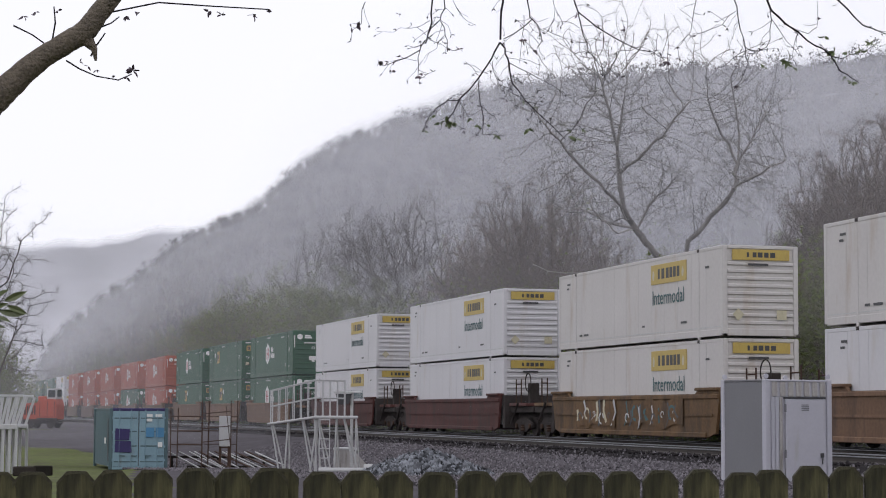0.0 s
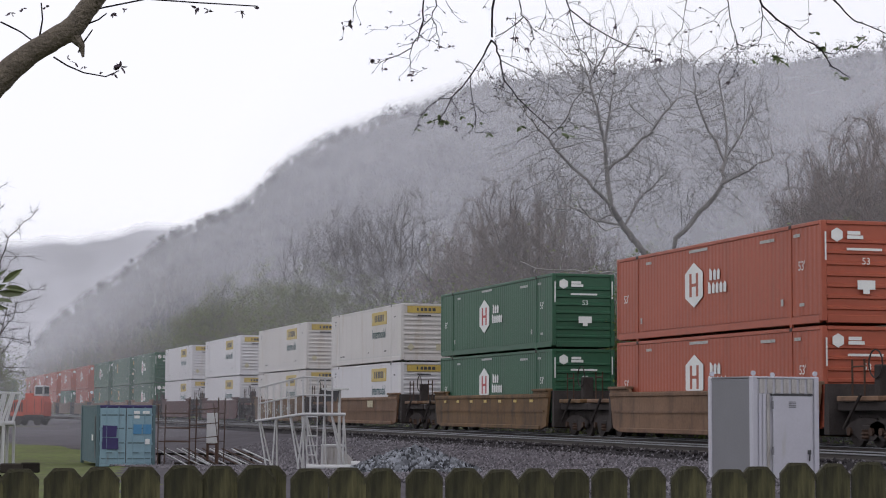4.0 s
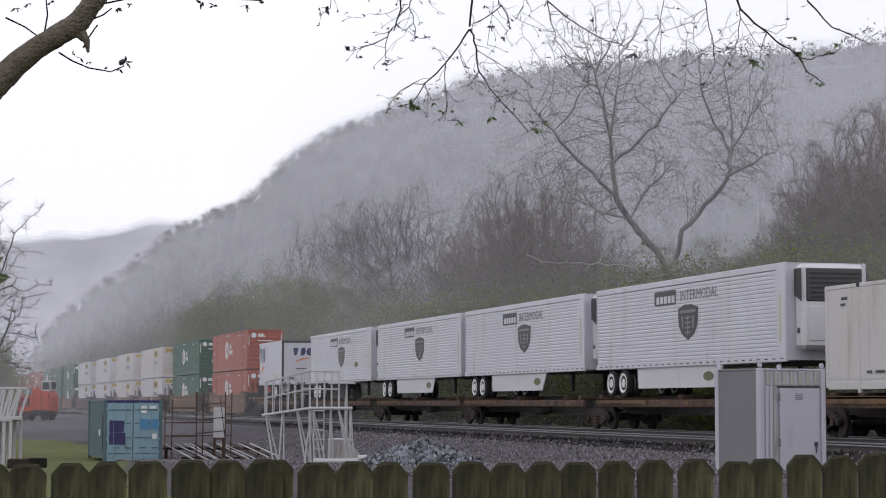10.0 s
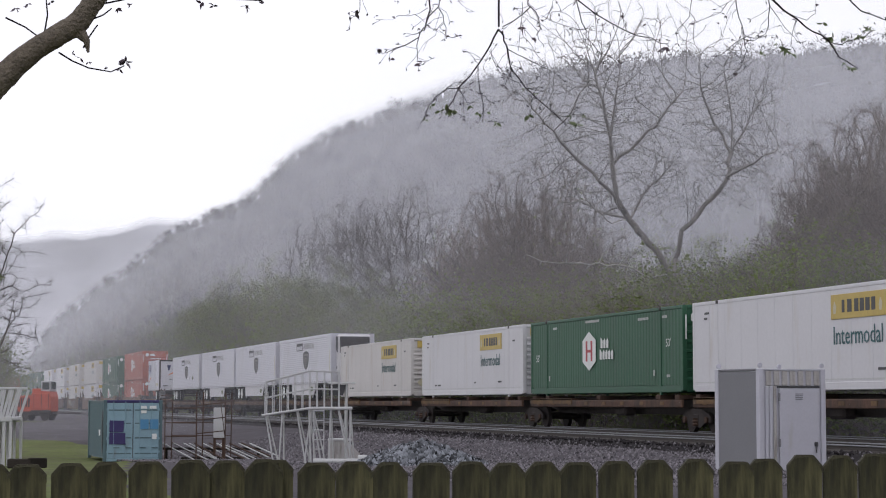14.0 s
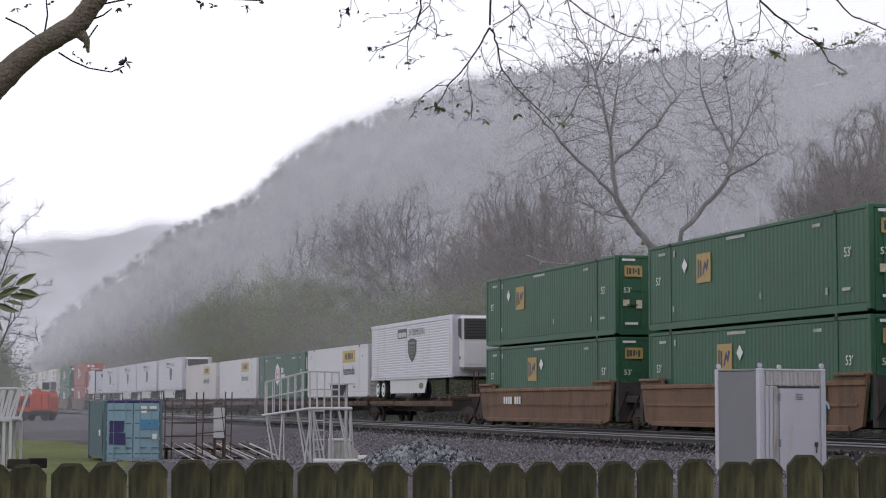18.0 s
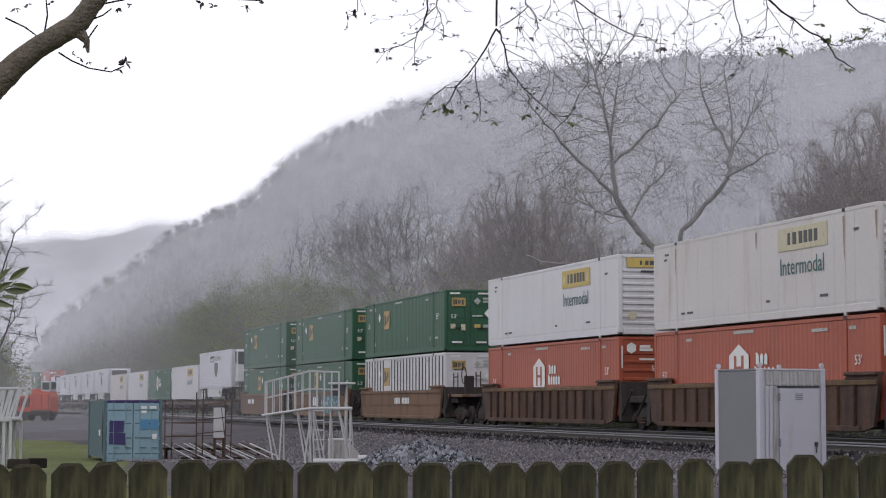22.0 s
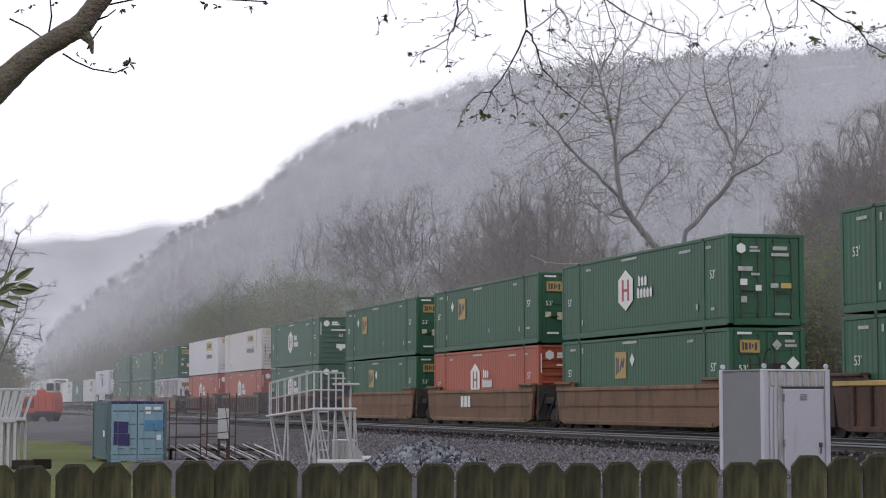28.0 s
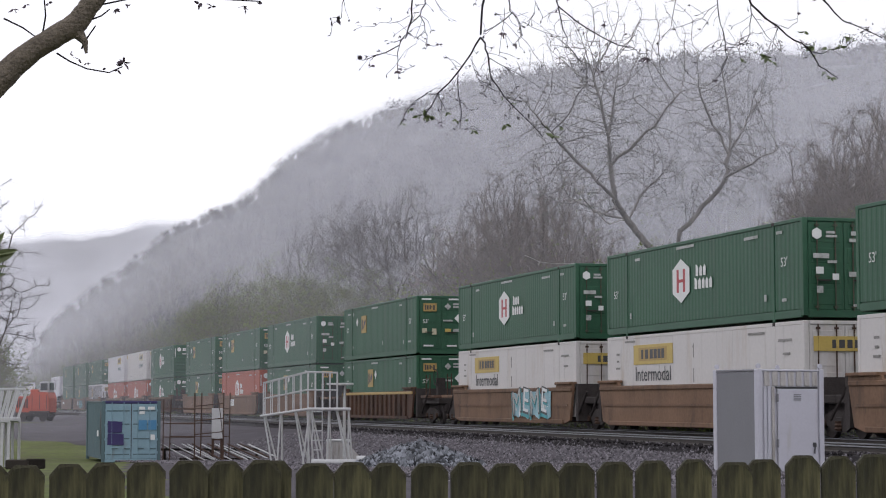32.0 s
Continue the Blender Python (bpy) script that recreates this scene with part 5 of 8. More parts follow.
# ---- trees ----
def sprout(segs, rng, p, d, length, r, level, lean=0.12, twist=0.35, kids=(5, 5, 4, 3), rise=0.15, thin=0.006):
    """Grows one limb with side limbs: appends tapered pieces to segs."""
    n = max(3, int(3 + 3 * min(1, length / 4)))
    step = length / n
    p, d = Vector(p), Vector(d).normalized()
    for i in range(n):
        f0, f1 = i / n, (i + 1) / n
        ra, rb = max(thin, r * (1 - 0.85 * f0)), max(thin, r * (1 - 0.85 * f1))
        q = p + d * step
        segs.append((*p, *q, ra, rb))
        if level > 0 and i >= (1 if level < 3 else 2):
            k = kids[min(len(kids) - 1, level)] / n
            count = int(k) + (rng.random() < k - int(k))
            for _ in range(max(1, count) if i == n - 1 else count):
                w = rng.uniform(0, 2 * math.pi)
                a = d.orthogonal().normalized()
                side = a * math.cos(w) + d.cross(a) * math.sin(w)
                spread = rng.uniform(0.45, 1.0)
                nd = (d + side * spread + Vector((0, 0, rise))).normalized()
                sprout(segs, rng, p.lerp(q, rng.random()), nd, length * rng.uniform(0.5, 0.8) * (1 - 0.3 * f0), max(thin, ra * rng.uniform(0.3, 0.46)), level - 1, lean, twist, kids, rise, thin)
        p = q
        d = (d + Vector((rng.gauss(0, twist), rng.gauss(0, twist), rng.gauss(0, twist * 0.6) + rise * 0.4)) * 0.5).normalized()


def leaves(segs, rng, share, size, cluster=5, where=0.02, spread=0.22):
    """Small leaf blades scattered about the thin twigs."""
    g = np.random.default_rng(rng.randrange(1 << 30))
    s = np.asarray(segs, float)
    s = s[s[:, 7] < where]
    s = np.repeat(s[g.random(len(s)) < share], cluster, 0)
    n = len(s)
    c = s[:, 3:6] + g.normal(0, spread, (n, 3))
    a = g.normal(0, 1, (n, 3)) * np.array([1, 1, 0.6])
    a /= np.linalg.norm(a, axis=1, keepdims=True)
    b = np.cross(a, g.normal(0, 1, (n, 3)))
    b /= np.linalg.norm(b, axis=1, keepdims=True)
    k = size * g.uniform(0.6, 1.2, (n, 1))
    v = np.stack([c - a * k, c + b * k * 0.5, c + a * k, c - b * k * 0.5], 1).reshape(-1, 3)
    return v, np.arange(n * 4).reshape(-1, 4)


def bend(pts, g, wander):
    """A drawn line, rounded and made a little uneven."""
    q = [np.asarray(p, float) for p in pts]
    n = len(q) - 1
    out = [q[0]]
    for i in range(n):
        p0, p1, p2, p3 = q[max(0, i - 1)], q[i], q[i + 1], q[min(n, i + 2)]
        for w in (0.33, 0.67, 1.0):
            out.append(0.5 * (2 * p1 + (p2 - p0) * w + (2 * p0 - 5 * p1 + 4 * p2 - p3) * w * w + (3 * p1 - p0 - 3 * p2 + p3) * w ** 3) + g.normal(0, wander, 3))
    return out


def colony(seed, stems, goals, step, reach, tip, power=2.3, rounds=90, sag=-0.12, most=0.5):
    """Grows a branching crown from given stems towards scattered goals; stems: (points, whether it joins an earlier stem).
    Returns the pieces as rows of two ends and two radii, forks thickened as the sum of what they carry."""
    g = np.random.default_rng(seed)
    pos, par = [], []
    for pts, joint in stems:
        last = -1
        pts = bend(pts, g, step * 0.22)
        if joint:
            last = int(np.argmin(np.linalg.norm(np.array(pos) - np.asarray(pts[0]), axis=1)))
        for a, b in zip(pts, pts[1:]):
            a, b = np.asarray(a, float), np.asarray(b, float)
            n = max(1, int(round(np.linalg.norm(b - a) / step)))
            if last < 0:
                pos.append(a)
                par.append(-1)
                last = 0
            for i in range(1, n + 1):
                pos.append(a + (b - a) * i / n)
                par.append(last)
                last = len(pos) - 1
    fixed = len(pos)
    goals = np.asarray(goals, float)
    base = np.array(pos)
    dist = np.linalg.norm(goals[:, None] - base[None], axis=2)
    near, best = dist.argmin(1), dist.min(1)
    live = np.ones(len(goals), bool)
    for _ in range(rounds):
        act = np.nonzero(live & (best < reach))[0]
        if not len(act):
            break
        P = np.array(pos)
        who, inv = np.unique(near[act], return_inverse=True)
        d = goals[act] - P[near[act]]
        d /= np.linalg.norm(d, axis=1, keepdims=True) + 1e-9
        tot = np.zeros((len(who), 3))
        np.add.at(tot, inv, d)
        tot /= np.linalg.norm(tot, axis=1, keepdims=True) + 1e-9
        back = P[who] - P[np.maximum(np.array(par)[who], 0)]
        back /= np.linalg.norm(back, axis=1, keepdims=True) + 1e-9
        tot = tot + back * 0.3 + g.normal(0, 0.12, tot.shape) + np.array([0, 0, -sag])
        tot /= np.linalg.norm(tot, axis=1, keepdims=True) + 1e-9
        fresh = P[who] + tot * step
        k0 = len(pos)
        pos += list(fresh)
        par += [int(w) for w in who]
        dn = np.linalg.norm(goals[:, None] - fresh[None], axis=2)
        nb, bd = dn.argmin(1), dn.min(1)
        closer = bd < best
        near[closer], best[closer] = k0 + nb[closer], bd[closer]
        live &= best > step * 1.5
    P, par = np.array(pos), np.array(par)
    n = len(P)
    for _ in range(2):
        kid = np.zeros((n, 3))
        cnt = np.zeros(n)
        ok = par >= 0
        np.add.at(kid, par[ok], P[ok])
        np.add.at(cnt, par[ok], 1)
        mv = (cnt == 1) & ok & (np.arange(n) >= fixed)
        P[mv] = 0.5 * P[mv] + 0.25 * P[par[mv]] + 0.25 * kid[mv]
    r = np.zeros(n)
    for i in range(n - 1, -1, -1):
        r[i] = tip ** power if r[i] == 0 else r[i]
        if par[i] >= 0:
            r[par[i]] += r[i]
    r = np.minimum(r ** (1 / power), most)
    ok = par >= 0
    return np.concatenate([P[par[ok]], P[ok], np.minimum(r[par[ok]], r[ok] * 1.6)[:, None], r[ok][:, None]], 1), ok[ok] & (np.nonzero(ok)[0] < fixed)


def lobes(g, centre, radii, count, lumps, loose=0.3):
    """Goals for a crown: uneven lumps inside an ellipsoid."""
    c = g.normal(0, 1, (lumps, 3))
    c *= (g.random((lumps, 1)) ** 0.4) / np.linalg.norm(c, axis=1, keepdims=True)
    q = c[g.integers(0, lumps, count)] * 0.85 + g.normal(0, loose, (count, 3))
    return np.asarray(centre) + q * np.asarray(radii)


def bare_tree(seed, height, bark, label, name="tree", leaf=0.0, leaf_mat=None, leaf_size=0.06, wide=0.2, low=0.3, goals=750, tip=0.011, forks=2, spray_per=4, sway=0.03, group="trees beyond the railway"):
    """A bare tree: bent trunk, forking leaders, and a crown grown into uneven lobes."""
    g = np.random.default_rng(seed)
    rng = random.Random(seed)
    h = height
    stems = []
    line = [np.array([0, 0, -0.4])]
    n = 7
    for i in range(1, n + 1):
        line.append(np.array([*(line[-1][:2] + g.normal(0, sway * h * 0.45, 2)), h * 0.62 * i / n]))
    stems.append((line, False))
    for k in range(forks):
        i = int(g.integers(2, 5))
        w = g.uniform(0, 6.28)
        o = np.array([math.cos(w), math.sin(w), 0]) * wide * h
        stems.append(([line[i], line[i] + o * 0.35 + [0, 0, h * 0.1], line[i] + o * 0.6 + [*g.normal(0, 0.02 * h, 2), h * 0.26]], True))
    c = [line[-1][0], line[-1][1], h * (0.5 + low * 0.5)]
    crown, own = colony(seed, stems, lobes(g, c, (wide * h, wide * h, h * (0.5 - low * 0.5)), goals, 14), 0.0145 * h, 0.16 * h, tip)
    t = thing(name, label, "tree", group)
    part("trunk", tubes("trunk", crown[own], bark, 6), bark, t)
    part("crown", tubes("crown", crown[~own], bark, 3), bark, t)
    if spray_per:
        v, f = twig_spray(crown, seed, spray_per, 0.05 * h, tip * 0.42, tip * 3.0)
        part("twig_spray", face_mesh("twig_spray", v, f, bark), bark, t, kind="stuff")
    if leaf:
        v, f = leaves(crown, rng, leaf, leaf_size, 13, tip * 1.6, 0.36)
        part("leaves", face_mesh("leaves", v, f, leaf_mat or M_LEAF), leaf_mat or M_LEAF, t)
    return t


def shrub(seed, height, width, label, leaf, bark=None, leaf_mat=None, leaf_size=0.09):
    rng = random.Random(seed)
    segs = []
    for _ in range(13):
        w = rng.uniform(0, 2 * math.pi)
        sprout(segs, rng, (math.cos(w) * width * 0.12, math.sin(w) * width * 0.12, -0.3), (math.cos(w) * width / height * 0.6, math.sin(w) * width / height * 0.6, 1), height * rng.uniform(0.7, 1.0), 0.018, 2, kids=(3, 5, 6), thin=0.005, twist=0.45, rise=0.05)
    t = thing("shrub", label, "shrub", "thicket beyond the railway")
    v, f = twig_spray(segs, seed, 3, 0.4, 0.007)
    part("twig_spray", face_mesh("twig_spray", v, f, bark or M_BARK_WARM), bark or M_BARK_WARM, t, kind="stuff")
    part("bush_wood", tubes("bush_wood", segs, bark or M_BARK_WARM, 3), bark or M_BARK_WARM, t, kind="stuff")
    if leaf:
        v, f = leaves(segs, rng, leaf, leaf_size, 7, 0.03, 0.2)
        part("leaves", face_mesh("leaves", v, f, leaf_mat or M_LEAF), leaf_mat or M_LEAF, t)
    return t


def behind(bearing, y):
    """A place on the far side of the line, by bearing to the right of the camera's axis and distance across."""
    w = radians(bearing)
    d = AHEAD * math.cos(w) + RIGHT * math.sin(w)
    k = y / d.y
    return Vector((d.x * k, y, 0))


def bearing(px):
    return math.degrees(math.atan((px - 784) / 3534.5))


# hillside woods: one mesh of many bare trees
rng = np.random.default_rng(7)


def far_woods(name, places, height, seed, label, material, thick=0.9, limbs=9, twigs=6):
    proto = []
    r2 = random.Random(seed)
    for k in range(6):
        segs = []
        h = 1.0
        p = Vector((0, 0, -0.05))
        q = Vector((r2.gauss(0, 0.03), r2.gauss(0, 0.03), 0.55))
        segs.append((*p, *q, 0.014, 0.009))
        for _ in range(limbs):
            a = p.lerp(q, r2.uniform(0.4, 1))
            w = r2.uniform(0, 6.28)
            d = Vector((math.cos(w) * 0.7, math.sin(w) * 0.7, r2.uniform(0.6, 1.6))).normalized()
            b = a + d * r2.uniform(0.2, 0.42)
            segs.append((*a, *b, 0.008, 0.005))
            for _ in range(twigs):
                w = r2.uniform(0, 6.28)
                c = a.lerp(b, r2.uniform(0.35, 1))
                e = c + (d + Vector((math.cos(w), math.sin(w), r2.uniform(-0.2, 0.8))) * 0.8).normalized() * r2.uniform(0.09, 0.2)
                segs.append((*c, *e, 0.006, 0.003))
        proto.append(np.array(segs))
    allsegs = []
    for i, (x, y, z) in enumerate(places):
        s = proto[i % 6].copy()
        h = height * (0.7 + 0.6 * rng.random())
        w = rng.random() * 6.28
        c, sn = math.cos(w), math.sin(w)
        for o in (0, 3):
            xx, yy = s[:, o].copy(), s[:, o + 1].copy()
            s[:, o], s[:, o + 1] = (xx * c - yy * sn) * h + x, (xx * sn + yy * c) * h + y
            s[:, o + 2] = s[:, o + 2] * h + z
        s[:, 6:] *= h * thick
        allsegs.append(s)
    ob = new(name, tubes(name, np.concatenate(allsegs), material, 3, False))
    return tagged(ob, label, "woods", kind="stuff")


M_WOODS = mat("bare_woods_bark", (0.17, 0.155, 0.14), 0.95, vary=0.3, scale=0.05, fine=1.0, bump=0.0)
nb = 1500
b = rng.uniform(-11.6, 16, nb)
s = np.sqrt(rng.uniform(0.05, 0.9, nb))
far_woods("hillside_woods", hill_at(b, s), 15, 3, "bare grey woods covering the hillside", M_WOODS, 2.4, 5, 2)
hill_places = (b, s)
b = np.linspace(-11.8, 16, 620) + rng.normal(0, 0.05, 620)
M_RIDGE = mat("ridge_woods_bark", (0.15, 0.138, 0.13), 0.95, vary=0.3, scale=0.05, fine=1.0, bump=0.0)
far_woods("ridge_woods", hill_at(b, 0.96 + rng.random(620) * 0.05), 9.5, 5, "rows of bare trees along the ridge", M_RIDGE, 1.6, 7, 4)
ridge_places = b

wr = np.linspace(-16, -6.5, 130) + rng.normal(0, 0.03, 130)
fr = np.stack([np.interp(wr, wb, far_ridge[3, :, k]) for k in range(3)], -1)
fr[:, 2] -= 8
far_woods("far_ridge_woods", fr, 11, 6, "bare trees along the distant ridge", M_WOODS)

# the wood's edge beyond the line, thin new leaf in places
n = 1050
bx = -142 - 600 * rng.random(n) ** 1.15
by = 42 + 50 * rng.random(n) ** 1.4 + np.clip((-bx - 300) * 0.05, 0, 40)
pl = np.stack([bx, by, land(bx, by)], -1)
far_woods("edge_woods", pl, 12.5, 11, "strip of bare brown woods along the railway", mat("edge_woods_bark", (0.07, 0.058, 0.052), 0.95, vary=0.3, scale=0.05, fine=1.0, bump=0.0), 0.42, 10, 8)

n = 420
bx = -45 - 110 * rng.random(n)
by = 37 + 26 * rng.random(n)
pl = np.stack([bx, by, land(bx, by)], -1)
far_woods("understory", pl, 6.5, 12, "brown undergrowth below the bare trees", MATS["edge_woods_bark"], 0.35, 10, 8)


def leaf_haze(name, places, height, count, size, material, label, seed):
    """New leaf as many small blades scattered through the crowns."""
    g = np.random.default_rng(seed)
    n = len(places) * count
    base = np.repeat(np.asarray(places), count, 0)
    lobe = np.repeat(g.normal(0, 1, (len(places) * (count // 25), 3)), 25, 0)[:n]
    off = lobe * np.array([1.9, 1.9, 2.2]) + g.normal(0, 0.75, (n, 3))
    c = base + off + np.array([0, 0, 1]) * (height * 0.52)
    c[:, 2] = np.maximum(c[:, 2], base[:, 2] + 0.4)
    a = g.normal(0, 1, (n, 3))
    a /= np.linalg.norm(a, axis=1, keepdims=True)
    b = np.cross(a, g.normal(0, 1, (n, 3)))
    b /= np.linalg.norm(b, axis=1, keepdims=True)
    s = size * g.uniform(0.6, 1.3, (n, 1))
    v = np.stack([c - a * s, c + b * s * 0.5, c + a * s, c - b * s * 0.5], 1).reshape(-1, 3)
    f = np.arange(n * 4).reshape(-1, 4)
    return tagged(new(name, face_mesh(name, v, f, material)), label, "foliage", kind="stuff")


n = 420
bx = -105 - 520 * rng.random(n) ** 1.3
by = 36 + 16 * rng.random(n)
keep = np.sin(bx * 0.045) + rng.normal(0, 0.5, n) > -0.25
pl = np.stack([bx, by, land(bx, by)], -1)[keep]
leaf_haze("edge_leaves", pl, 9.5, 700, 0.085, M_LEAF, "thin pale-green new leaf along the wood's edge", 31)

M_TWIGS = mat("grey_twig_mass", (0.20, 0.185, 0.18), 0.95, vary=0.3, scale=0.03, fine=0.5, bump=0.0, island=0.4)


def crowns(name, places, heights, count, size, material, label, seed):
    """Tree crowns seen from far off: many small twig blades in uneven, lobed crowns on their stems."""
    g = np.random.default_rng(seed)
    m = len(places)
    lob = 5
    dirs = g.normal(0, 1, (m, lob, 3))
    dirs /= np.linalg.norm(dirs, axis=2, keepdims=True)
    cen = dirs * np.array([0.17, 0.17, 0.2]) * g.uniform(0.5, 1.1, (m, lob, 1)) + np.array([0, 0, 0.58])
    pick = g.integers(0, lob, (m, count))
    q = np.take_along_axis(cen, pick[..., None].repeat(3, 2), 1) + g.normal(0, 1, (m, count, 3)) * np.array([0.07, 0.07, 0.065])
    c = (q * heights[:, None, None] + np.asarray(places)[:, None, :]).reshape(-1, 3)
    n = len(c)
    a = g.normal(0, 1, (n, 3)) + np.array([0, 0, 0.5])
    a /= np.linalg.norm(a, axis=1, keepdims=True)
    b = np.cross(a, g.normal(0, 1, (n, 3)))
    b /= np.linalg.norm(b, axis=1, keepdims=True)
    k = size * g.uniform(0.6, 1.4, (n, 1))
    v = np.stack([c - a * k, c + b * k * 0.45, c + a * k, c - b * k * 0.45], 1).reshape(-1, 3)
    return tagged(new(name, face_mesh(name, v, np.arange(n * 4).reshape(-1, 4), material)), label, "woods", kind="stuff")


hp = hill_at(*hill_places)
# three crown colours imitate the haze that sets tree rows apart
for k, (haze_tone, word) in enumerate((((0.022, 0.02, 0.019), "dark"), ((0.06, 0.052, 0.048), "brown"), ((0.125, 0.115, 0.105), "pale grey"))):
    mt = mat(word.replace(" ", "_") + "_twig_mass", haze_tone, 0.95, vary=0.2, scale=0.03, fine=0.5, bump=0.0, island=0.3)
    pk = hp[k::3]
    crowns("hillside_crowns", pk, rng.uniform(14, 23, len(pk)), 170, 0.5, mt, word + " twig crowns of the hillside woods", 33 + k)
rb = np.concatenate([ridge_places, ridge_places + 0.02])
rp = hill_at(rb, 0.93 + rng.random(1240) * 0.07)
crowns("ridge_crowns", rp, rng.uniform(6, 14, 1240), 260, 0.15, M_TWIGS, "grey twig crowns along the ridge", 37)
fr2 = fr + np.array([0, 0, -8.0])
crowns("far_ridge_crowns", fr2, rng.uniform(14, 22, len(fr2)), 60, 0.6, M_TWIGS, "grey twig crowns along the distant ridge", 38)


def twig_spray(segs, seed, per, length, width, limit=0.016):
    """Fine end twigs as narrow ribbons off the thin limbs."""
    g = np.random.default_rng(seed)
    s = np.array([q for q in segs if q[7] < limit])
    s = np.repeat(s, per, 0)
    n = len(s)
    f = g.random((n, 1))
    p = s[:, :3] * (1 - f) + s[:, 3:6] * f
    d = s[:, 3:6] - s[:, :3]
    d /= np.linalg.norm(d, axis=1, keepdims=True) + 1e-9
    d = d + g.normal(0, 0.55, (n, 3)) + np.array([0, 0, 0.15])
    d /= np.linalg.norm(d, axis=1, keepdims=True)
    w = np.cross(d, g.normal(0, 1, (n, 3)))
    w /= np.linalg.norm(w, axis=1, keepdims=True) + 1e-9
    L = length * g.uniform(0.5, 1.3, (n, 1))
    w = w * width
    v = np.stack([p - w, p + w, p + d * L + w * 0.4, p + d * L - w * 0.4], 1).reshape(-1, 3)
    return v, np.arange(n * 4).reshape(-1, 4)


# the leaning pale-limbed tree
def at_px(px, py, depth):
    """A place by the line of sight and the depth, from the plan drawn on the mean view."""
    return spot(depth, (px - 784) / 3534.5 * depth, EYE + (713.8 - py) / 3534.5 * depth)


M_BARK_SYC = mat("mottled_grey_bark", (0.165, 0.152, 0.145), 0.9, vary=0.45, scale=1.5, fine=14, bump=0.5)
DEP = 99.0


def P(*rows):
    return [at_px(x, y, DEP + z) for x, y, z in rows]


def bole(*rows):
    """A drawn stem in the plan of the leaning tree."""
    return [np.array(p) for p in P(*rows)]


SYC = [(bole((1203, 570, 0), (1196, 512, 0), (1172, 457, 0), (1140, 418, 0), (1117, 387, 0), (1094, 350, -1), (1087, 296, -1), (1084, 237, 0), (1094, 166, 0)), False),
       (bole((1196, 512, 0), (1199, 462, 1), (1213, 408, 1), (1252, 362, 2), (1288, 314, 2), (1298, 272, 3), (1324, 225, 3), (1350, 175, 4)), True),
       (bole((1087, 296, -1), (1077, 207, -2), (1056, 125, -2)), True), (bole((1087, 290, -1), (1134, 243, -2), (1176, 207, -3), (1211, 160, -3)), True),
       (bole((1094, 350, -1), (1060, 318, -2), (1028, 284, -2), (980, 231, -3), (945, 190, -3)), True), (bole((1117, 387, 0), (1150, 330, 2), (1185, 300, 3)), True),
       (bole((1298, 272, 3), (1268, 215, 3), (1244, 150, 2)), True), (bole((1298, 272, 3), (1296, 190, 4), (1288, 115, 4)), True),
       (bole((1288, 314, 2), (1340, 285, 0), (1385, 262, -1)), True), (bole((1120, 390, 0), (1060, 372, 2), (1010, 345, 3)), True)]
g = np.random.default_rng(41)


def crown_goals(px, py, z, rx, ry, rz, count, lumps):
    """Goals for a lobe of the leaning tree's crown, in its plan."""
    q = lobes(g, (px, py, z), (rx, ry, rz), count, lumps, 0.36)
    return [np.array(at_px(a, b, DEP + c)) for a, b, c in q]


goals = crown_goals(1085, 195, -1, 150, 150, 4.5, 2300, 60) + crown_goals(1300, 200, 2, 85, 125, 3.5, 1250, 36) + crown_goals(1030, 330, 0, 80, 60, 3.5, 420, 12) + crown_goals(1320, 300, 1, 80, 50, 3.5, 330, 10) + crown_goals(1180, 330, 1, 60, 60, 3, 260, 9)
wood, own = colony(43, SYC, goals, 0.22, 2.6, 0.0092, 2.42, sag=-0.2, most=0.29)
syc = thing("tree", "tall bare leaning tree with pale flaking limbs", "tree", "trees beyond the railway")
part("trunk", tubes("trunk", wood[own], M_BARK_SYC, 8), M_BARK_SYC, syc, smooth=True)
part("crown", tubes("crown", wood[~own], M_BARK_SYC, 4), M_BARK_SYC, syc)
for k, (stem, ends) in enumerate(((P((1182, 487, -1), (1150, 492, -2), (1105, 472, -3), (1060, 468, -4), (1010, 466, -5), (940, 456, -6)), ((1110, 500, -3), (1075, 440, -4), (1000, 450, -5), (1035, 485, -4), (960, 475, -6), (930, 450, -6))),
                                  (P((1112, 388, 0), (1085, 394, -2), (1055, 372, -3), (1035, 345, -4)), ((1010, 315, -4), (1050, 335, -4), (1020, 375, -4), (1000, 350, -3))))):
    pale, keep = colony(60 + k, [(stem, False)], [np.array(at_px(x, y, DEP + z)) for x, y, z in ends], 0.25, 5.0, 0.016, 2.0, most=0.085)
    part("pale_limb", tubes("pale_limb", pale, M_BARK_PALE, 5), M_BARK_PALE, syc, "pale bare limb", smooth=True)
v, f = twig_spray(wood, 5, 2, 0.45, 0.005, 0.013)
part("twig_spray", face_mesh("twig_spray", v, f, M_BARK_SYC), M_BARK_SYC, syc, kind="stuff")

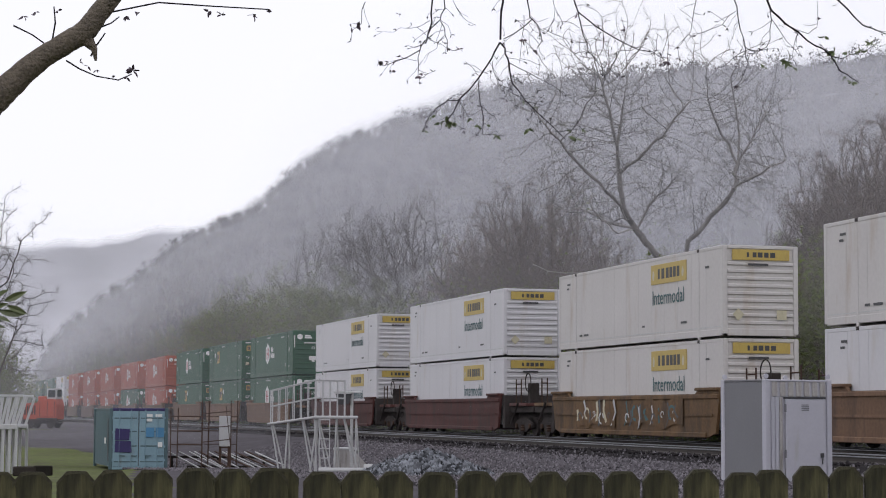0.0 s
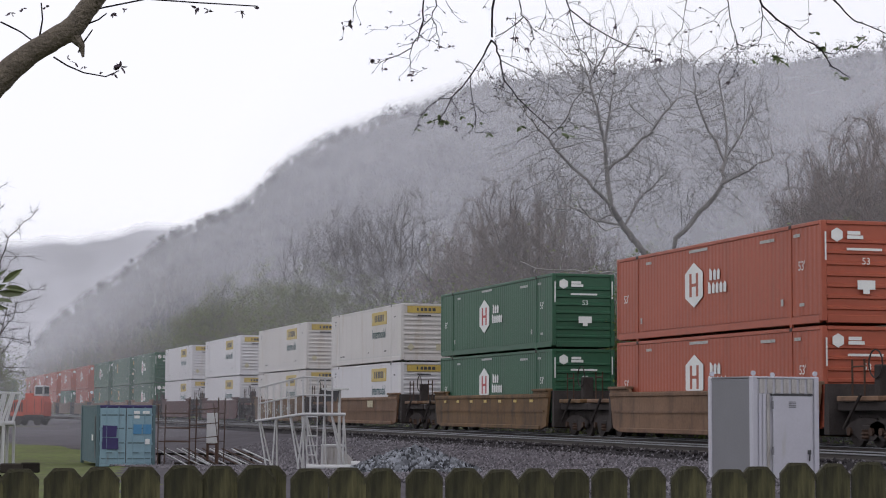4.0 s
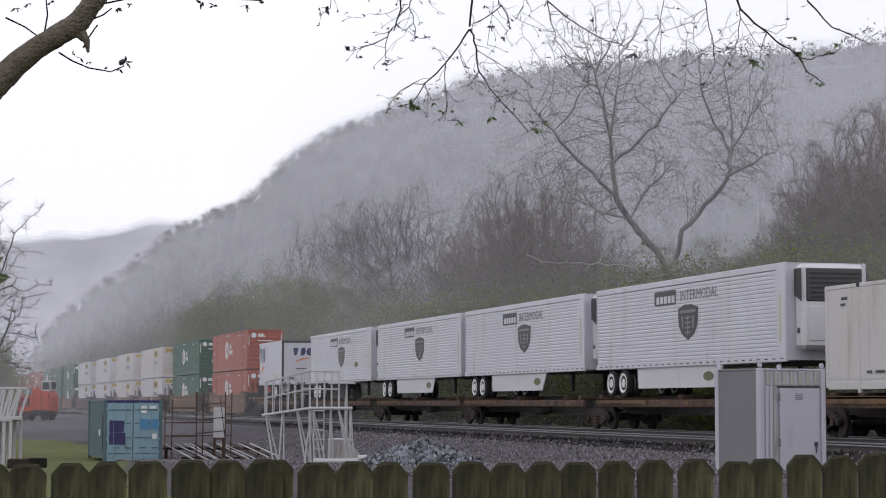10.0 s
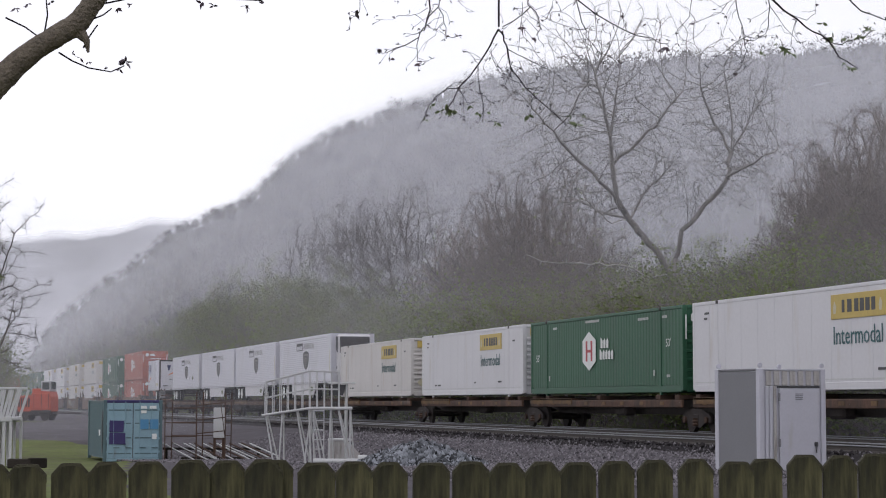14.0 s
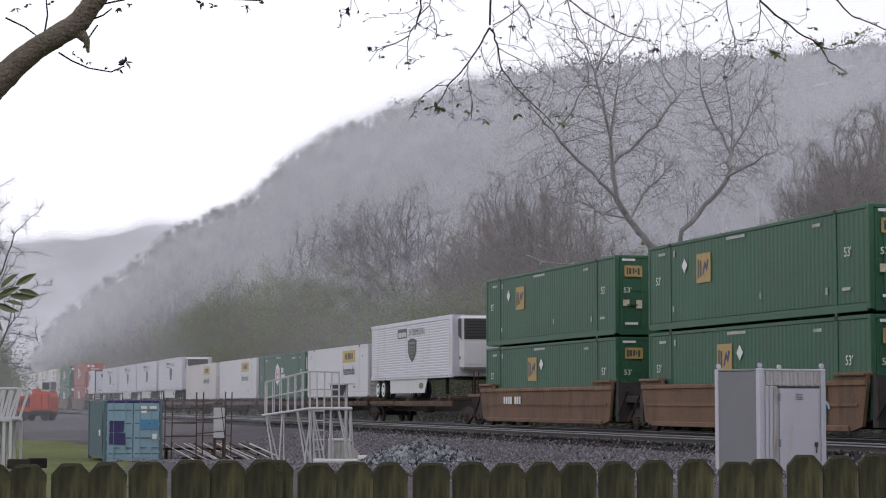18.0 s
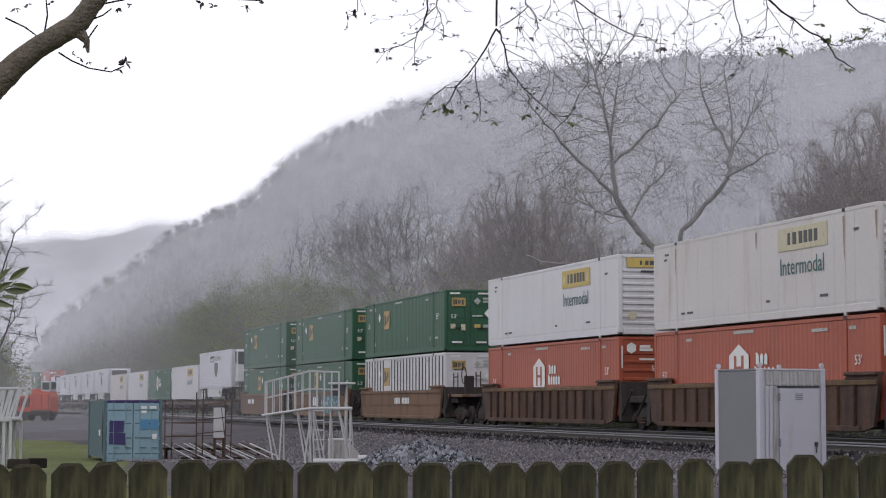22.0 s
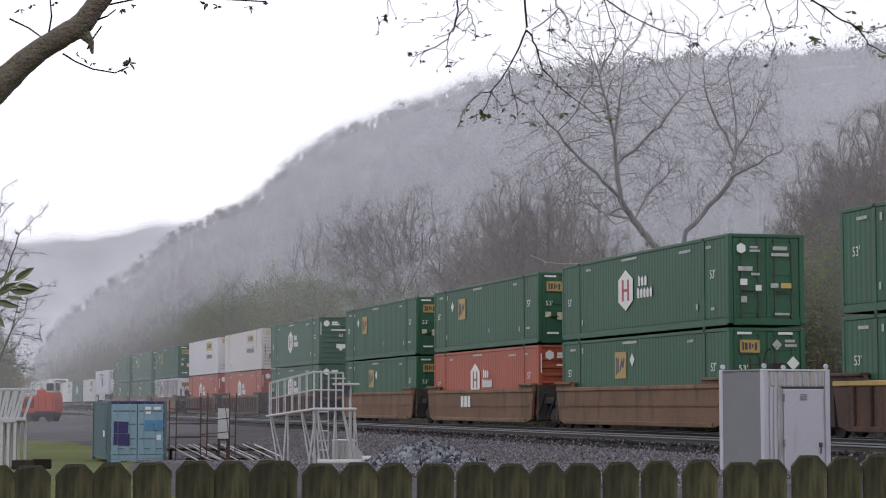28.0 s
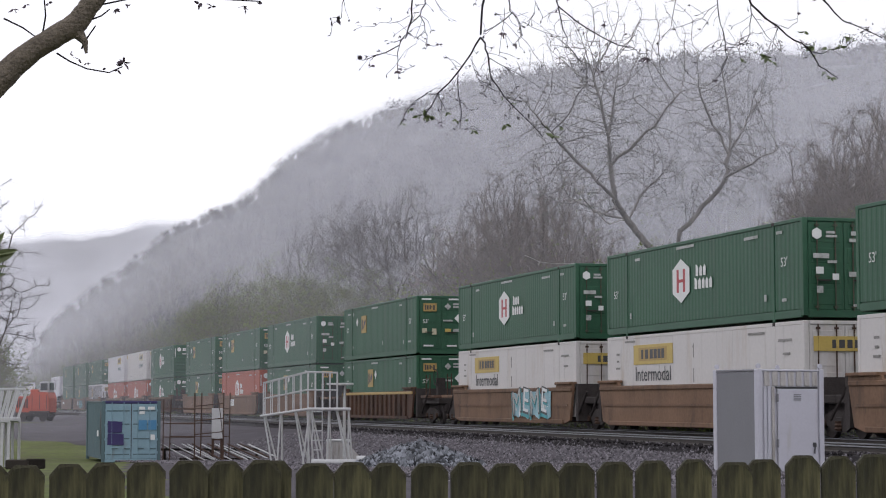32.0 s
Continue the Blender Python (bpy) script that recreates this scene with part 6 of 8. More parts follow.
TREES = [bare_tree(50 + k, h, bark, lab, leaf=lf, leaf_size=ls, wide=wd, low=lo, goals=n, tip=tip, forks=fk, leaf_mat=M_LEAF)
         for k, (h, bark, lab, lf, ls, wd, lo, n, tip, fk) in enumerate((
             (20.0, M_BARK, "tall bare dark-barked tree at the wood's edge", 0.0, 0.1, 0.17, 0.5, 800, 0.013, 1),
             (20.0, M_BARK, "tall slender bare tree with a spreading crown", 0.0, 0.1, 0.16, 0.44, 800, 0.013, 1),
             (15.0, M_BARK_WARM, "dense twiggy reddish-brown bare tree", 0.0, 0.08, 0.22, 0.2, 1300, 0.0155, 2),
             (14.0, M_BARK_WARM, "bare tree with scattered opening leaves", 0.3, 0.06, 0.24, 0.15, 1100, 0.014, 2),
             (13.0, M_BARK_WARM, "tree in fresh pale-green spring leaf", 1.0, 0.075, 0.28, 0.05, 1000, 0.010, 3),
             (15.0, M_BARK, "rounded tree with a thin veil of new leaves", 0.7, 0.07, 0.28, 0.08, 1000, 0.011, 3)))]
SHRUBS = [shrub(80, 6.0, 5.0, "brown thicket with some green leaves", 0.3, leaf_size=0.06), shrub(81, 5.0, 5.0, "shrub in fresh green leaf", 1.0, leaf_size=0.08), shrub(82, 7.0, 5.0, "tall yellow-green budding shrub", 0.8, leaf_size=0.075)]
USED = set()


def plant(kind, px, y, top, turn):
    """Sets a tree beyond the line by its bearing, its distance across and the height of its top in the plan."""
    p = behind(bearing(px), y)
    z = float(land(p.x, p.y)) - 0.05
    m = pose(p.x, p.y, z, 0, 0, turn)
    if kind not in USED:
        USED.add(kind)
        TALL[kind] = max(v.co.z for o in kind.children for v in o.data.vertices)
        ob = kind
        ob.matrix_basis = m
    else:
        ob = copy_thing(kind, m)
    k = (EYE + (713.8 - top) / 3534.5 * p.dot(AHEAD) - z) / TALL[kind]
    ob.scale = (k, k, k)
    return ob


TALL = {}
T0, T1, T2, T3, T4, T5 = TREES
for kind, px, y, top, turn in ((T0, 694, 48, 300, 20), (T1, 744, 49, 292, 80), (T1, 650, 50, 335, 200), (T0, 612, 52, 330, 130), (T1, 580, 53, 372, 10), (T0, 553, 55, 366, 300),
                               (T2, 780, 45, 392, 300), (T2, 812, 45, 368, 20), (T2, 850, 43, 340, 0), (T2, 893, 42, 300, 70), (T2, 930, 41, 270, 150), (T2, 968, 42, 262, 230), (T2, 1005, 40, 305, 40), (T2, 1048, 44, 345, 20),
                               (T2, 1410, 42, 330, 200), (T2, 1452, 42, 265, 10), (T2, 1492, 41, 205, 100), (T2, 1528, 40, 178, 190), (T2, 1562, 40, 150, 280), (T2, 1610, 39, 130, 60),
                               (T4, 385, 40, 492, 45), (T4, 415, 41, 474, 45), (T5, 440, 42, 456, 270), (T4, 470, 40, 446, 180), (T4, 505, 41, 432, 90), (T4, 540, 40, 432, 0), (T5, 575, 41, 440, 135), (T4, 610, 42, 452, 15), (T5, 645, 40, 462, 75),
                               (T4, 690, 38, 490, 200), (T4, 745, 38, 496, 20), (T2, 835, 60, 370, 120), (T2, 870, 55, 345, 220), (T2, 915, 58, 320, 320), (T2, 955, 54, 320, 60), (T2, 1000, 55, 345, 160), (T3, 1040, 52, 380, 260),
                               (T3, 1100, 56, 402, 30), (T5, 1150, 54, 405, 130), (T3, 1210, 56, 395, 230), (T5, 1260, 55, 400, 330), (T3, 1320, 55, 385, 75), (T5, 1380, 54, 372, 175), (T3, 1430, 52, 345, 275), (T2, 1490, 50, 300, 15), (T2, 1535, 50, 260, 115),
                               (T3, 1400, 40, 395, 35), (T5, 1440, 38, 380, 140), (T3, 1480, 38, 365, 250), (T5, 1520, 37, 350, 330), (T3, 1560, 37, 330, 80), (T5, 1350, 42, 402, 180), (T3, 1300, 42, 405, 280),
                               (T5, 1135, 44, 415, 10), (T3, 1175, 43, 402, 200), (T5, 1225, 44, 405, 90), (T5, 1290, 43, 398, 310), (T3, 1345, 44, 385, 150), (T2, 1472, 44, 238, 300), (T2, 1545, 43, 165, 20), (T2, 1440, 47, 300, 77), (T2, 1515, 46, 235, 140), (T2, 1555, 47, 200, 210)):
    plant(kind, px, y, top, turn)
rng3 = random.Random(9)
for k in range(26):
    px = 120 + 290 * (k / 26) + rng3.uniform(-8, 8)
    kind = rng3.choice((T3, T4, T5, T5, T2))
    plant(kind, px, rng3.uniform(38, 60), float(np.interp(px, [100, 160, 235, 300, 410], [655, 615, 570, 550, 480])) + rng3.uniform(-8, 14), rng3.uniform(0, 360))
for k in range(31):
    px = 440 + 1180 * (k + 0.5) / 31 + rng3.uniform(-12, 12)
    plant(rng3.choice(SHRUBS), px, rng3.uniform(34, 38), float(np.interp(px, [440, 800, 1100, 1400, 1568], [520, 490, 455, 430, 400])) + rng3.uniform(-22, 15), rng3.uniform(0, 360))
for px, y, top, kind in ((1240, 33.5, 425, 1), (1290, 34, 420, 1), (1340, 34, 412, 2), (1385, 35, 405, 1), (1430, 34, 400, 1), (1480, 34, 395, 2), (1530, 34, 385, 1), (1190, 34, 440, 0), (1150, 35, 445, 2)):
    plant(SHRUBS[kind], px, y, top, px * 7 % 360)

# trees on the near side, far down the yard
left_tree = bare_tree(61, 13.5, M_BARK, "bare crooked tree beside the yard", wide=0.27, low=0.35, goals=520, tip=0.012, forks=3, sway=0.03)
p = at_px(-48, 780, 118)
left_tree.matrix_basis = pose(p.x, p.y, float(land(p.x, p.y)), 0, 0, 30)
for px, dep, s, k in ((-95, 260, 2.0, 1), (-62, 275, 1.9, 1)):
    p = at_px(px, 780, dep)
    b = copy_thing(SHRUBS[k], pose(p.x, p.y, float(land(p.x, p.y)), 0, 0, dep * 3))
    b.scale = (s, s, s)
    tagged(b, "leafy green bush at the yard's edge", group="bushes by the yard")

for kind, px, dep, top, turn in ((T4, -14, 205, 560, 15), (T5, -52, 225, 540, 140), (T4, 2, 250, 610, 260)):
    p = at_px(px, 780, dep)
    z = float(land(p.x, p.y)) - 0.05
    b = copy_thing(kind, pose(p.x, p.y, z, 0, 0, turn))
    k = (EYE + (713.8 - top) / 3534.5 * dep - z) / TALL[kind]
    b.scale = (k, k, k)
    tagged(b, "low tree in fresh leaf at the yard's edge", group="bushes by the yard")

# ---- yard: fence, cabinet, box, racks, platforms ----
M_FENCE = mat("mossy_weathered_board", (0.061, 0.056, 0.026), 0.9, vary=0.9, scale=6, fine=60, bump=0.8, dirt=(0.018, 0.018, 0.009), dirt_amount=0.55, streak=3, rand=0.35, grain=(1, 1, 0.12))
# cabinet grey: the shade of the turned-away sides is put into this colour
M_SHADEGREY = mat("shaded_cabinet_grey", (0.17, 0.17, 0.185), 0.55, vary=0.06, scale=2, fine=20, bump=0.03, dirt=(0.17, 0.17, 0.18), dirt_amount=0.2, streak=4)
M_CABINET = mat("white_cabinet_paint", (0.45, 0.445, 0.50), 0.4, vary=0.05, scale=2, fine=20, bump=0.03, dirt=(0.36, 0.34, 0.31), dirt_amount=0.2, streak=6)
M_SHEET = mat("streaked_metal_sheet", (0.42, 0.40, 0.39), 0.5, 0.2, vary=0.15, scale=4, fine=20, bump=0.03, dirt=(0.2, 0.18, 0.16), dirt_amount=0.4, streak=8)
M_BLUE = mat("faded_blue_paint", (0.20, 0.31, 0.37), 0.6, vary=0.12, scale=1.5, fine=14, bump=0.05, dirt=(0.17, 0.19, 0.19), dirt_amount=0.2, streak=4)
M_BLUESIDE = mat("grey_teal_paint", (0.075, 0.125, 0.14), 0.65, vary=0.12, scale=1.5, fine=14, bump=0.05, dirt=(0.10, 0.11, 0.11), dirt_amount=0.25, streak=4)
M_PURPLE = mat("dark_purple_patch", (0.028, 0.02, 0.10), 0.6, vary=0.15, bump=0.0)
M_SKYBLUE = mat("mid_blue_patch", (0.06, 0.20, 0.36), 0.6, vary=0.15, bump=0.0)
M_MACHINE = mat("orange_machine_paint", (0.40, 0.062, 0.032), 0.5, vary=0.12, scale=1, fine=9, bump=0.05, dirt=(0.3, 0.06, 0.03), dirt_amount=0.2)
M_GLASS = mat("dark_cab_glass", (0.02, 0.025, 0.03), 0.15, vary=0.1, bump=0.0)

# the board fence: dog-eared boards on two rails with posts behind
FENCE = thing("board_fence", "weathered mossy dog-eared timber fence", "fence")


def fence_depth(px):
    return 7.12 + 0.68 * px / 1568


BOARD_ME, CAP_ME = [], []
M_ENDGRAIN = mat("dark_wet_end_grain", (0.045, 0.041, 0.024), 0.9, vary=0.5, scale=9, fine=80, bump=0.6)
for k in range(4):
    rr = random.Random(k)
    w, h, c, th = 0.1375, 1.83, 0.027 + 0.003 * k, 0.016
    o = [(-w / 2, 0), (w / 2, 0), (w / 2, h - c * 1.15), (w / 2 - c, h - 0.002), (w / 2 - c - 0.008, h), (-w / 2 + c + 0.008, h), (-w / 2 + c, h - 0.002), (-w / 2, h - c * 1.15)]
    top = [(-w / 2 - 0.001, h - c * 1.15 - 0.02), (-w / 2 + 0.006, h - c * 1.15 - 0.008), (-w / 2 + c + 0.004, h - 0.011 - 0.002 * (k % 2)), (0.01 * (k - 1), h - 0.007), (w / 2 - c - 0.004, h - 0.012), (w / 2 - 0.006, h - c * 1.15 - 0.008), (w / 2 + 0.001, h - c * 1.15 - 0.03)]
    CAP_ME.append(Mesh().prism(top + [(w / 2 + 0.001, h - c * 1.15), (w / 2 - c, h), (w / 2 - c - 0.008, h + 0.002), (-w / 2 + c + 0.008, h + 0.002), (-w / 2 + c, h), (-w / 2 - 0.001, h - c * 1.15)], -th / 2 - 0.002, th / 2 + 0.001).data("end_grain", M_ENDGRAIN))
    BOARD_ME.append(Mesh().prism(o, -th / 2, th / 2).data("board", M_FENCE))
fx = [(-52, 822), (20, 822), (93.5, 820), (166, 818), (238, 817), (308, 814), (372, 815), (434, 813), (455, 814), (521, 819), (591, 817), (658, 818), (725, 819), (794, 817), (861, 819), (928, 817), (995, 818),
      (1060, 816), (1128, 814), (1195, 812), (1261, 817), (1322, 812), (1385, 805), (1450, 806), (1515, 803), (1580, 801), (1645, 800)]
fa, fb = at_px(-60, 700, fence_depth(-60)), at_px(1640, 700, fence_depth(1640))
fdir = math.degrees(math.atan2(fb.y - fa.y, fb.x - fa.x))
for k, (px, top) in enumerate(fx):
    d = fence_depth(px + 33) + (0.018 if k in (6, 8) else 0.0) + random.uniform(-0.003, 0.003)
    p = at_px(px + 33, top, d)
    bd = part("board", BOARD_ME[k % 4], M_FENCE, FENCE, at=pose(p.x, p.y, p.z - 1.83, 0, random.uniform(-0.5, 0.5), fdir))
    part("end_grain", CAP_ME[k % 4], M_ENDGRAIN, bd, "dark wet end grain" if k == 0 else "")
for z in (0.32, -0.75):
    a, b = at_px(-80, 700, fence_depth(-80) + 0.03), at_px(1680, 700, fence_depth(1680) + 0.03)
    L = (b - a).length
    part("fence_rail", Mesh().box(0, L, 0, 0.04, z - 0.09, z, 0.004), M_FENCE, FENCE, at=pose(a.x, a.y, 0, 0, 0, fdir))
for px in (-40, 470, 980, 1560):
    p = at_px(px, 700, fence_depth(px) + 0.08)
    part("fence_post", Mesh().box(-0.045, 0.045, 0, 0.09, -1.45, 0.42, 0.006), M_FENCE, FENCE, at=pose(p.x, p.y, 0, 0, 0, fdir))


def stand(ob, p, turn):
    """Sets a thing with its base at p, its x axis turned by degrees from the camera's right."""
    ob.matrix_basis = pose(p.x, p.y, p.z, 0, 0, math.degrees(math.atan2(RIGHT.y, RIGHT.x)) + turn)
    return ob


# the equipment cabinet: near corner at the origin, front along +x, side along +y
CD = 39.6
cab = thing("equipment_cabinet", "white steel trackside equipment cabinet, sides greyed for shade, shut door", "cabinet")
cw, cd, ch = 1.60, 1.50, 2.26
corner = at_px(1343, 700, CD)
corner.z = float(land(corner.x, corner.y)) - 0.02
top_z = EYE + (713.8 - 652) / 3534.5 * CD
ch = top_z - corner.z
stand(cab, corner, 27)
part("body", Mesh().box(0.02, cw - 0.02, 0.02, cd - 0.02, 0.04, ch - 0.05), M_CABINET, cab)
# side and back sheets and the left rim carry their shade as grey
part("side_panel", Mesh().box(0.0, 0.03, 0.09, cd - 0.09, 0.05, ch - 0.06, 0.008), M_SHADEGREY, cab, "flat side sheet, its shade put into the grey")
part("side_panel", Mesh().box(cw - 0.03, cw, 0.09, cd - 0.09, 0.05, ch - 0.06, 0.008), M_SHADEGREY, cab)
part("back_panel", Mesh().box(0.09, cw - 0.09, cd - 0.02, cd + 0.006, 0.05, ch - 0.06, 0.008), M_SHADEGREY, cab)
for x, y in ((-0.02, -0.02), (cw - 0.10, -0.02), (-0.02, cd - 0.10), (cw - 0.10, cd - 0.10)):
    po = part("corner_post", Mesh().box(x, x + 0.12, y, y + 0.12, 0.0, ch, 0.012), M_CABINET, cab)
    lug = Mesh().lathe((x + 0.06, y + 0.035, ch + 0.06), (0, 1, 0), [(0, 0.02), (0, 0.05), (0.04, 0.05), (0.04, 0.02)], 14)
    part("lifting_lug", lug, M_CABINET, po)
part("roof", Mesh().box(0.09, cw - 0.09, 0.09, cd - 0.09, ch - 0.06, ch - 0.01, 0.01), M_CABINET, cab)
part("roof_rim", Mesh().box(0.1, cw - 0.1, -0.012, 0.1, ch - 0.045, ch - 0.005, 0.008), M_CABINET, cab)
part("roof_rim", Mesh().box(-0.012, 0.1, 0.1, cd - 0.1, ch - 0.045, ch - 0.005, 0.008), M_SHADEGREY, cab)
for k in range(7):
    x = 0.16 + k * (cw - 0.42) / 6
    part("header_rib", Mesh().box(x, x + 0.13, -0.012, 0.02, ch - 0.34, ch - 0.05, 0.01), M_SHEET, cab)
for k in range(3):
    part("front_rib", Mesh().box(0.14 + k * 0.10, 0.21 + k * 0.10, -0.012, 0.02, 0.05, ch - 0.35, 0.01), M_SHEET if k == 2 else M_CABINET, cab)
dx0, dx1 = 0.47, 1.44
door = part("door", Mesh().box(dx0, dx1, -0.035, 0.0, 0.08, ch - 0.40, 0.01), M_CABINET, cab, "white steel door")
part("door_frame", Mesh().box(dx0 - 0.03, dx1 + 0.02, -0.02, 0.01, ch - 0.385, ch - 0.35), M_INK, cab, "dark gap over the door")
for k in range(4):
    part("vent_slot", Mesh().box(dx0 + 0.38, dx0 + 0.56, -0.045, -0.035, ch - 0.62 + k * 0.035, ch - 0.605 + k * 0.035), M_SHADEGREY, door)
for z in (0.55, ch - 0.65):
    part("hinge", Mesh().tube((dx0 - 0.015, -0.04, z), (dx0 - 0.015, -0.04, z + 0.16), 0.022, n=8), M_SHADEGREY, door)
part("handle", Mesh().box(dx1 - 0.14, dx1 - 0.05, -0.06, -0.035, 0.55, 0.64, 0.01), M_INK, door)
part("lever", Mesh().tube((dx1 - 0.09, -0.06, 0.6), (dx1 - 0.11, -0.07, 0.42), 0.014, n=6), M_INK, door)

# the blue shipping box by the track
BD = 83.0
blue = thing("storage_container", "faded blue steel storage container, doors shut, purple patch", "shipping container")
p = at_px(185, 815, BD)
p.z = float(land(p.x, p.y))
bh = EYE + (713.8 - 708.5) / 3534.5 * BD - p.z
stand(blue, p, 16)
bw, bl = 2.44, 6.06
part("body", Mesh().box(0.06, bw - 0.06, 0.1, bl, 0.12, bh - 0.06), M_BLUESIDE, blue)
side = []
for x, inward in ((0.03, 1), (bw - 0.03, -1)):
    m = Mesh()
    line = []
    for k in range(20):
        a = 0.2 + k * (bl - 0.4) / 20
        line += [(a, x), (a + 0.1, x), (a + 0.14, x + 0.03 * inward), (a + 0.24, x + 0.03 * inward)]
    kk = len(line)
    m.add([(xx, yy, z) for z in (0.15, bh - 0.1) for yy, xx in line], [(j, j + 1, kk + j + 1, kk + j) for j in range(kk - 1)])
    side.append(part("side_wall", m, M_BLUESIDE, blue, "grey-teal corrugated side"))
part("side_label", Mesh().box(0.0, 0.01, 1.2, 1.75, 1.05, 1.3), M_DECAL, blue)
part("side_slot", Mesh().box(0.0, 0.012, 0.45, 0.62, 0.35, 2.1), M_INK, blue)
for x in (0.0, bw - 0.14):
    for y in (0.0, bl - 0.14):
        part("corner_post", Mesh().box(x, x + 0.14, y, y + 0.14, 0, bh, 0.015), M_BLUESIDE, blue)
part("roof", Mesh().box(0.03, bw - 0.03, 0.05, bl - 0.05, bh - 0.06, bh - 0.015), M_BLUESIDE, blue)
part("header", Mesh().box(0.14, bw - 0.14, -0.01, 0.1, bh - 0.11, bh, 0.012), M_PURPLE, blue, "dark top beam")
part("sill", Mesh().box(0.14, bw - 0.14, -0.01, 0.1, 0.0, 0.13, 0.012), M_BLUE, blue)
for k, x0 in enumerate((0.15, bw / 2 + 0.015)):
    w = bw / 2 - 0.165
    d = part("door", Mesh().box(x0, x0 + w, -0.01, 0.06, 0.14, bh - 0.12, 0.01), M_BLUE, blue)
    for z in (0.3, 0.95, 1.55, 2.1):
        part("door_rib", Mesh().box(x0 + 0.06, x0 + w - 0.06, -0.022, -0.008, z, z + 0.05, 0.008), M_BLUESIDE, d)
    for f in (0.25, 0.72):
        part("lock_rod", Mesh().tube((x0 + w * f, -0.035, 0.1), (x0 + w * f, -0.035, bh - 0.06), 0.018, n=6), M_BLUE, d)
        part("rod_handle", Mesh().box(x0 + w * f, x0 + w * f + 0.25, -0.06, -0.035, 0.55, 0.585), M_BLUESIDE, d)
    for z in (0.35, 0.9, 1.5, 2.1):
        part("hinge", Mesh().box(x0 - 0.03 if k == 0 else x0 + w - 0.03, x0 + 0.05 if k == 0 else x0 + w + 0.04, -0.03, 0.0, z, z + 0.09), M_BLUE, d)
part("paint_patch", Mesh().prism([(0.24, 1.22), (0.82, 1.22), (0.85, 1.68), (0.25, 1.7)], -0.05, -0.044), M_PURPLE, blue, "purple square of paint")
part("paint_patch", Mesh().prism([(0.23, 0.72), (0.94, 0.70), (0.9, 1.17), (0.25, 1.2)], -0.05, -0.044), M_PURPLE, blue, "purple square of paint")
for x in (1.52, 1.92):
    part("paint_patch", Mesh().box(x, x + 0.34, -0.05, -0.044, 1.34, 1.74), M_SKYBLUE, blue, "blue square of paint")
part("paper_label", Mesh().box(2.02, 2.2, -0.052, -0.046, 0.92, 1.14), M_DECAL, blue, "white paper label")
for x, z, w, h in ((1.66, 2.24, 0.24, 0.12), (2.04, 2.24, 0.28, 0.12), (1.66, 2.05, 0.22, 0.12)):
    part("stencil", Mesh().box(x - w / 2, x + w / 2, -0.05, -0.045, z - h / 2, z + h / 2), M_DECAL, blue)
part("gap", Mesh().box(bw / 2 - 0.014, bw / 2 + 0.014, -0.012, 0.05, 0.14, bh - 0.12), M_INK, blue)


def frame_rack(label, places, r, material, name="rack", cat="rack"):
    """An open steel frame of straight bars; each bar is a part."""
    t = thing(name, label, cat)
    for nm, a, b, rr in places:
        part(nm, Mesh().tube(a, b, rr * r, n=6), material, t)
    return t


# rusty pipe racks and a stack of pipes beyond the box
RD = 82.0
rack = []
for x in (0.06, 1.36, 2.55):
    for y in (0.0, 1.3):
        rack.append(("upright", (x, y, 0), (x + 0.03 * y, y, 2.55 + 0.3 * (x > 1)), 1.25 if x == 1.36 else 1.0))
for z in (1.05, 1.6, 2.2):
    for x0, x1 in ((0.06, 1.36), (1.36, 2.55)):
        rack.append(("cross_bar", (x0, 0, z + (0.1 if x0 > 1 else 0)), (x1, 0, z + (0.22 if x0 > 1 else -0.02)), 0.8))
        rack.append(("cross_bar", (x0, 1.3, z), (x1, 1.3, z), 0.7))
rack.append(("brace", (2.55, 0, 0.9), (2.3, 0.2, 2.6), 0.7))
rk = frame_rack("rusty open steel pipe rack", rack, 0.025, M_RUSTY)
p = at_px(291, 810, RD)
p.z = float(land(p.x, p.y)) - 0.02
stand(rk, p, -4)
# thin pipes and rods laid out side by side on two bearers, running towards the lower right
ALONG = -62
run_dir = RIGHT * math.cos(radians(ALONG)) + AHEAD * math.sin(radians(ALONG))
PIPES = [Mesh().tube((0, 0, 0), (4.0, 0, 0), r, n=8).data("pipe", m) for r, m in ((0.032, M_STEEL), (0.026, M_STEEL), (0.034, M_RUSTY))]
base = at_px(292, 789, 85.5)
for k in range(16):
    q = base + RIGHT * (0.235 * k + random.uniform(-0.03, 0.03)) + run_dir * random.uniform(-0.3, 0.5)
    q.z = float(land(base.x, base.y)) + 0.74 + 0.01 * (k % 3)
    pp = thing("pipe", "thin grey steel pipe laid out beside others" if k % 3 != 2 else "thin rust-brown steel pipe laid out beside others", "pipe", "laid-out pipes")
    stand(pp, q, ALONG + random.uniform(-2, 2))
    pp.matrix_basis = pp.matrix_basis @ pose(0, 0, 0, 0, 9.0, 0)
    part("pipe", PIPES[k % 3], M_STEEL if k % 3 != 2 else M_RUSTY, pp)
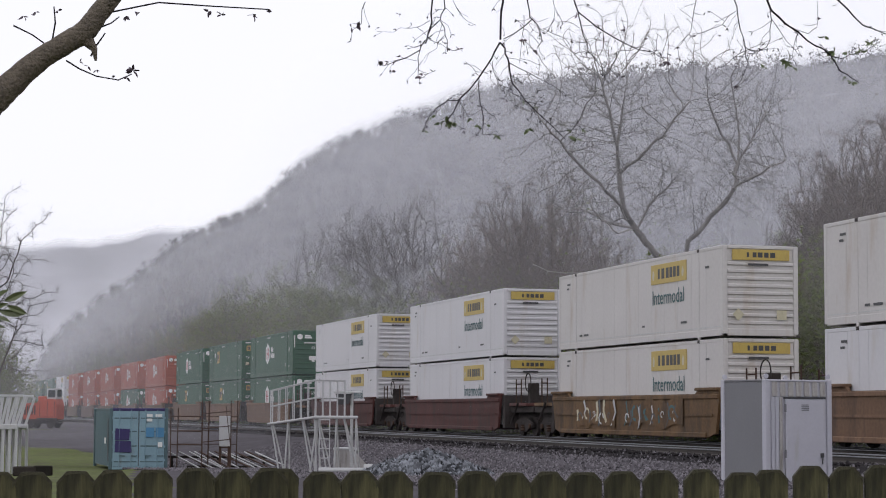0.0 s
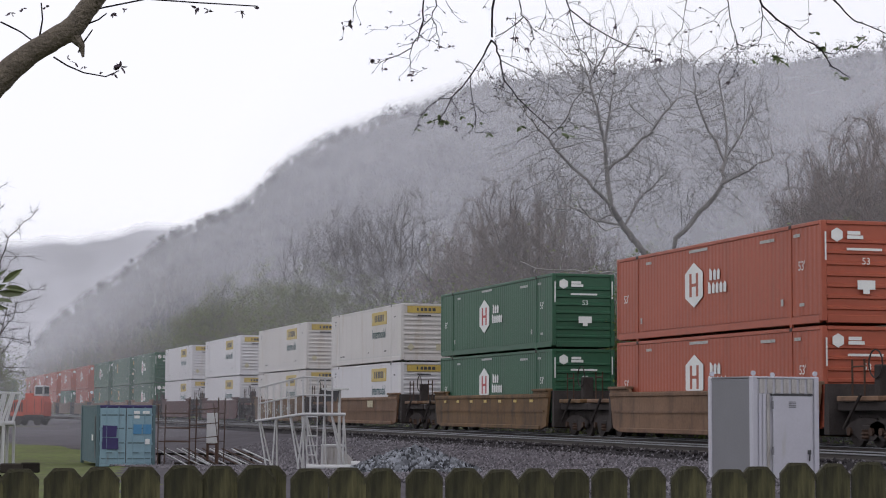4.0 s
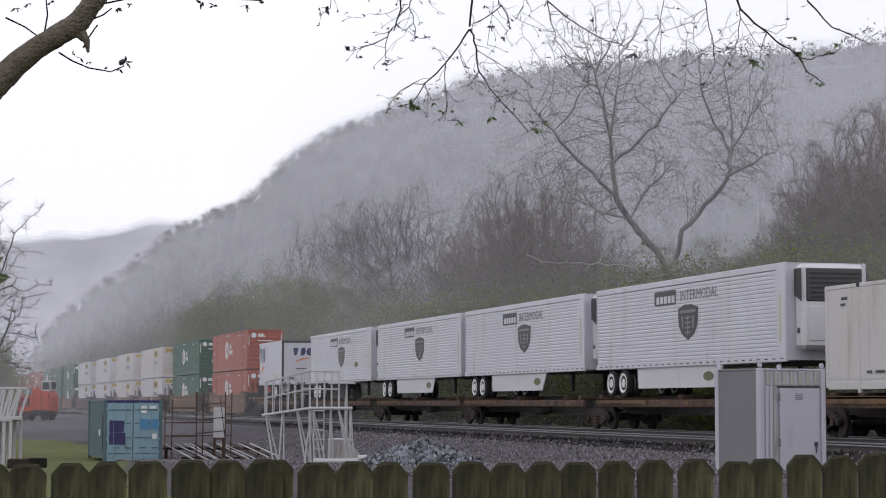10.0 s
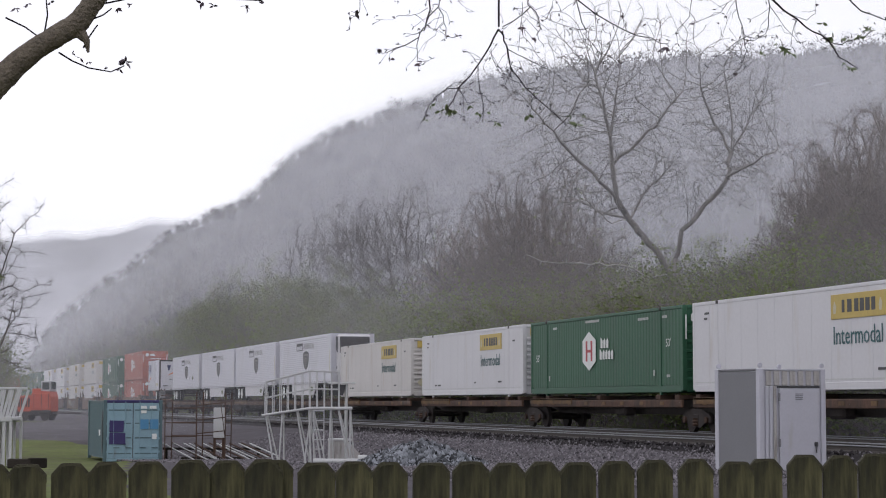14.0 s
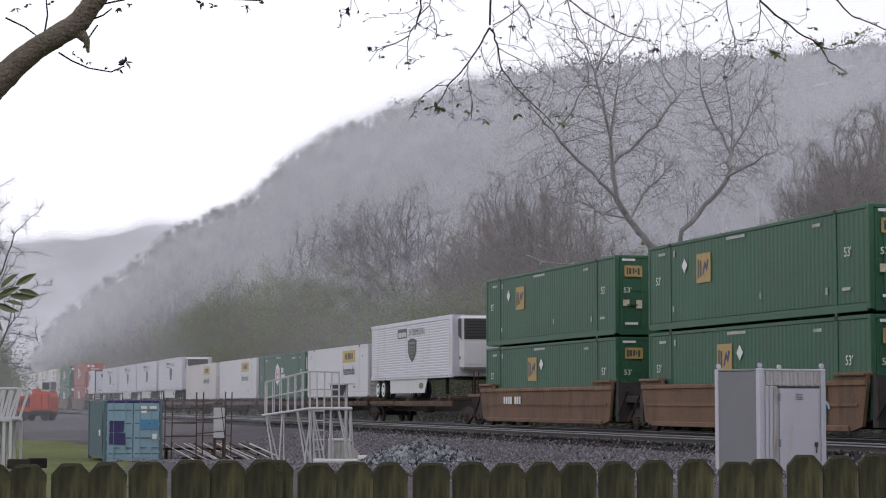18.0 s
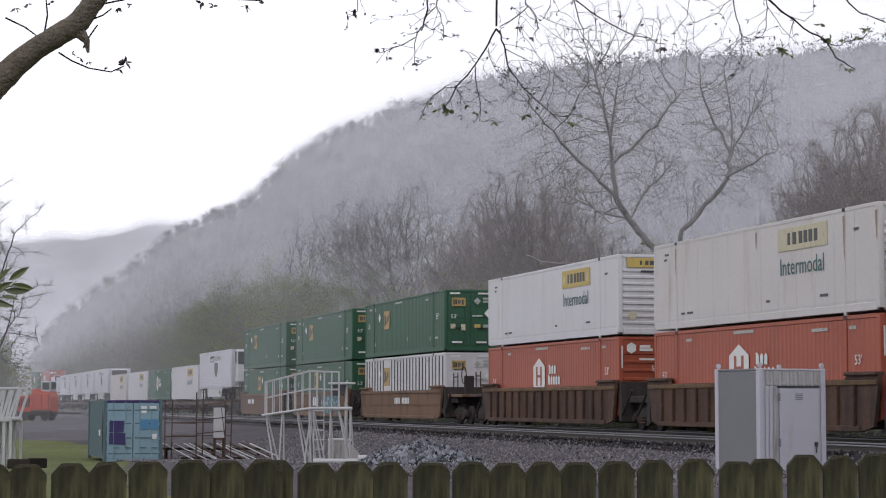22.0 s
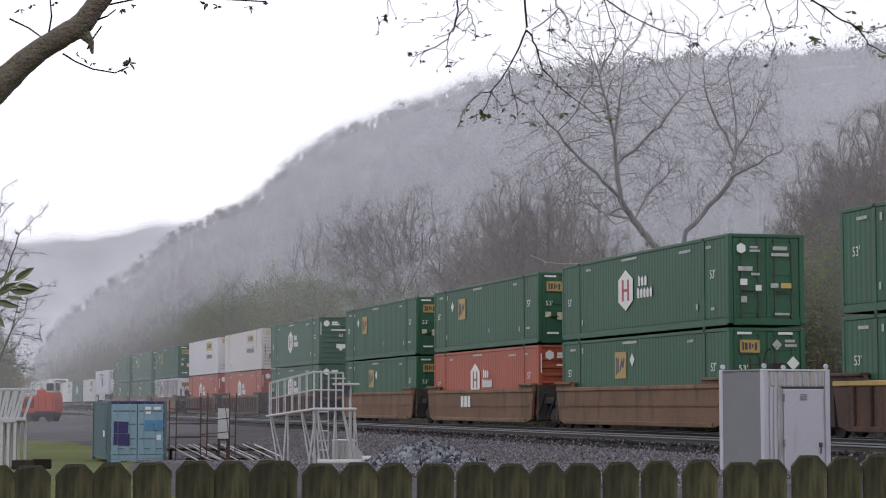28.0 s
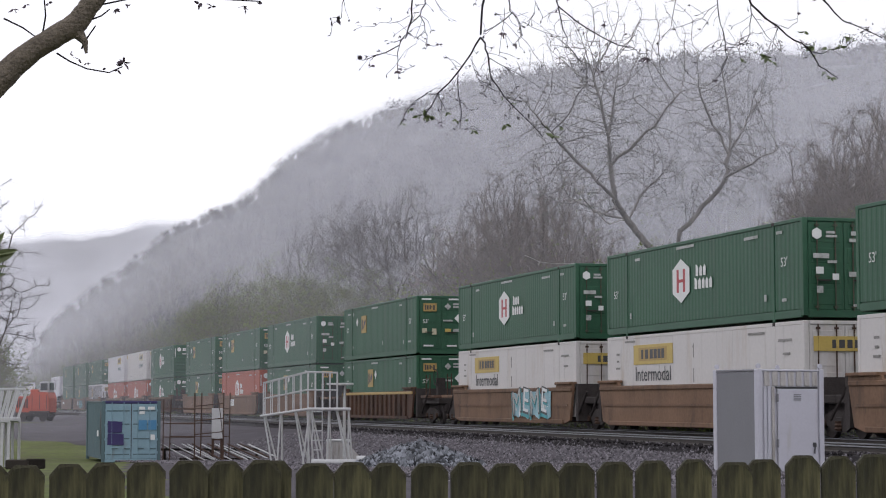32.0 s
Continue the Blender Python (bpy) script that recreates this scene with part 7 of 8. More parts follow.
for k in range(2):
    q = base + run_dir * (0.6 + 2.2 * k) - RIGHT * 0.25
    q.z = float(land(base.x, base.y)) - 0.05
    sl = thing("timber_bearer", "stout dark timber bearer under the laid-out pipes", "timber", "timber bearers", Mesh().box(0, 4.2, -0.05, 0.05, 0.53 - 0.35 * k, 0.63 - 0.35 * k, 0.02).box(0.1, 0.2, -0.05, 0.05, 0.0, 0.55 - 0.35 * k).box(2.05, 2.15, -0.05, 0.05, 0.0, 0.55 - 0.35 * k).box(4.0, 4.1, -0.05, 0.05, 0.0, 0.55 - 0.35 * k), material=M_TIE)
    stand(sl, q, 0)
wt = thing("white_board", "upright white board on the pipe rack", "panel", m=Mesh().box(0, 0.46, 0, 0.06, 0, 1.25, 0.015), material=M_LIMEWHITE)
q = at_px(379, 763, RD + 0.8)
stand(wt, Vector((q.x, q.y, float(land(q.x, q.y)) + 0.95)), 0)
leg = thing("trestle", "low rusty steel trestle under the white board", "trestle", m=Mesh().box(0, 0.1, 0, 0.06, 0, 0.98).box(0.36, 0.46, 0, 0.06, 0, 0.98).box(0, 0.46, 0, 0.06, 0.9, 0.96), material=M_RUSTY)
stand(leg, Vector((q.x, q.y, float(land(q.x, q.y)) - 0.02)), 0)


# white tube platforms
def platform(label, span_a, span_b, deck, rail, lean, pickets):
    """A tube-built walkway: a sloping run, a level landing, posts, rails and splayed legs. x runs along the picture, y away."""
    t = thing("access_platform", label, "platform", "white access platforms")
    M = M_LIMEWHITE

    def dz(x):
        return deck - lean * max(0.0, span_a - x)
    L = span_a + span_b
    for y in (0.0, 1.0):
        part("deck_edge", Mesh().tube((0, y, dz(0)), (span_a, y, deck), 0.036, n=8), M, t)
        part("deck_edge", Mesh().tube((span_a, y, deck), (L, y, deck), 0.045, n=8), M, t)
        for h in (rail, rail * 0.52):
            part("hand_rail", Mesh().tube((0.1, y, dz(0.1) + h * 0.88), (span_a, y, deck + h), 0.019, n=6), M, t)
            part("hand_rail", Mesh().tube((span_a, y, deck + h), (L - 0.38, y, deck + h * 0.98), 0.019, n=6), M, t)
        for k in range(pickets):
            x = 0.1 + (L - 0.5) * k / (pickets - 1)
            f = 0.88 + 0.12 * min(1, x / span_a)
            part("post", Mesh().tube((x, y, dz(x)), (x, y, dz(x) + rail * f), 0.015 if 0 < k < pickets - 1 else 0.02, n=6), M, t)
    for k in range(5):
        x = span_a + 0.1 + k * (span_b - 0.15) / 4
        part("deck_slat", Mesh().box(x - 0.06, x + 0.06, 0, 1.0, deck - 0.02, deck + 0.015), M_STEEL, t)
    for k in range(6):
        x = 0.1 + k * (span_a - 0.2) / 5
        part("deck_slat", Mesh().box(x - 0.06, x + 0.06, 0, 1.0, dz(x) - 0.02, dz(x) + 0.015), M_STEEL, t)
    for x, f in ((0.12, 0.26), (0.62, -0.1), (1.05, 0.3), (1.5, -0.22), (span_a, 0.08), (span_a + 0.1, 0.3), (span_a + 0.66, -0.05), (L - 0.42, 0.36), (L - 0.05, 0.0)):
        for y in (0.05, 0.95):
            part("leg", Mesh().tube((x, y, dz(x)), (x + f + (0.12 if y > 0.5 else 0), y, -0.05), 0.026, n=8), M if y < 0.5 else M_STEEL, t)
    for x in (span_a + 0.16, span_a + 0.46):
        part("ladder_rail", Mesh().tube((x, -0.08, -0.05), (x, -0.03, deck), 0.016, n=6), M, t)
    for k in range(6):
        z = 0.2 + k * 0.27
        part("ladder_rung", Mesh().tube((span_a + 0.16, -0.06, z), (span_a + 0.46, -0.06, z), 0.018, n=6), M, t)
    return t


PD = 60.5
plat = platform("white-painted tube access platform with railings and splayed legs", 1.42, 1.30, 1.62, 1.06, 0.14, 11)
p = at_px(464, 815, PD)
p.z = float(land(p.x, p.y))
deck_z = EYE + (713.8 - 723) / 3534.5 * PD
stand(plat, p, 2)
plat.scale = (1, 1, (deck_z - p.z) / 1.62)
mast = thing("sign_post", "galvanised steel post with a flat lamp plate", "post")
part("pole", Mesh().tube((0, 0, -0.1), (0, 0, 2.55), 0.05, n=10), M_STEEL, mast)
part("plate", Mesh().box(-0.55, 0.28, -0.2, 0.25, 2.5, 2.56, 0.01), M_STEEL, mast)
part("lamp_head", Mesh().prism([(-0.45, 2.15), (-0.1, 2.15), (0.0, 2.48), (-0.5, 2.48)], -0.12, 0.15), M_INK, mast, "dark angled lamp housing")
p = at_px(613, 815, PD + 1.8)
p.z = float(land(p.x, p.y))
stand(mast, p, 0)

plat2 = thing("stair_tower", "white-painted slatted stair platform", "platform")
tw, tdk, trl = 1.7, 1.62, 1.05
for y in (0.0, 1.2):
    for k in range(8):
        x = 0.25 + k * (tw - 0.28) / 7
        part("slat", Mesh().box(x, x + 0.09, y, y + 0.03, 0.02, tdk, 0.006), M_LIMEWHITE, plat2)
    for k in range(6):
        x = 0.6 + k * (tw - 0.7) / 5
        part("rail_slat", Mesh().prism([(x, tdk), (x + 0.08, tdk), (x + 0.13 + 0.05 * k, tdk + trl), (x + 0.05 + 0.05 * k, tdk + trl)], y, y + 0.03), M_LIMEWHITE, plat2)
    part("top_rail", Mesh().box(-0.6, tw + 0.2, y - 0.02, y + 0.05, tdk + trl, tdk + trl + 0.08, 0.01), M_LIMEWHITE, plat2)
    part("deck_edge", Mesh().box(-0.6, tw + 0.05, y - 0.03, y + 0.06, tdk - 0.05, tdk + 0.12, 0.015), M_LIMEWHITE, plat2)
    part("brace", Mesh().prism([(-0.4, 0.2), (-0.28, 0.2), (0.35, tdk), (0.22, tdk)], y - 0.04, y - 0.01), M_LIMEWHITE, plat2)
    part("corner_post", Mesh().box(0.36, 0.5, y - 0.03, y + 0.08, 0.0, tdk + trl, 0.012), M_LIMEWHITE, plat2)
part("deck", Mesh().box(-0.6, tw, 0.06, 1.2, tdk, tdk + 0.05), M_LIMEWHITE, plat2)
p = at_px(-78, 805, PD)
p.z = float(land(p.x, p.y)) - 0.01
stand(plat2, p, -3)
plat2.scale = (1, 1, (EYE + (713.8 - 744) / 3534.5 * PD - p.z) / 1.62)
for k, (px, w, h) in enumerate(((16, 0.7, 0.28), (52, 0.55, 0.3))):
    bl_ = thing("timber_block", "old dark timber block on the grass", "timber", "timber blocks", Mesh().box(0, w, 0, 0.4, 0, h, 0.03), material=M_TIE)
    q = at_px(px, 806, PD - 1.5)
    q.z = float(land(q.x, q.y)) - 0.02
    stand(bl_, q, 8 * k)

# tank, pipe and stump by the stone heap
tk = thing("fuel_tank", "small pale grey tank with a sloping lid", "tank")
part("tank_body", Mesh().prism([(0, 0), (1.0, 0), (0.98, 0.35), (0.6, 0.75), (0.02, 0.75)], 0, 0.9), M_SHEET, tk)
part("tank_lid", Mesh().box(0.0, 0.75, -0.03, 0.93, 0.75, 0.82, 0.015), M_LIMEWHITE, tk)
p = at_px(583, 803, 63)
p.z = float(land(p.x, p.y)) - 0.01
stand(tk, p, 6)
pp = thing("white_pipe", "white plastic pipe lying on the gravel with a wider collar", "pipe")
part("tube", Mesh().tube((0, 0, 0.11), (2.0, 0, 0.11), 0.085, n=12), M_LIMEWHITE, pp)
part("collar", Mesh().tube((1.35, 0, 0.15), (1.62, 0, 0.15), 0.15, n=14), M_LIMEWHITE, pp)
p = at_px(555, 806, 60)
p.z = float(land(p.x, p.y)) + 0.02
stand(pp, p, 4)
st = thing("switch_stump", "small black tapered trackside marker on the ballast", "marker", m=Mesh().prism([(-0.24, 0), (0.26, 0), (0.2, 0.34), (0.1, 0.42), (-0.1, 0.42), (-0.17, 0.3)], -0.15, 0.15), material=M_INK)
p = at_px(722, 779, 62)
p.z = float(land(p.x, p.y)) + 0.16
stand(st, p, 0)
sb = thing("timber_block", "old dark timber block under the black marker", "timber", "timber blocks", Mesh().box(-0.35, 0.35, -0.25, 0.25, -0.03, 0.16, 0.02), material=M_TIE)
stand(sb, Vector((p.x, p.y, p.z - 0.16)), 3)

# heap of crushed stone
g = np.random.default_rng(50)
hd = 52.0
hc = at_px(745, 820, hd)
hz = float(land(hc.x, hc.y))
htop = EYE + (713.8 - 779) / 3534.5 * hd - hz
n = 3200
rad = 1.75 * np.sqrt(g.random(n))
ang = g.uniform(0, 6.283, n)
ex, ey = rad * np.cos(ang), rad * np.sin(ang)
ez = hz + htop * np.clip(1 - rad / 1.8, 0, 1) ** 0.8 * (0.9 + 0.1 * np.sin(ang * 3))
pts = np.stack([hc.x + RIGHT.x * ex + AHEAD.x * ey, hc.y + RIGHT.y * ex + AHEAD.y * ey, ez], -1)
stones("stone_heap", pts, g.uniform(0.06, 0.125, n), M_STONE_BLUE, "heap of blue-grey crushed stone", 51)
core = thing("stone_heap_core", "packed inside of the crushed-stone heap", "stone heap", m=Mesh().lathe((hc.x, hc.y, hz - 0.1), (0, 0, 1), [(0, 1.75), (0.1 + htop * 0.3, 1.2), (0.1 + htop * 0.62, 0.6), (0.1 + htop * 0.93, 0.1)], 20), material=M_STONE_BLUE)

# the orange maintenance machine far down the yard
om = thing("maintenance_machine", "orange rail maintenance machine with a small dark-glazed cab", "machine")
part("hood", Mesh().prism([(-2.2, 0.75), (1.35, 0.75), (1.35, 1.9), (1.15, 2.35), (-0.55, 2.4), (-0.75, 2.05), (-2.2, 2.0)], 0, 2.2), M_MACHINE, om)
part("front_plate", Mesh().box(-0.6, 1.3, -0.06, 0.0, 0.95, 2.2, 0.02), M_MACHINE, om)
part("bumper", Mesh().box(-0.7, 1.45, -0.25, 0.05, 0.6, 0.85, 0.03), M_GEAR, om)
cabm = part("cab", Mesh().box(0.2, 1.2, 0.3, 1.9, 2.35, 3.2, 0.04), M_LIMEWHITE, om, "small white cab")
part("window", Mesh().box(0.32, 1.08, 0.28, 0.32, 2.5, 3.08), M_GLASS, cabm)
part("window", Mesh().box(1.22, 1.26, 0.5, 1.7, 2.55, 3.12), M_GLASS, cabm)
part("exhaust", Mesh().tube((-0.3, 0.5, 2.3), (-0.3, 0.5, 2.75), 0.07, n=8), M_GEAR, om)
part("engine_cover", Mesh().box(-0.75, 0.1, 0.2, 1.7, 2.3, 2.58, 0.06), M_MACHINE, om)
for k in range(5):
    part("grille_slat", Mesh().box(-2.1 + k * 0.26, -1.95 + k * 0.26, -0.03, 0.01, 1.1, 1.85), M_GEAR, om)
for x in (-0.45, 0.35, 1.1):
    part("panel_seam", Mesh().box(x, x + 0.05, -0.075, -0.05, 1.0, 2.15), M_GEAR, om)
part("tow_bar", Mesh().box(1.3, 4.4, 0.6, 0.75, 0.55, 0.68, 0.02), M_GEAR, om)
part("chassis", Mesh().box(-2.3, 1.3, 0.1, 2.1, 0.4, 0.78, 0.03), M_GEAR, om)
for x in (-1.5, 0.7):
    for y in (0.05, 1.95):
        part("wheel", Mesh().tube((x, y, 0.42), (x, y + 0.2, 0.42), 0.42, n=16), M_GEAR, om)
p = at_px(69, 745, 168)
p.z = float(land(p.x, p.y))
stand(om, p, -6)
om.scale = (0.8, 1.0, 1.05)

# ---- near branches that sway in the wind ----
ND = 9.0
SHAPES = {}


def cross_at(cx, cy, depth=ND):
    """From the sketch of the hanging branch: a place in the view's upright plane."""
    return at_px(500 + cx / 1.468 - 26, cy / 1.468 - 5, depth)


def leaf_shape(name, material, width, curl):
    """A pointed leaf along +x, one unit long."""
    v = [(0, 0, 0), (0.3, width, curl), (0.7, width * 0.75, curl), (1, 0, -curl), (0.7, -width * 0.75, curl), (0.3, -width, curl), (0.5, 0, 0)]
    return face_mesh(name, v, [(i, (i + 1) % 6, 6) for i in range(6)], material)


def tuft(parent, rng, p, size, count, shapes, name, droop=0.3):
    """A few small leaves or buds at a twig's end, each its own part."""
    for _ in range(count):
        d = RIGHT * rng.gauss(0, 1) + Vector((0, 0, rng.gauss(-droop, 0.6))) + AHEAD * rng.gauss(0, 0.6)
        q = d.to_track_quat("X", "Z").to_matrix().to_4x4()
        s = size * rng.uniform(0.3, 0.62)
        part(name, rng.choice(shapes), None, parent, at=Matrix.Translation(p) @ q @ Matrix.Rotation(rng.uniform(0, 6.28), 4, "X") @ Matrix.Scale(s, 4))


def twiglets(lines, rng):
    """Hair-thin side twigs along the stems, with small paired buds at their ends."""
    m = Mesh()
    for line in lines:
        for p, q in zip(line, line[1:]):
            for _ in range(max(1, int((q - p).length / 0.055))):
                if rng.random() < 0.3:
                    continue
                a = p.lerp(q, rng.random())
                d = ((q - p).normalized() * 0.5 + RIGHT * rng.gauss(0, 0.9) + Vector((0, 0, rng.gauss(-0.1, 0.6))) + AHEAD * rng.gauss(0, 0.4)).normalized()
                n = rng.uniform(0.025, 0.11)
                b = a + d * n * 0.5
                c = b + (d + RIGHT * rng.gauss(0, 0.35) + Vector((0, 0, rng.gauss(0, 0.35)))).normalized() * n * 0.5
                m.tube(a, b, 0.0014, 0.0011, 3, False).tube(b, c, 0.0011, 0.0008, 3, False)
                if rng.random() < 0.75:
                    for _ in range(rng.choice((1, 2, 2))):
                        e = c + (d * 0.4 + RIGHT * rng.gauss(0, 0.8) + Vector((0, 0, rng.gauss(-0.3, 0.6)))).normalized() * rng.uniform(0.009, 0.02)
                        h = c.lerp(e, 0.45)
                        m.tube(c, h, 0.0008, 0.0032, 4, False).tube(h, e, 0.0032, 0.0006, 4, False)
    return m


def hanging(label, pivot, stems, tufts, seed, leafy=(), depth=ND):
    """A twig system on the near tree. stems: (r0, r1, points of the sketch); tufts: (x, y, size, count)."""
    rng = random.Random(seed)
    org = cross_at(*pivot, depth)
    t, lines = None, []
    for r0, r1, pts in stems:
        z = rng.uniform(-0.1, 0.1)
        q = [cross_at(x, y, depth) - org + AHEAD * (z * i / max(1, len(pts) - 1)) for i, (x, y) in enumerate(pts)]
        line = [q[0]]
        for a, b in zip(q, q[1:]):
            line += [a.lerp(b, 0.5) + RIGHT * rng.gauss(0, 0.006) + Vector((0, 0, rng.gauss(0, 0.005))), b]
        radii = [0.7 * (r0 + (r1 - r0) * i / (len(line) - 1)) for i in range(len(line))]
        m = cane(line, radii)
        lines.append(line)
        if t is None:
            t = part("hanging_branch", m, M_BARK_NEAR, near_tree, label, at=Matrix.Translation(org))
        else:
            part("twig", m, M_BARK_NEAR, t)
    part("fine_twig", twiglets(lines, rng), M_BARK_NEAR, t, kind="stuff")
    for name, rows, shapes in (("bud", tufts, BUDS), ("leaf", leafy, LEAVES)):
        for x, y, s, c in rows:
            tuft(t, rng, cross_at(x, y, depth) - org, s, c, shapes, name)
    return t


# twig bark is one near-black tone, far darker than the limb's
M_BARK_NEAR = mat("dark_twig_bark", (0.014, 0.011, 0.014), 0.8, spec=0.15, vary=0.3, scale=6, fine=60, bump=0.3)
M_LEAF_NEAR = mat("small_new_leaf", (0.07, 0.095, 0.03), 0.5, vary=0.2, scale=5, fine=40, bump=0.1, island=0.4)

BUDS = [leaf_shape("bud", M_BUD, w, c) for w, c in ((0.22, 0.05), (0.3, 0.12), (0.16, 0.02))]
LEAVES = [leaf_shape("leaf", M_LEAF_NEAR, w, c) for w, c in ((0.22, 0.06), (0.28, 0.1), (0.18, 0.03))]

# the tree that the near limbs belong to stands beside the camera
near_tree = thing("near_tree", "tree overhead with rough bark and opening buds", "tree")
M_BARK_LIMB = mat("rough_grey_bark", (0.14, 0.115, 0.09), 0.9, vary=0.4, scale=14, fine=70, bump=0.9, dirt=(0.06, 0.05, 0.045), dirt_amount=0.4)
foot = at_px(-330, 700, ND + 0.4)
gz = float(land(foot.x, foot.y))
part("trunk", cane([(foot.x, foot.y, gz - 0.15), (foot.x, foot.y, gz + 0.5), tuple(at_px(-320, 620, ND + 0.3)), tuple(at_px(-300, 400, ND + 0.2)), tuple(at_px(-330, 100, ND)), tuple(at_px(-290, -200, ND)), tuple(at_px(-250, -420, ND))], (0.24, 0.19, 0.175, 0.165, 0.15, 0.12, 0.07), 14), M_BARK_LIMB, near_tree)
part("overhead_limb", cane([at_px(-290, -180, ND), at_px(-100, -230, ND), at_px(200, -180, ND), at_px(560, -110, ND), at_px(900, -75, ND), at_px(1250, -62, ND), at_px(1650, -75, ND)], (0.09, 0.07, 0.06, 0.045, 0.035, 0.025, 0.012), 10), M_BARK_LIMB, near_tree)

mid_branch = hanging("thin dark hanging branch with opening leaves", (577, 78), [
    (0.0085, 0.0075, [(584, -60), (580, 0), (577, 78)]),
    (0.007, 0.003, [(577, 78), (555, 120), (523, 168), (470, 228), (452, 265), (435, 303)]),
    (0.0035, 0.002, [(470, 228), (440, 232), (425, 242), (400, 268), (385, 288), (377, 312)]),
    (0.0035, 0.002, [(470, 228), (480, 255), (490, 280)]),
    (0.0035, 0.0018, [(521, 170), (524, 240), (528, 325), (565, 325)]),
    (0.0065, 0.003, [(577, 78), (590, 110), (600, 140), (608, 190), (640, 235), (700, 295), (745, 343)]),
    (0.003, 0.0015, [(598, 130), (650, 155), (700, 180), (750, 215)]),
    (0.003, 0.0018, [(608, 190), (598, 205), (590, 228)]),
    (0.0025, 0.0015, [(556, 128), (565, 170), (580, 200), (625, 225)]),
    (0.003, 0.0015, [(655, 253), (655, 280), (648, 308)]),
    (0.0025, 0.0015, [(528, 250), (545, 268), (558, 276)]),
    (0.0025, 0.0012, [(720, 315), (760, 310), (795, 308)]),
    (0.002, 0.0012, [(640, 235), (690, 245), (715, 232)]),
    (0.002, 0.0012, [(523, 168), (505, 150), (485, 138)])],
    [(485, 138, 0.03, 2), (500, 235, 0.035, 3), (590, 228, 0.04, 4), (540, 160, 0.025, 2), (700, 180, 0.02, 2), (585, 75, 0.02, 2)], 1,
    [(377, 312, 0.04, 3), (395, 275, 0.045, 4), (435, 292, 0.06, 9), (450, 290, 0.055, 5), (418, 290, 0.05, 4), (495, 278, 0.05, 4), (520, 300, 0.04, 3), (565, 325, 0.055, 5), (550, 298, 0.045, 4), (648, 308, 0.055, 6), (640, 240, 0.04, 4),
     (670, 252, 0.035, 3), (775, 335, 0.07, 6), (790, 310, 0.05, 5), (760, 312, 0.04, 3)])
left_branch = hanging("thin dark hanging twigs with closed buds", (395, 0), [
    (0.0065, 0.005, [(400, -70), (395, 0), (388, 45), (380, 72)]),
    (0.0045, 0.002, [(380, 72), (366, 100), (330, 122), (290, 137), (255, 133)]),
    (0.003, 0.0018, [(366, 100), (362, 135), (360, 168), (378, 162)]),
    (0.005, 0.003, [(436, -70), (432, -10), (420, 20), (395, 45), (385, 72)]),
    (0.0035, 0.002, [(420, 22), (432, 60), (438, 96), (470, 97)]),
    (0.002, 0.001, [(392, 20), (340, 38), (297, 45), (252, 40)]),
    (0.002, 0.001, [(450, -40), (480, 10), (515, 28)]),
    (0.002, 0.001, [(430, 60), (410, 90), (365, 128)]),
    (0.003, 0.0015, [(222, -30), (212, 10), (200, 32), (185, 38)])],
    [(258, 133, 0.045, 4), (292, 155, 0.04, 3), (268, 130, 0.04, 3), (360, 168, 0.05, 5), (375, 162, 0.045, 3), (438, 96, 0.04, 4), (470, 95, 0.05, 5), (388, 72, 0.04, 3), (350, 68, 0.03, 2), (252, 40, 0.03, 3), (300, 42, 0.025, 2),
     (200, 30, 0.07, 6), (186, 38, 0.05, 4), (310, 2, 0.04, 3), (405, 30, 0.03, 2)], 2)
mid_right = hanging("spray of dark twigs with buds against the sky", (700, 0), [
    (0.005, 0.003, [(650, -60), (655, 0), (660, 20), (640, 40), (585, 75)]),
    (0.004, 0.002, [(660, 15), (680, 45), (685, 80), (672, 100)]),
    (0.0025, 0.0015, [(640, 5), (635, 60), (628, 130)]),
    (0.0055, 0.002, [(765, -60), (782, 0), (830, 42), (900, 86), (975, 112), (1015, 130)]),
    (0.004, 0.0018, [(782, 0), (795, 60), (805, 100), (840, 145), (885, 172)]),
    (0.002, 0.001, [(690, 40), (740, 65), (800, 82), (850, 70)]),
    (0.002, 0.001, [(715, -40), (720, 10), (690, 45)]),
    (0.003, 0.0012, [(1095, -40), (1085, 20), (1068, 60), (1040, 88)]),
    (0.002, 0.001, [(900, 86), (915, 60), (905, 42)]), (0.002, 0.001, [(975, 112), (985, 80), (980, 60)])],
    [(637, 72, 0.05, 6), (672, 98, 0.055, 5), (705, 43, 0.035, 3), (590, 72, 0.03, 2), (800, 90, 0.03, 2), (892, 172, 0.06, 5), (792, 148, 0.04, 3), (1015, 130, 0.07, 6), (1000, 140, 0.04, 3), (905, 42, 0.035, 3), (850, 70, 0.03, 2), (780, 5, 0.04, 3), (965, 68, 0.03, 2)], 3)
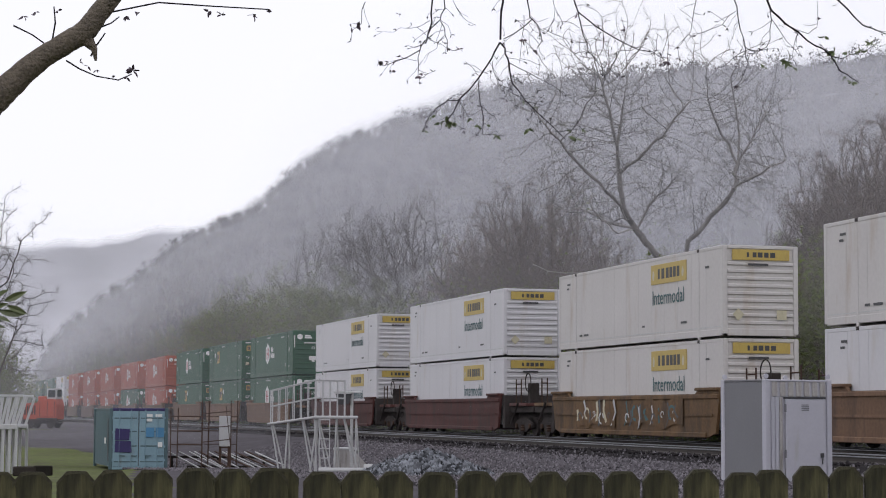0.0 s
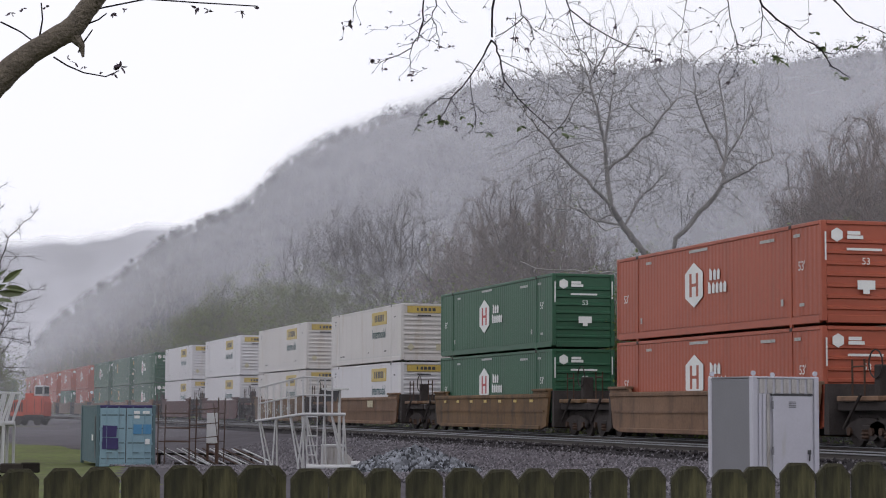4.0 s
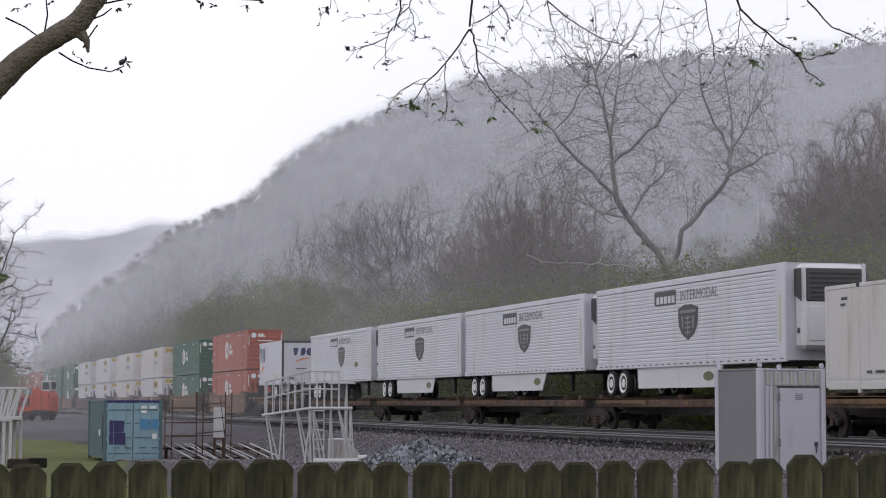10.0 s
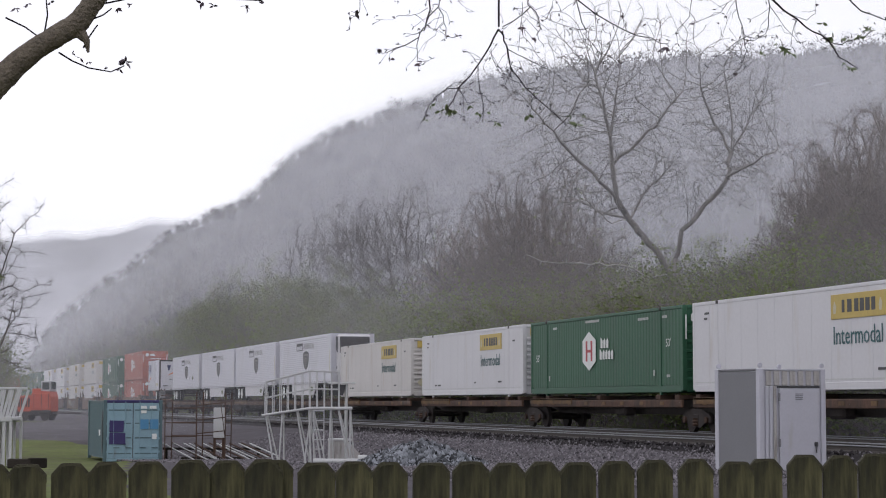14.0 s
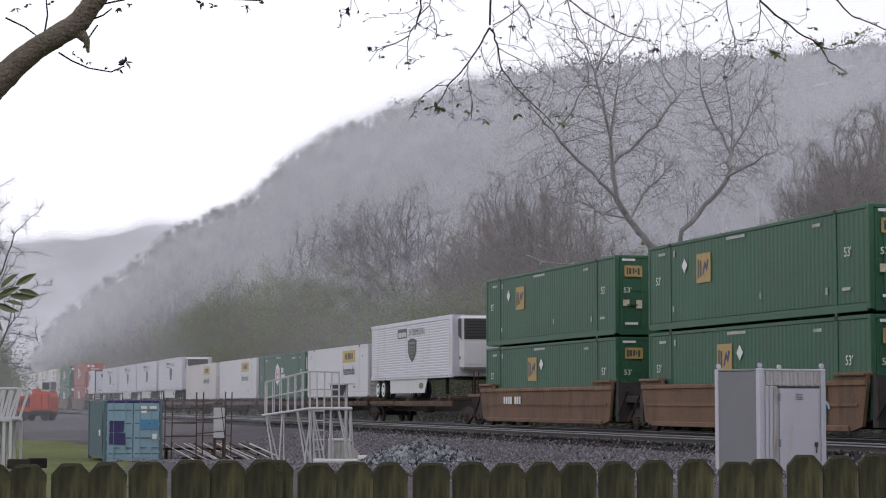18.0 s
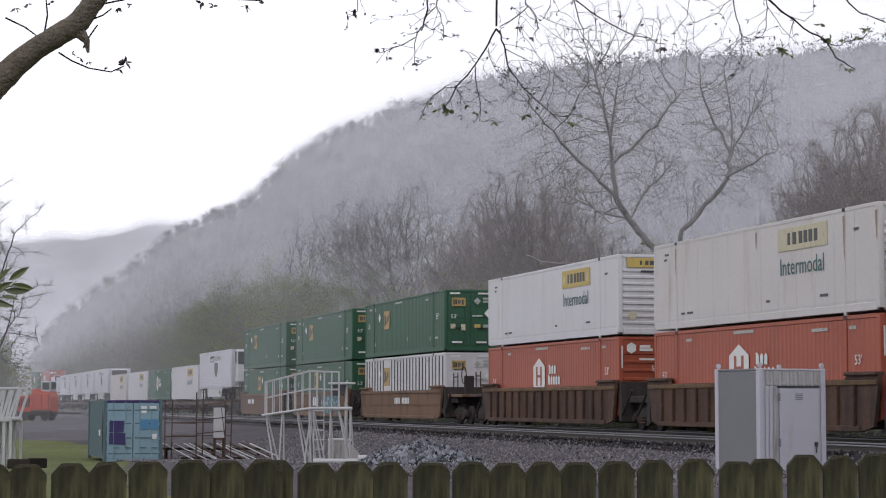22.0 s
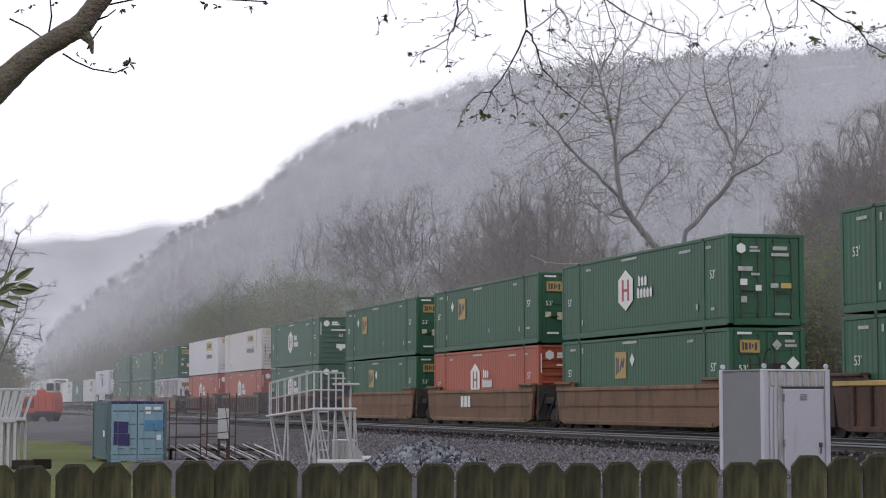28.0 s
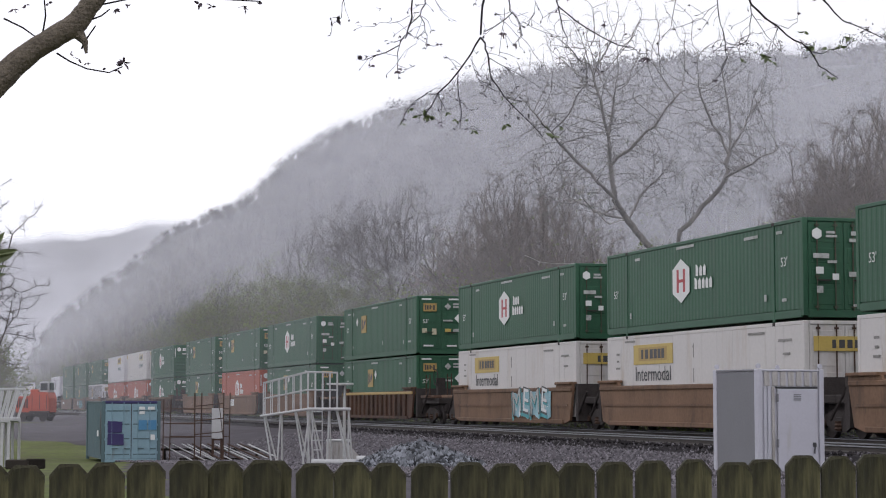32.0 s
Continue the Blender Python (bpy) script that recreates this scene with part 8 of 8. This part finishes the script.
right_branch = hanging("drooping dark branch with young green leaves", (1290, 0), [
    (0.0075, 0.003, [(1262, -60), (1290, 0), (1325, 35), (1360, 60), (1400, 95), (1440, 120), (1465, 165), (1495, 185), (1512, 198)]),
    (0.004, 0.0018, [(1440, 118), (1480, 126), (1520, 110), (1568, 85)]),
    (0.004, 0.0018, [(1190, -40), (1205, 20), (1220, 70), (1226, 120), (1225, 155), (1197, 200)]),
    (0.0035, 0.0018, [(1288, 0), (1286, 50), (1275, 100), (1250, 115), (1226, 118)]),
    (0.0025, 0.0012, [(1200, 0), (1160, 40), (1100, 65), (1082, 68)]),
    (0.0025, 0.0012, [(1226, 105), (1190, 125), (1160, 150), (1140, 155)]),
    (0.0025, 0.0012, [(1360, 60), (1350, 95), (1345, 130)]),
    (0.0025, 0.0012, [(1290, 20), (1330, 80), (1365, 120)]),
    (0.0025, 0.0012, [(1325, 35), (1390, 60), (1415, 40), (1420, 15)]),
    (0.006, 0.003, [(1465, -30), (1510, 15), (1560, 45), (1640, 80)])],
    [(1082, 68, 0.035, 3), (1157, 64, 0.04, 3), (1197, 202, 0.04, 4), (1230, 188, 0.03, 2), (1145, 155, 0.035, 2), (1190, 125, 0.03, 2), (1412, 18, 0.035, 3), (1298, 105, 0.03, 2)], 4,
    [(1330, 135, 0.07, 8), (1345, 150, 0.055, 4), (1272, 152, 0.05, 4), (1300, 125, 0.04, 3), (1430, 70, 0.055, 5), (1455, 110, 0.075, 8), (1490, 115, 0.06, 6), (1525, 108, 0.06, 6), (1550, 88, 0.055, 5), (1500, 192, 0.06, 6), (1480, 175, 0.045, 4), (1450, 130, 0.05, 5)])


# the thick limb in the corner
def px_limb(pts, depth):
    return [at_px(x, y, depth) for x, y in pts]


segs = []
cl = px_limb([(-330, 330), (-200, 300), (-110, 245), (-60, 200), (-38, 168), (-10, 140), (20, 110), (56, 81), (95, 56), (125, 38), (144, 15), (157, -3), (192, -50)], ND)
cr_ = [0.1, 0.09, 0.08, 0.072, 0.066, 0.061, 0.056, 0.050, 0.050, 0.052, 0.047, 0.045, 0.045]
limb_v, limb_f = [], []
rr = random.Random(8)
NS = 22
for i in range(len(cl) * 6 - 5):
    f = i / 6
    k = min(int(f), len(cl) - 2)
    w = f - k
    p0, p1, p2, p3 = cl[max(0, k - 1)], cl[k], cl[k + 1], cl[min(len(cl) - 1, k + 2)]
    c = 0.5 * (2 * p1 + (p2 - p0) * w + (2 * p0 - 5 * p1 + 4 * p2 - p3) * w * w + (3 * p1 - p0 - 3 * p2 + p3) * w ** 3)
    d = (p2 - p1).normalized()
    a = d.cross(AHEAD).normalized()
    b = d.cross(a)
    r = cr_[k] * (1 - w) + cr_[k + 1] * w
    for j in range(NS):
        th = 2 * math.pi * j / NS
        bump = 1 + 0.07 * noise.noise(Vector((math.cos(th) * 2, math.sin(th) * 2, f * 2.2))) + 0.05 * noise.noise(Vector((math.cos(th) * 7, math.sin(th) * 7, f * 5)))
        limb_v.append(tuple(c + (a * math.cos(th) + b * math.sin(th)) * r * bump))
rows = len(limb_v) // NS
limb_f = [(i * NS + j, i * NS + (j + 1) % NS, (i + 1) * NS + (j + 1) % NS, (i + 1) * NS + j) for i in range(rows - 1) for j in range(NS)]
big = part("limb", face_mesh("limb", limb_v, limb_f, M_BARK_LIMB, True), M_BARK_LIMB, near_tree, "thick grey-brown limb with rough bark")
kn = at_px(146, 68, ND)
part("stub", cane([at_px(130, 48, ND), kn, at_px(149, 88, ND)], (0.035, 0.016, 0.006), 9), M_BARK_LIMB, big)
for pts in ([(96, 88), (120, 103), (150, 116), (190, 123), (214, 112)], [(0, 25), (35, 42), (68, 66)], [(68, 66), (75, 20), (72, -10)], [(150, 30), (175, 20), (190, 8)], [(140, 80), (150, 60), (165, 38)], [(150, 5), (260, -18), (350, -12), (460, -6)]):
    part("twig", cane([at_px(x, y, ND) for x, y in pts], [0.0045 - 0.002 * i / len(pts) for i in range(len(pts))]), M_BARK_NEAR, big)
rr = random.Random(15)
for x, y, s, c in ((216, 105, 0.07, 6), (205, 118, 0.05, 4), (135, 98, 0.06, 4), (150, 106, 0.05, 4), (120, 90, 0.04, 3), (178, 118, 0.035, 2), (200, 8, 0.05, 5), (222, 2, 0.045, 4), (18, 8, 0.06, 4), (40, 0, 0.06, 4), (80, -2, 0.05, 3), (350, -2, 0.06, 5), (372, 4, 0.055, 5),
                   (430, 4, 0.06, 5), (455, -2, 0.045, 3)):
    tuft(big, rr, at_px(x, y, ND), s, c, BUDS, "bud", 0.2)

# big fresh leaves on a twig at the edge, close to the camera
LD = 6.0
eo = at_px(20, 535, LD)
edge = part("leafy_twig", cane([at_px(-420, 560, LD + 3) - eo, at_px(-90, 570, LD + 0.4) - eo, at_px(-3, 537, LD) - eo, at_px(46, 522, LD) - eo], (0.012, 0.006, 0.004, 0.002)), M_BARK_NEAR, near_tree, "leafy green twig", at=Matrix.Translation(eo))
rr = random.Random(77)
M_BIGLEAF = mat("slim_green_leaf", (0.12, 0.14, 0.07), 0.35, vary=0.25, scale=12, fine=80, bump=0.2, island=0.3)
for x, y, s, ang in ((0, 548, 0.075, 20), (12, 525, 0.07, 75), (35, 545, 0.08, -25), (50, 522, 0.075, 35), (70, 532, 0.085, -10), (86, 518, 0.075, 25), (92, 526, 0.07, -20), (20, 560, 0.075, -60), (-15, 530, 0.08, 110), (25, 538, 0.07, 8), (44, 534, 0.07, 18), (28, 528, 0.06, 95), (8, 540, 0.06, 85), (60, 545, 0.06, -18), (-5, 556, 0.07, -30)):
    c = at_px(0.75 * x - 18, y, LD) - eo
    d = RIGHT * math.cos(radians(ang)) + Vector((0, 0, math.sin(radians(ang))))
    o = Vector((0, 0, 1)) * math.cos(radians(ang)) - RIGHT * math.sin(radians(ang)) + AHEAD * rr.uniform(-0.9, 0.9)
    o.normalize()
    nrm = d.cross(o) * s * 0.1
    lv = [c]
    for w, h in ((0.2, 0.10), (0.45, 0.15), (0.75, 0.10)):
        lv += [c + d * s * w + o * s * h + nrm, c + d * s * w, c + d * s * w - o * s * h + nrm]
    lv.append(c + d * s)
    lf = [(0, 1, 2), (0, 2, 3), (1, 4, 5, 2), (2, 5, 6, 3), (4, 7, 8, 5), (5, 8, 9, 6), (7, 10, 8), (8, 10, 9)]
    part("leaf", Mesh().add(lv, lf), M_BIGLEAF, edge)


# ---- all movement ----
# sway of the hanging branches: seconds, shift along the picture in pixels of the plan at the branch's depth, drop
SWAY = [(0.0, 6, -4), (0.5, -14, 2), (1.0, 45, -4), (1.5, 96, -16), (2.0, 37, -10), (2.5, 40, -12), (3.0, 26, -14), (3.5, -17, -2), (4.2, 20, -6), (5.0, -5, 0), (5.5, 12, -6), (6.0, 17, -12), (6.5, -28, -4), (7.0, -51, 3), (7.5, -16, 4),
        (8.0, -6, 6), (8.5, -4, 0), (9.0, 0, 0), (9.5, -22, 8), (10.0, -36, 2), (10.5, -29, 11), (11.0, -2, 17), (11.5, -9, -9), (12.0, -48, 6), (12.5, -32, -2), (13.0, -19, 1), (13.5, -18, 18), (14.0, 16, 2), (14.5, 18, -14), (15.5, -5, -2), (16.5, 32, 4),
        (17.0, -14, 5), (17.5, -19, 11), (18.0, 0, 5), (18.5, -9, 8), (19.0, -25, 5), (19.5, -26, 5), (20.0, -2, -5), (20.5, 21, -9), (21.0, 24, -3), (21.5, 30, -1), (22.0, 12, 3), (22.5, 0, 9), (23.0, 46, -4), (23.5, 116, -24), (24.0, 155, -2),
        (24.5, 144, -5), (25.0, 67, 0), (25.5, 9, 1), (26.5, 60, -6), (27.5, 123, -12), (28.0, 59, 2), (28.5, 41, 6), (29.0, 88, 22), (29.5, 61, 5), (30.0, 102, -23), (30.5, 111, -18), (31.0, 133, 5), (31.5, 90, -12), (32.0, -13, -11)]
# the leafy twig at the edge
FLUTTER = [(0.0, -52, 2), (1.0, -60, -35), (2.0, -40, -10), (3.0, -58, 5), (4.0, -30, -20), (5.5, -50, -60), (6.0, 0, -10), (6.5, -58, -25), (7.0, -32, -12), (8.0, -48, -18), (8.5, -28, -40), (9.0, -42, -35), (10.0, -70, -30), (12.0, -95, -20), (13.0, -115, -10),
           (14.0, -80, -30), (16.5, -50, -20), (18.0, -20, -10), (19.0, 14, -2), (19.5, -22, -45), (20.5, -5, -15), (21.5, -35, -25), (22.5, -25, -10), (23.0, -48, -28), (24.0, -70, -45), (25.0, -50, -40), (26.5, -30, -10), (28.0, -28, -18), (29.0, -45, -25), (30.0, -60, -10),
           (31.0, -35, -40), (32.0, -50, -62)]


def motions():
    for ob, u, y, z in TRAIN:
        walk(ob, [(t, pose(u - run(t), y, z)) for t in (0.0, 8.0, 16.0, 24.0, 32.0)])
    m = ND / 3534.5
    for ob, swing, lift in ((mid_branch, 0.10, 1.0), (left_branch, 0.06, 1.0), (mid_right, 0.06, 0.8), (right_branch, 0.05, 0.0)):
        home = ob.matrix_basis.translation.copy()
        rows = []
        for t, dx, dy in SWAY:
            up = dy * lift + (0.42 * dx if ob == right_branch else 0.0)
            place = home + RIGHT * dx * m + Vector((0, 0, up * m))
            rows.append((t, Matrix.Translation(place) @ Matrix.Rotation(radians(-dx * swing), 4, AHEAD)))
        walk(ob, rows)
    m = LD / 3534.5
    home = edge.matrix_basis.translation.copy()
    walk(edge, [(t, Matrix.Translation(home + RIGHT * dx * m - Vector((0, 0, dy * m))) @ Matrix.Rotation(radians(dy * 0.5), 4, AHEAD)) for t, dx, dy in FLUTTER])


motions()
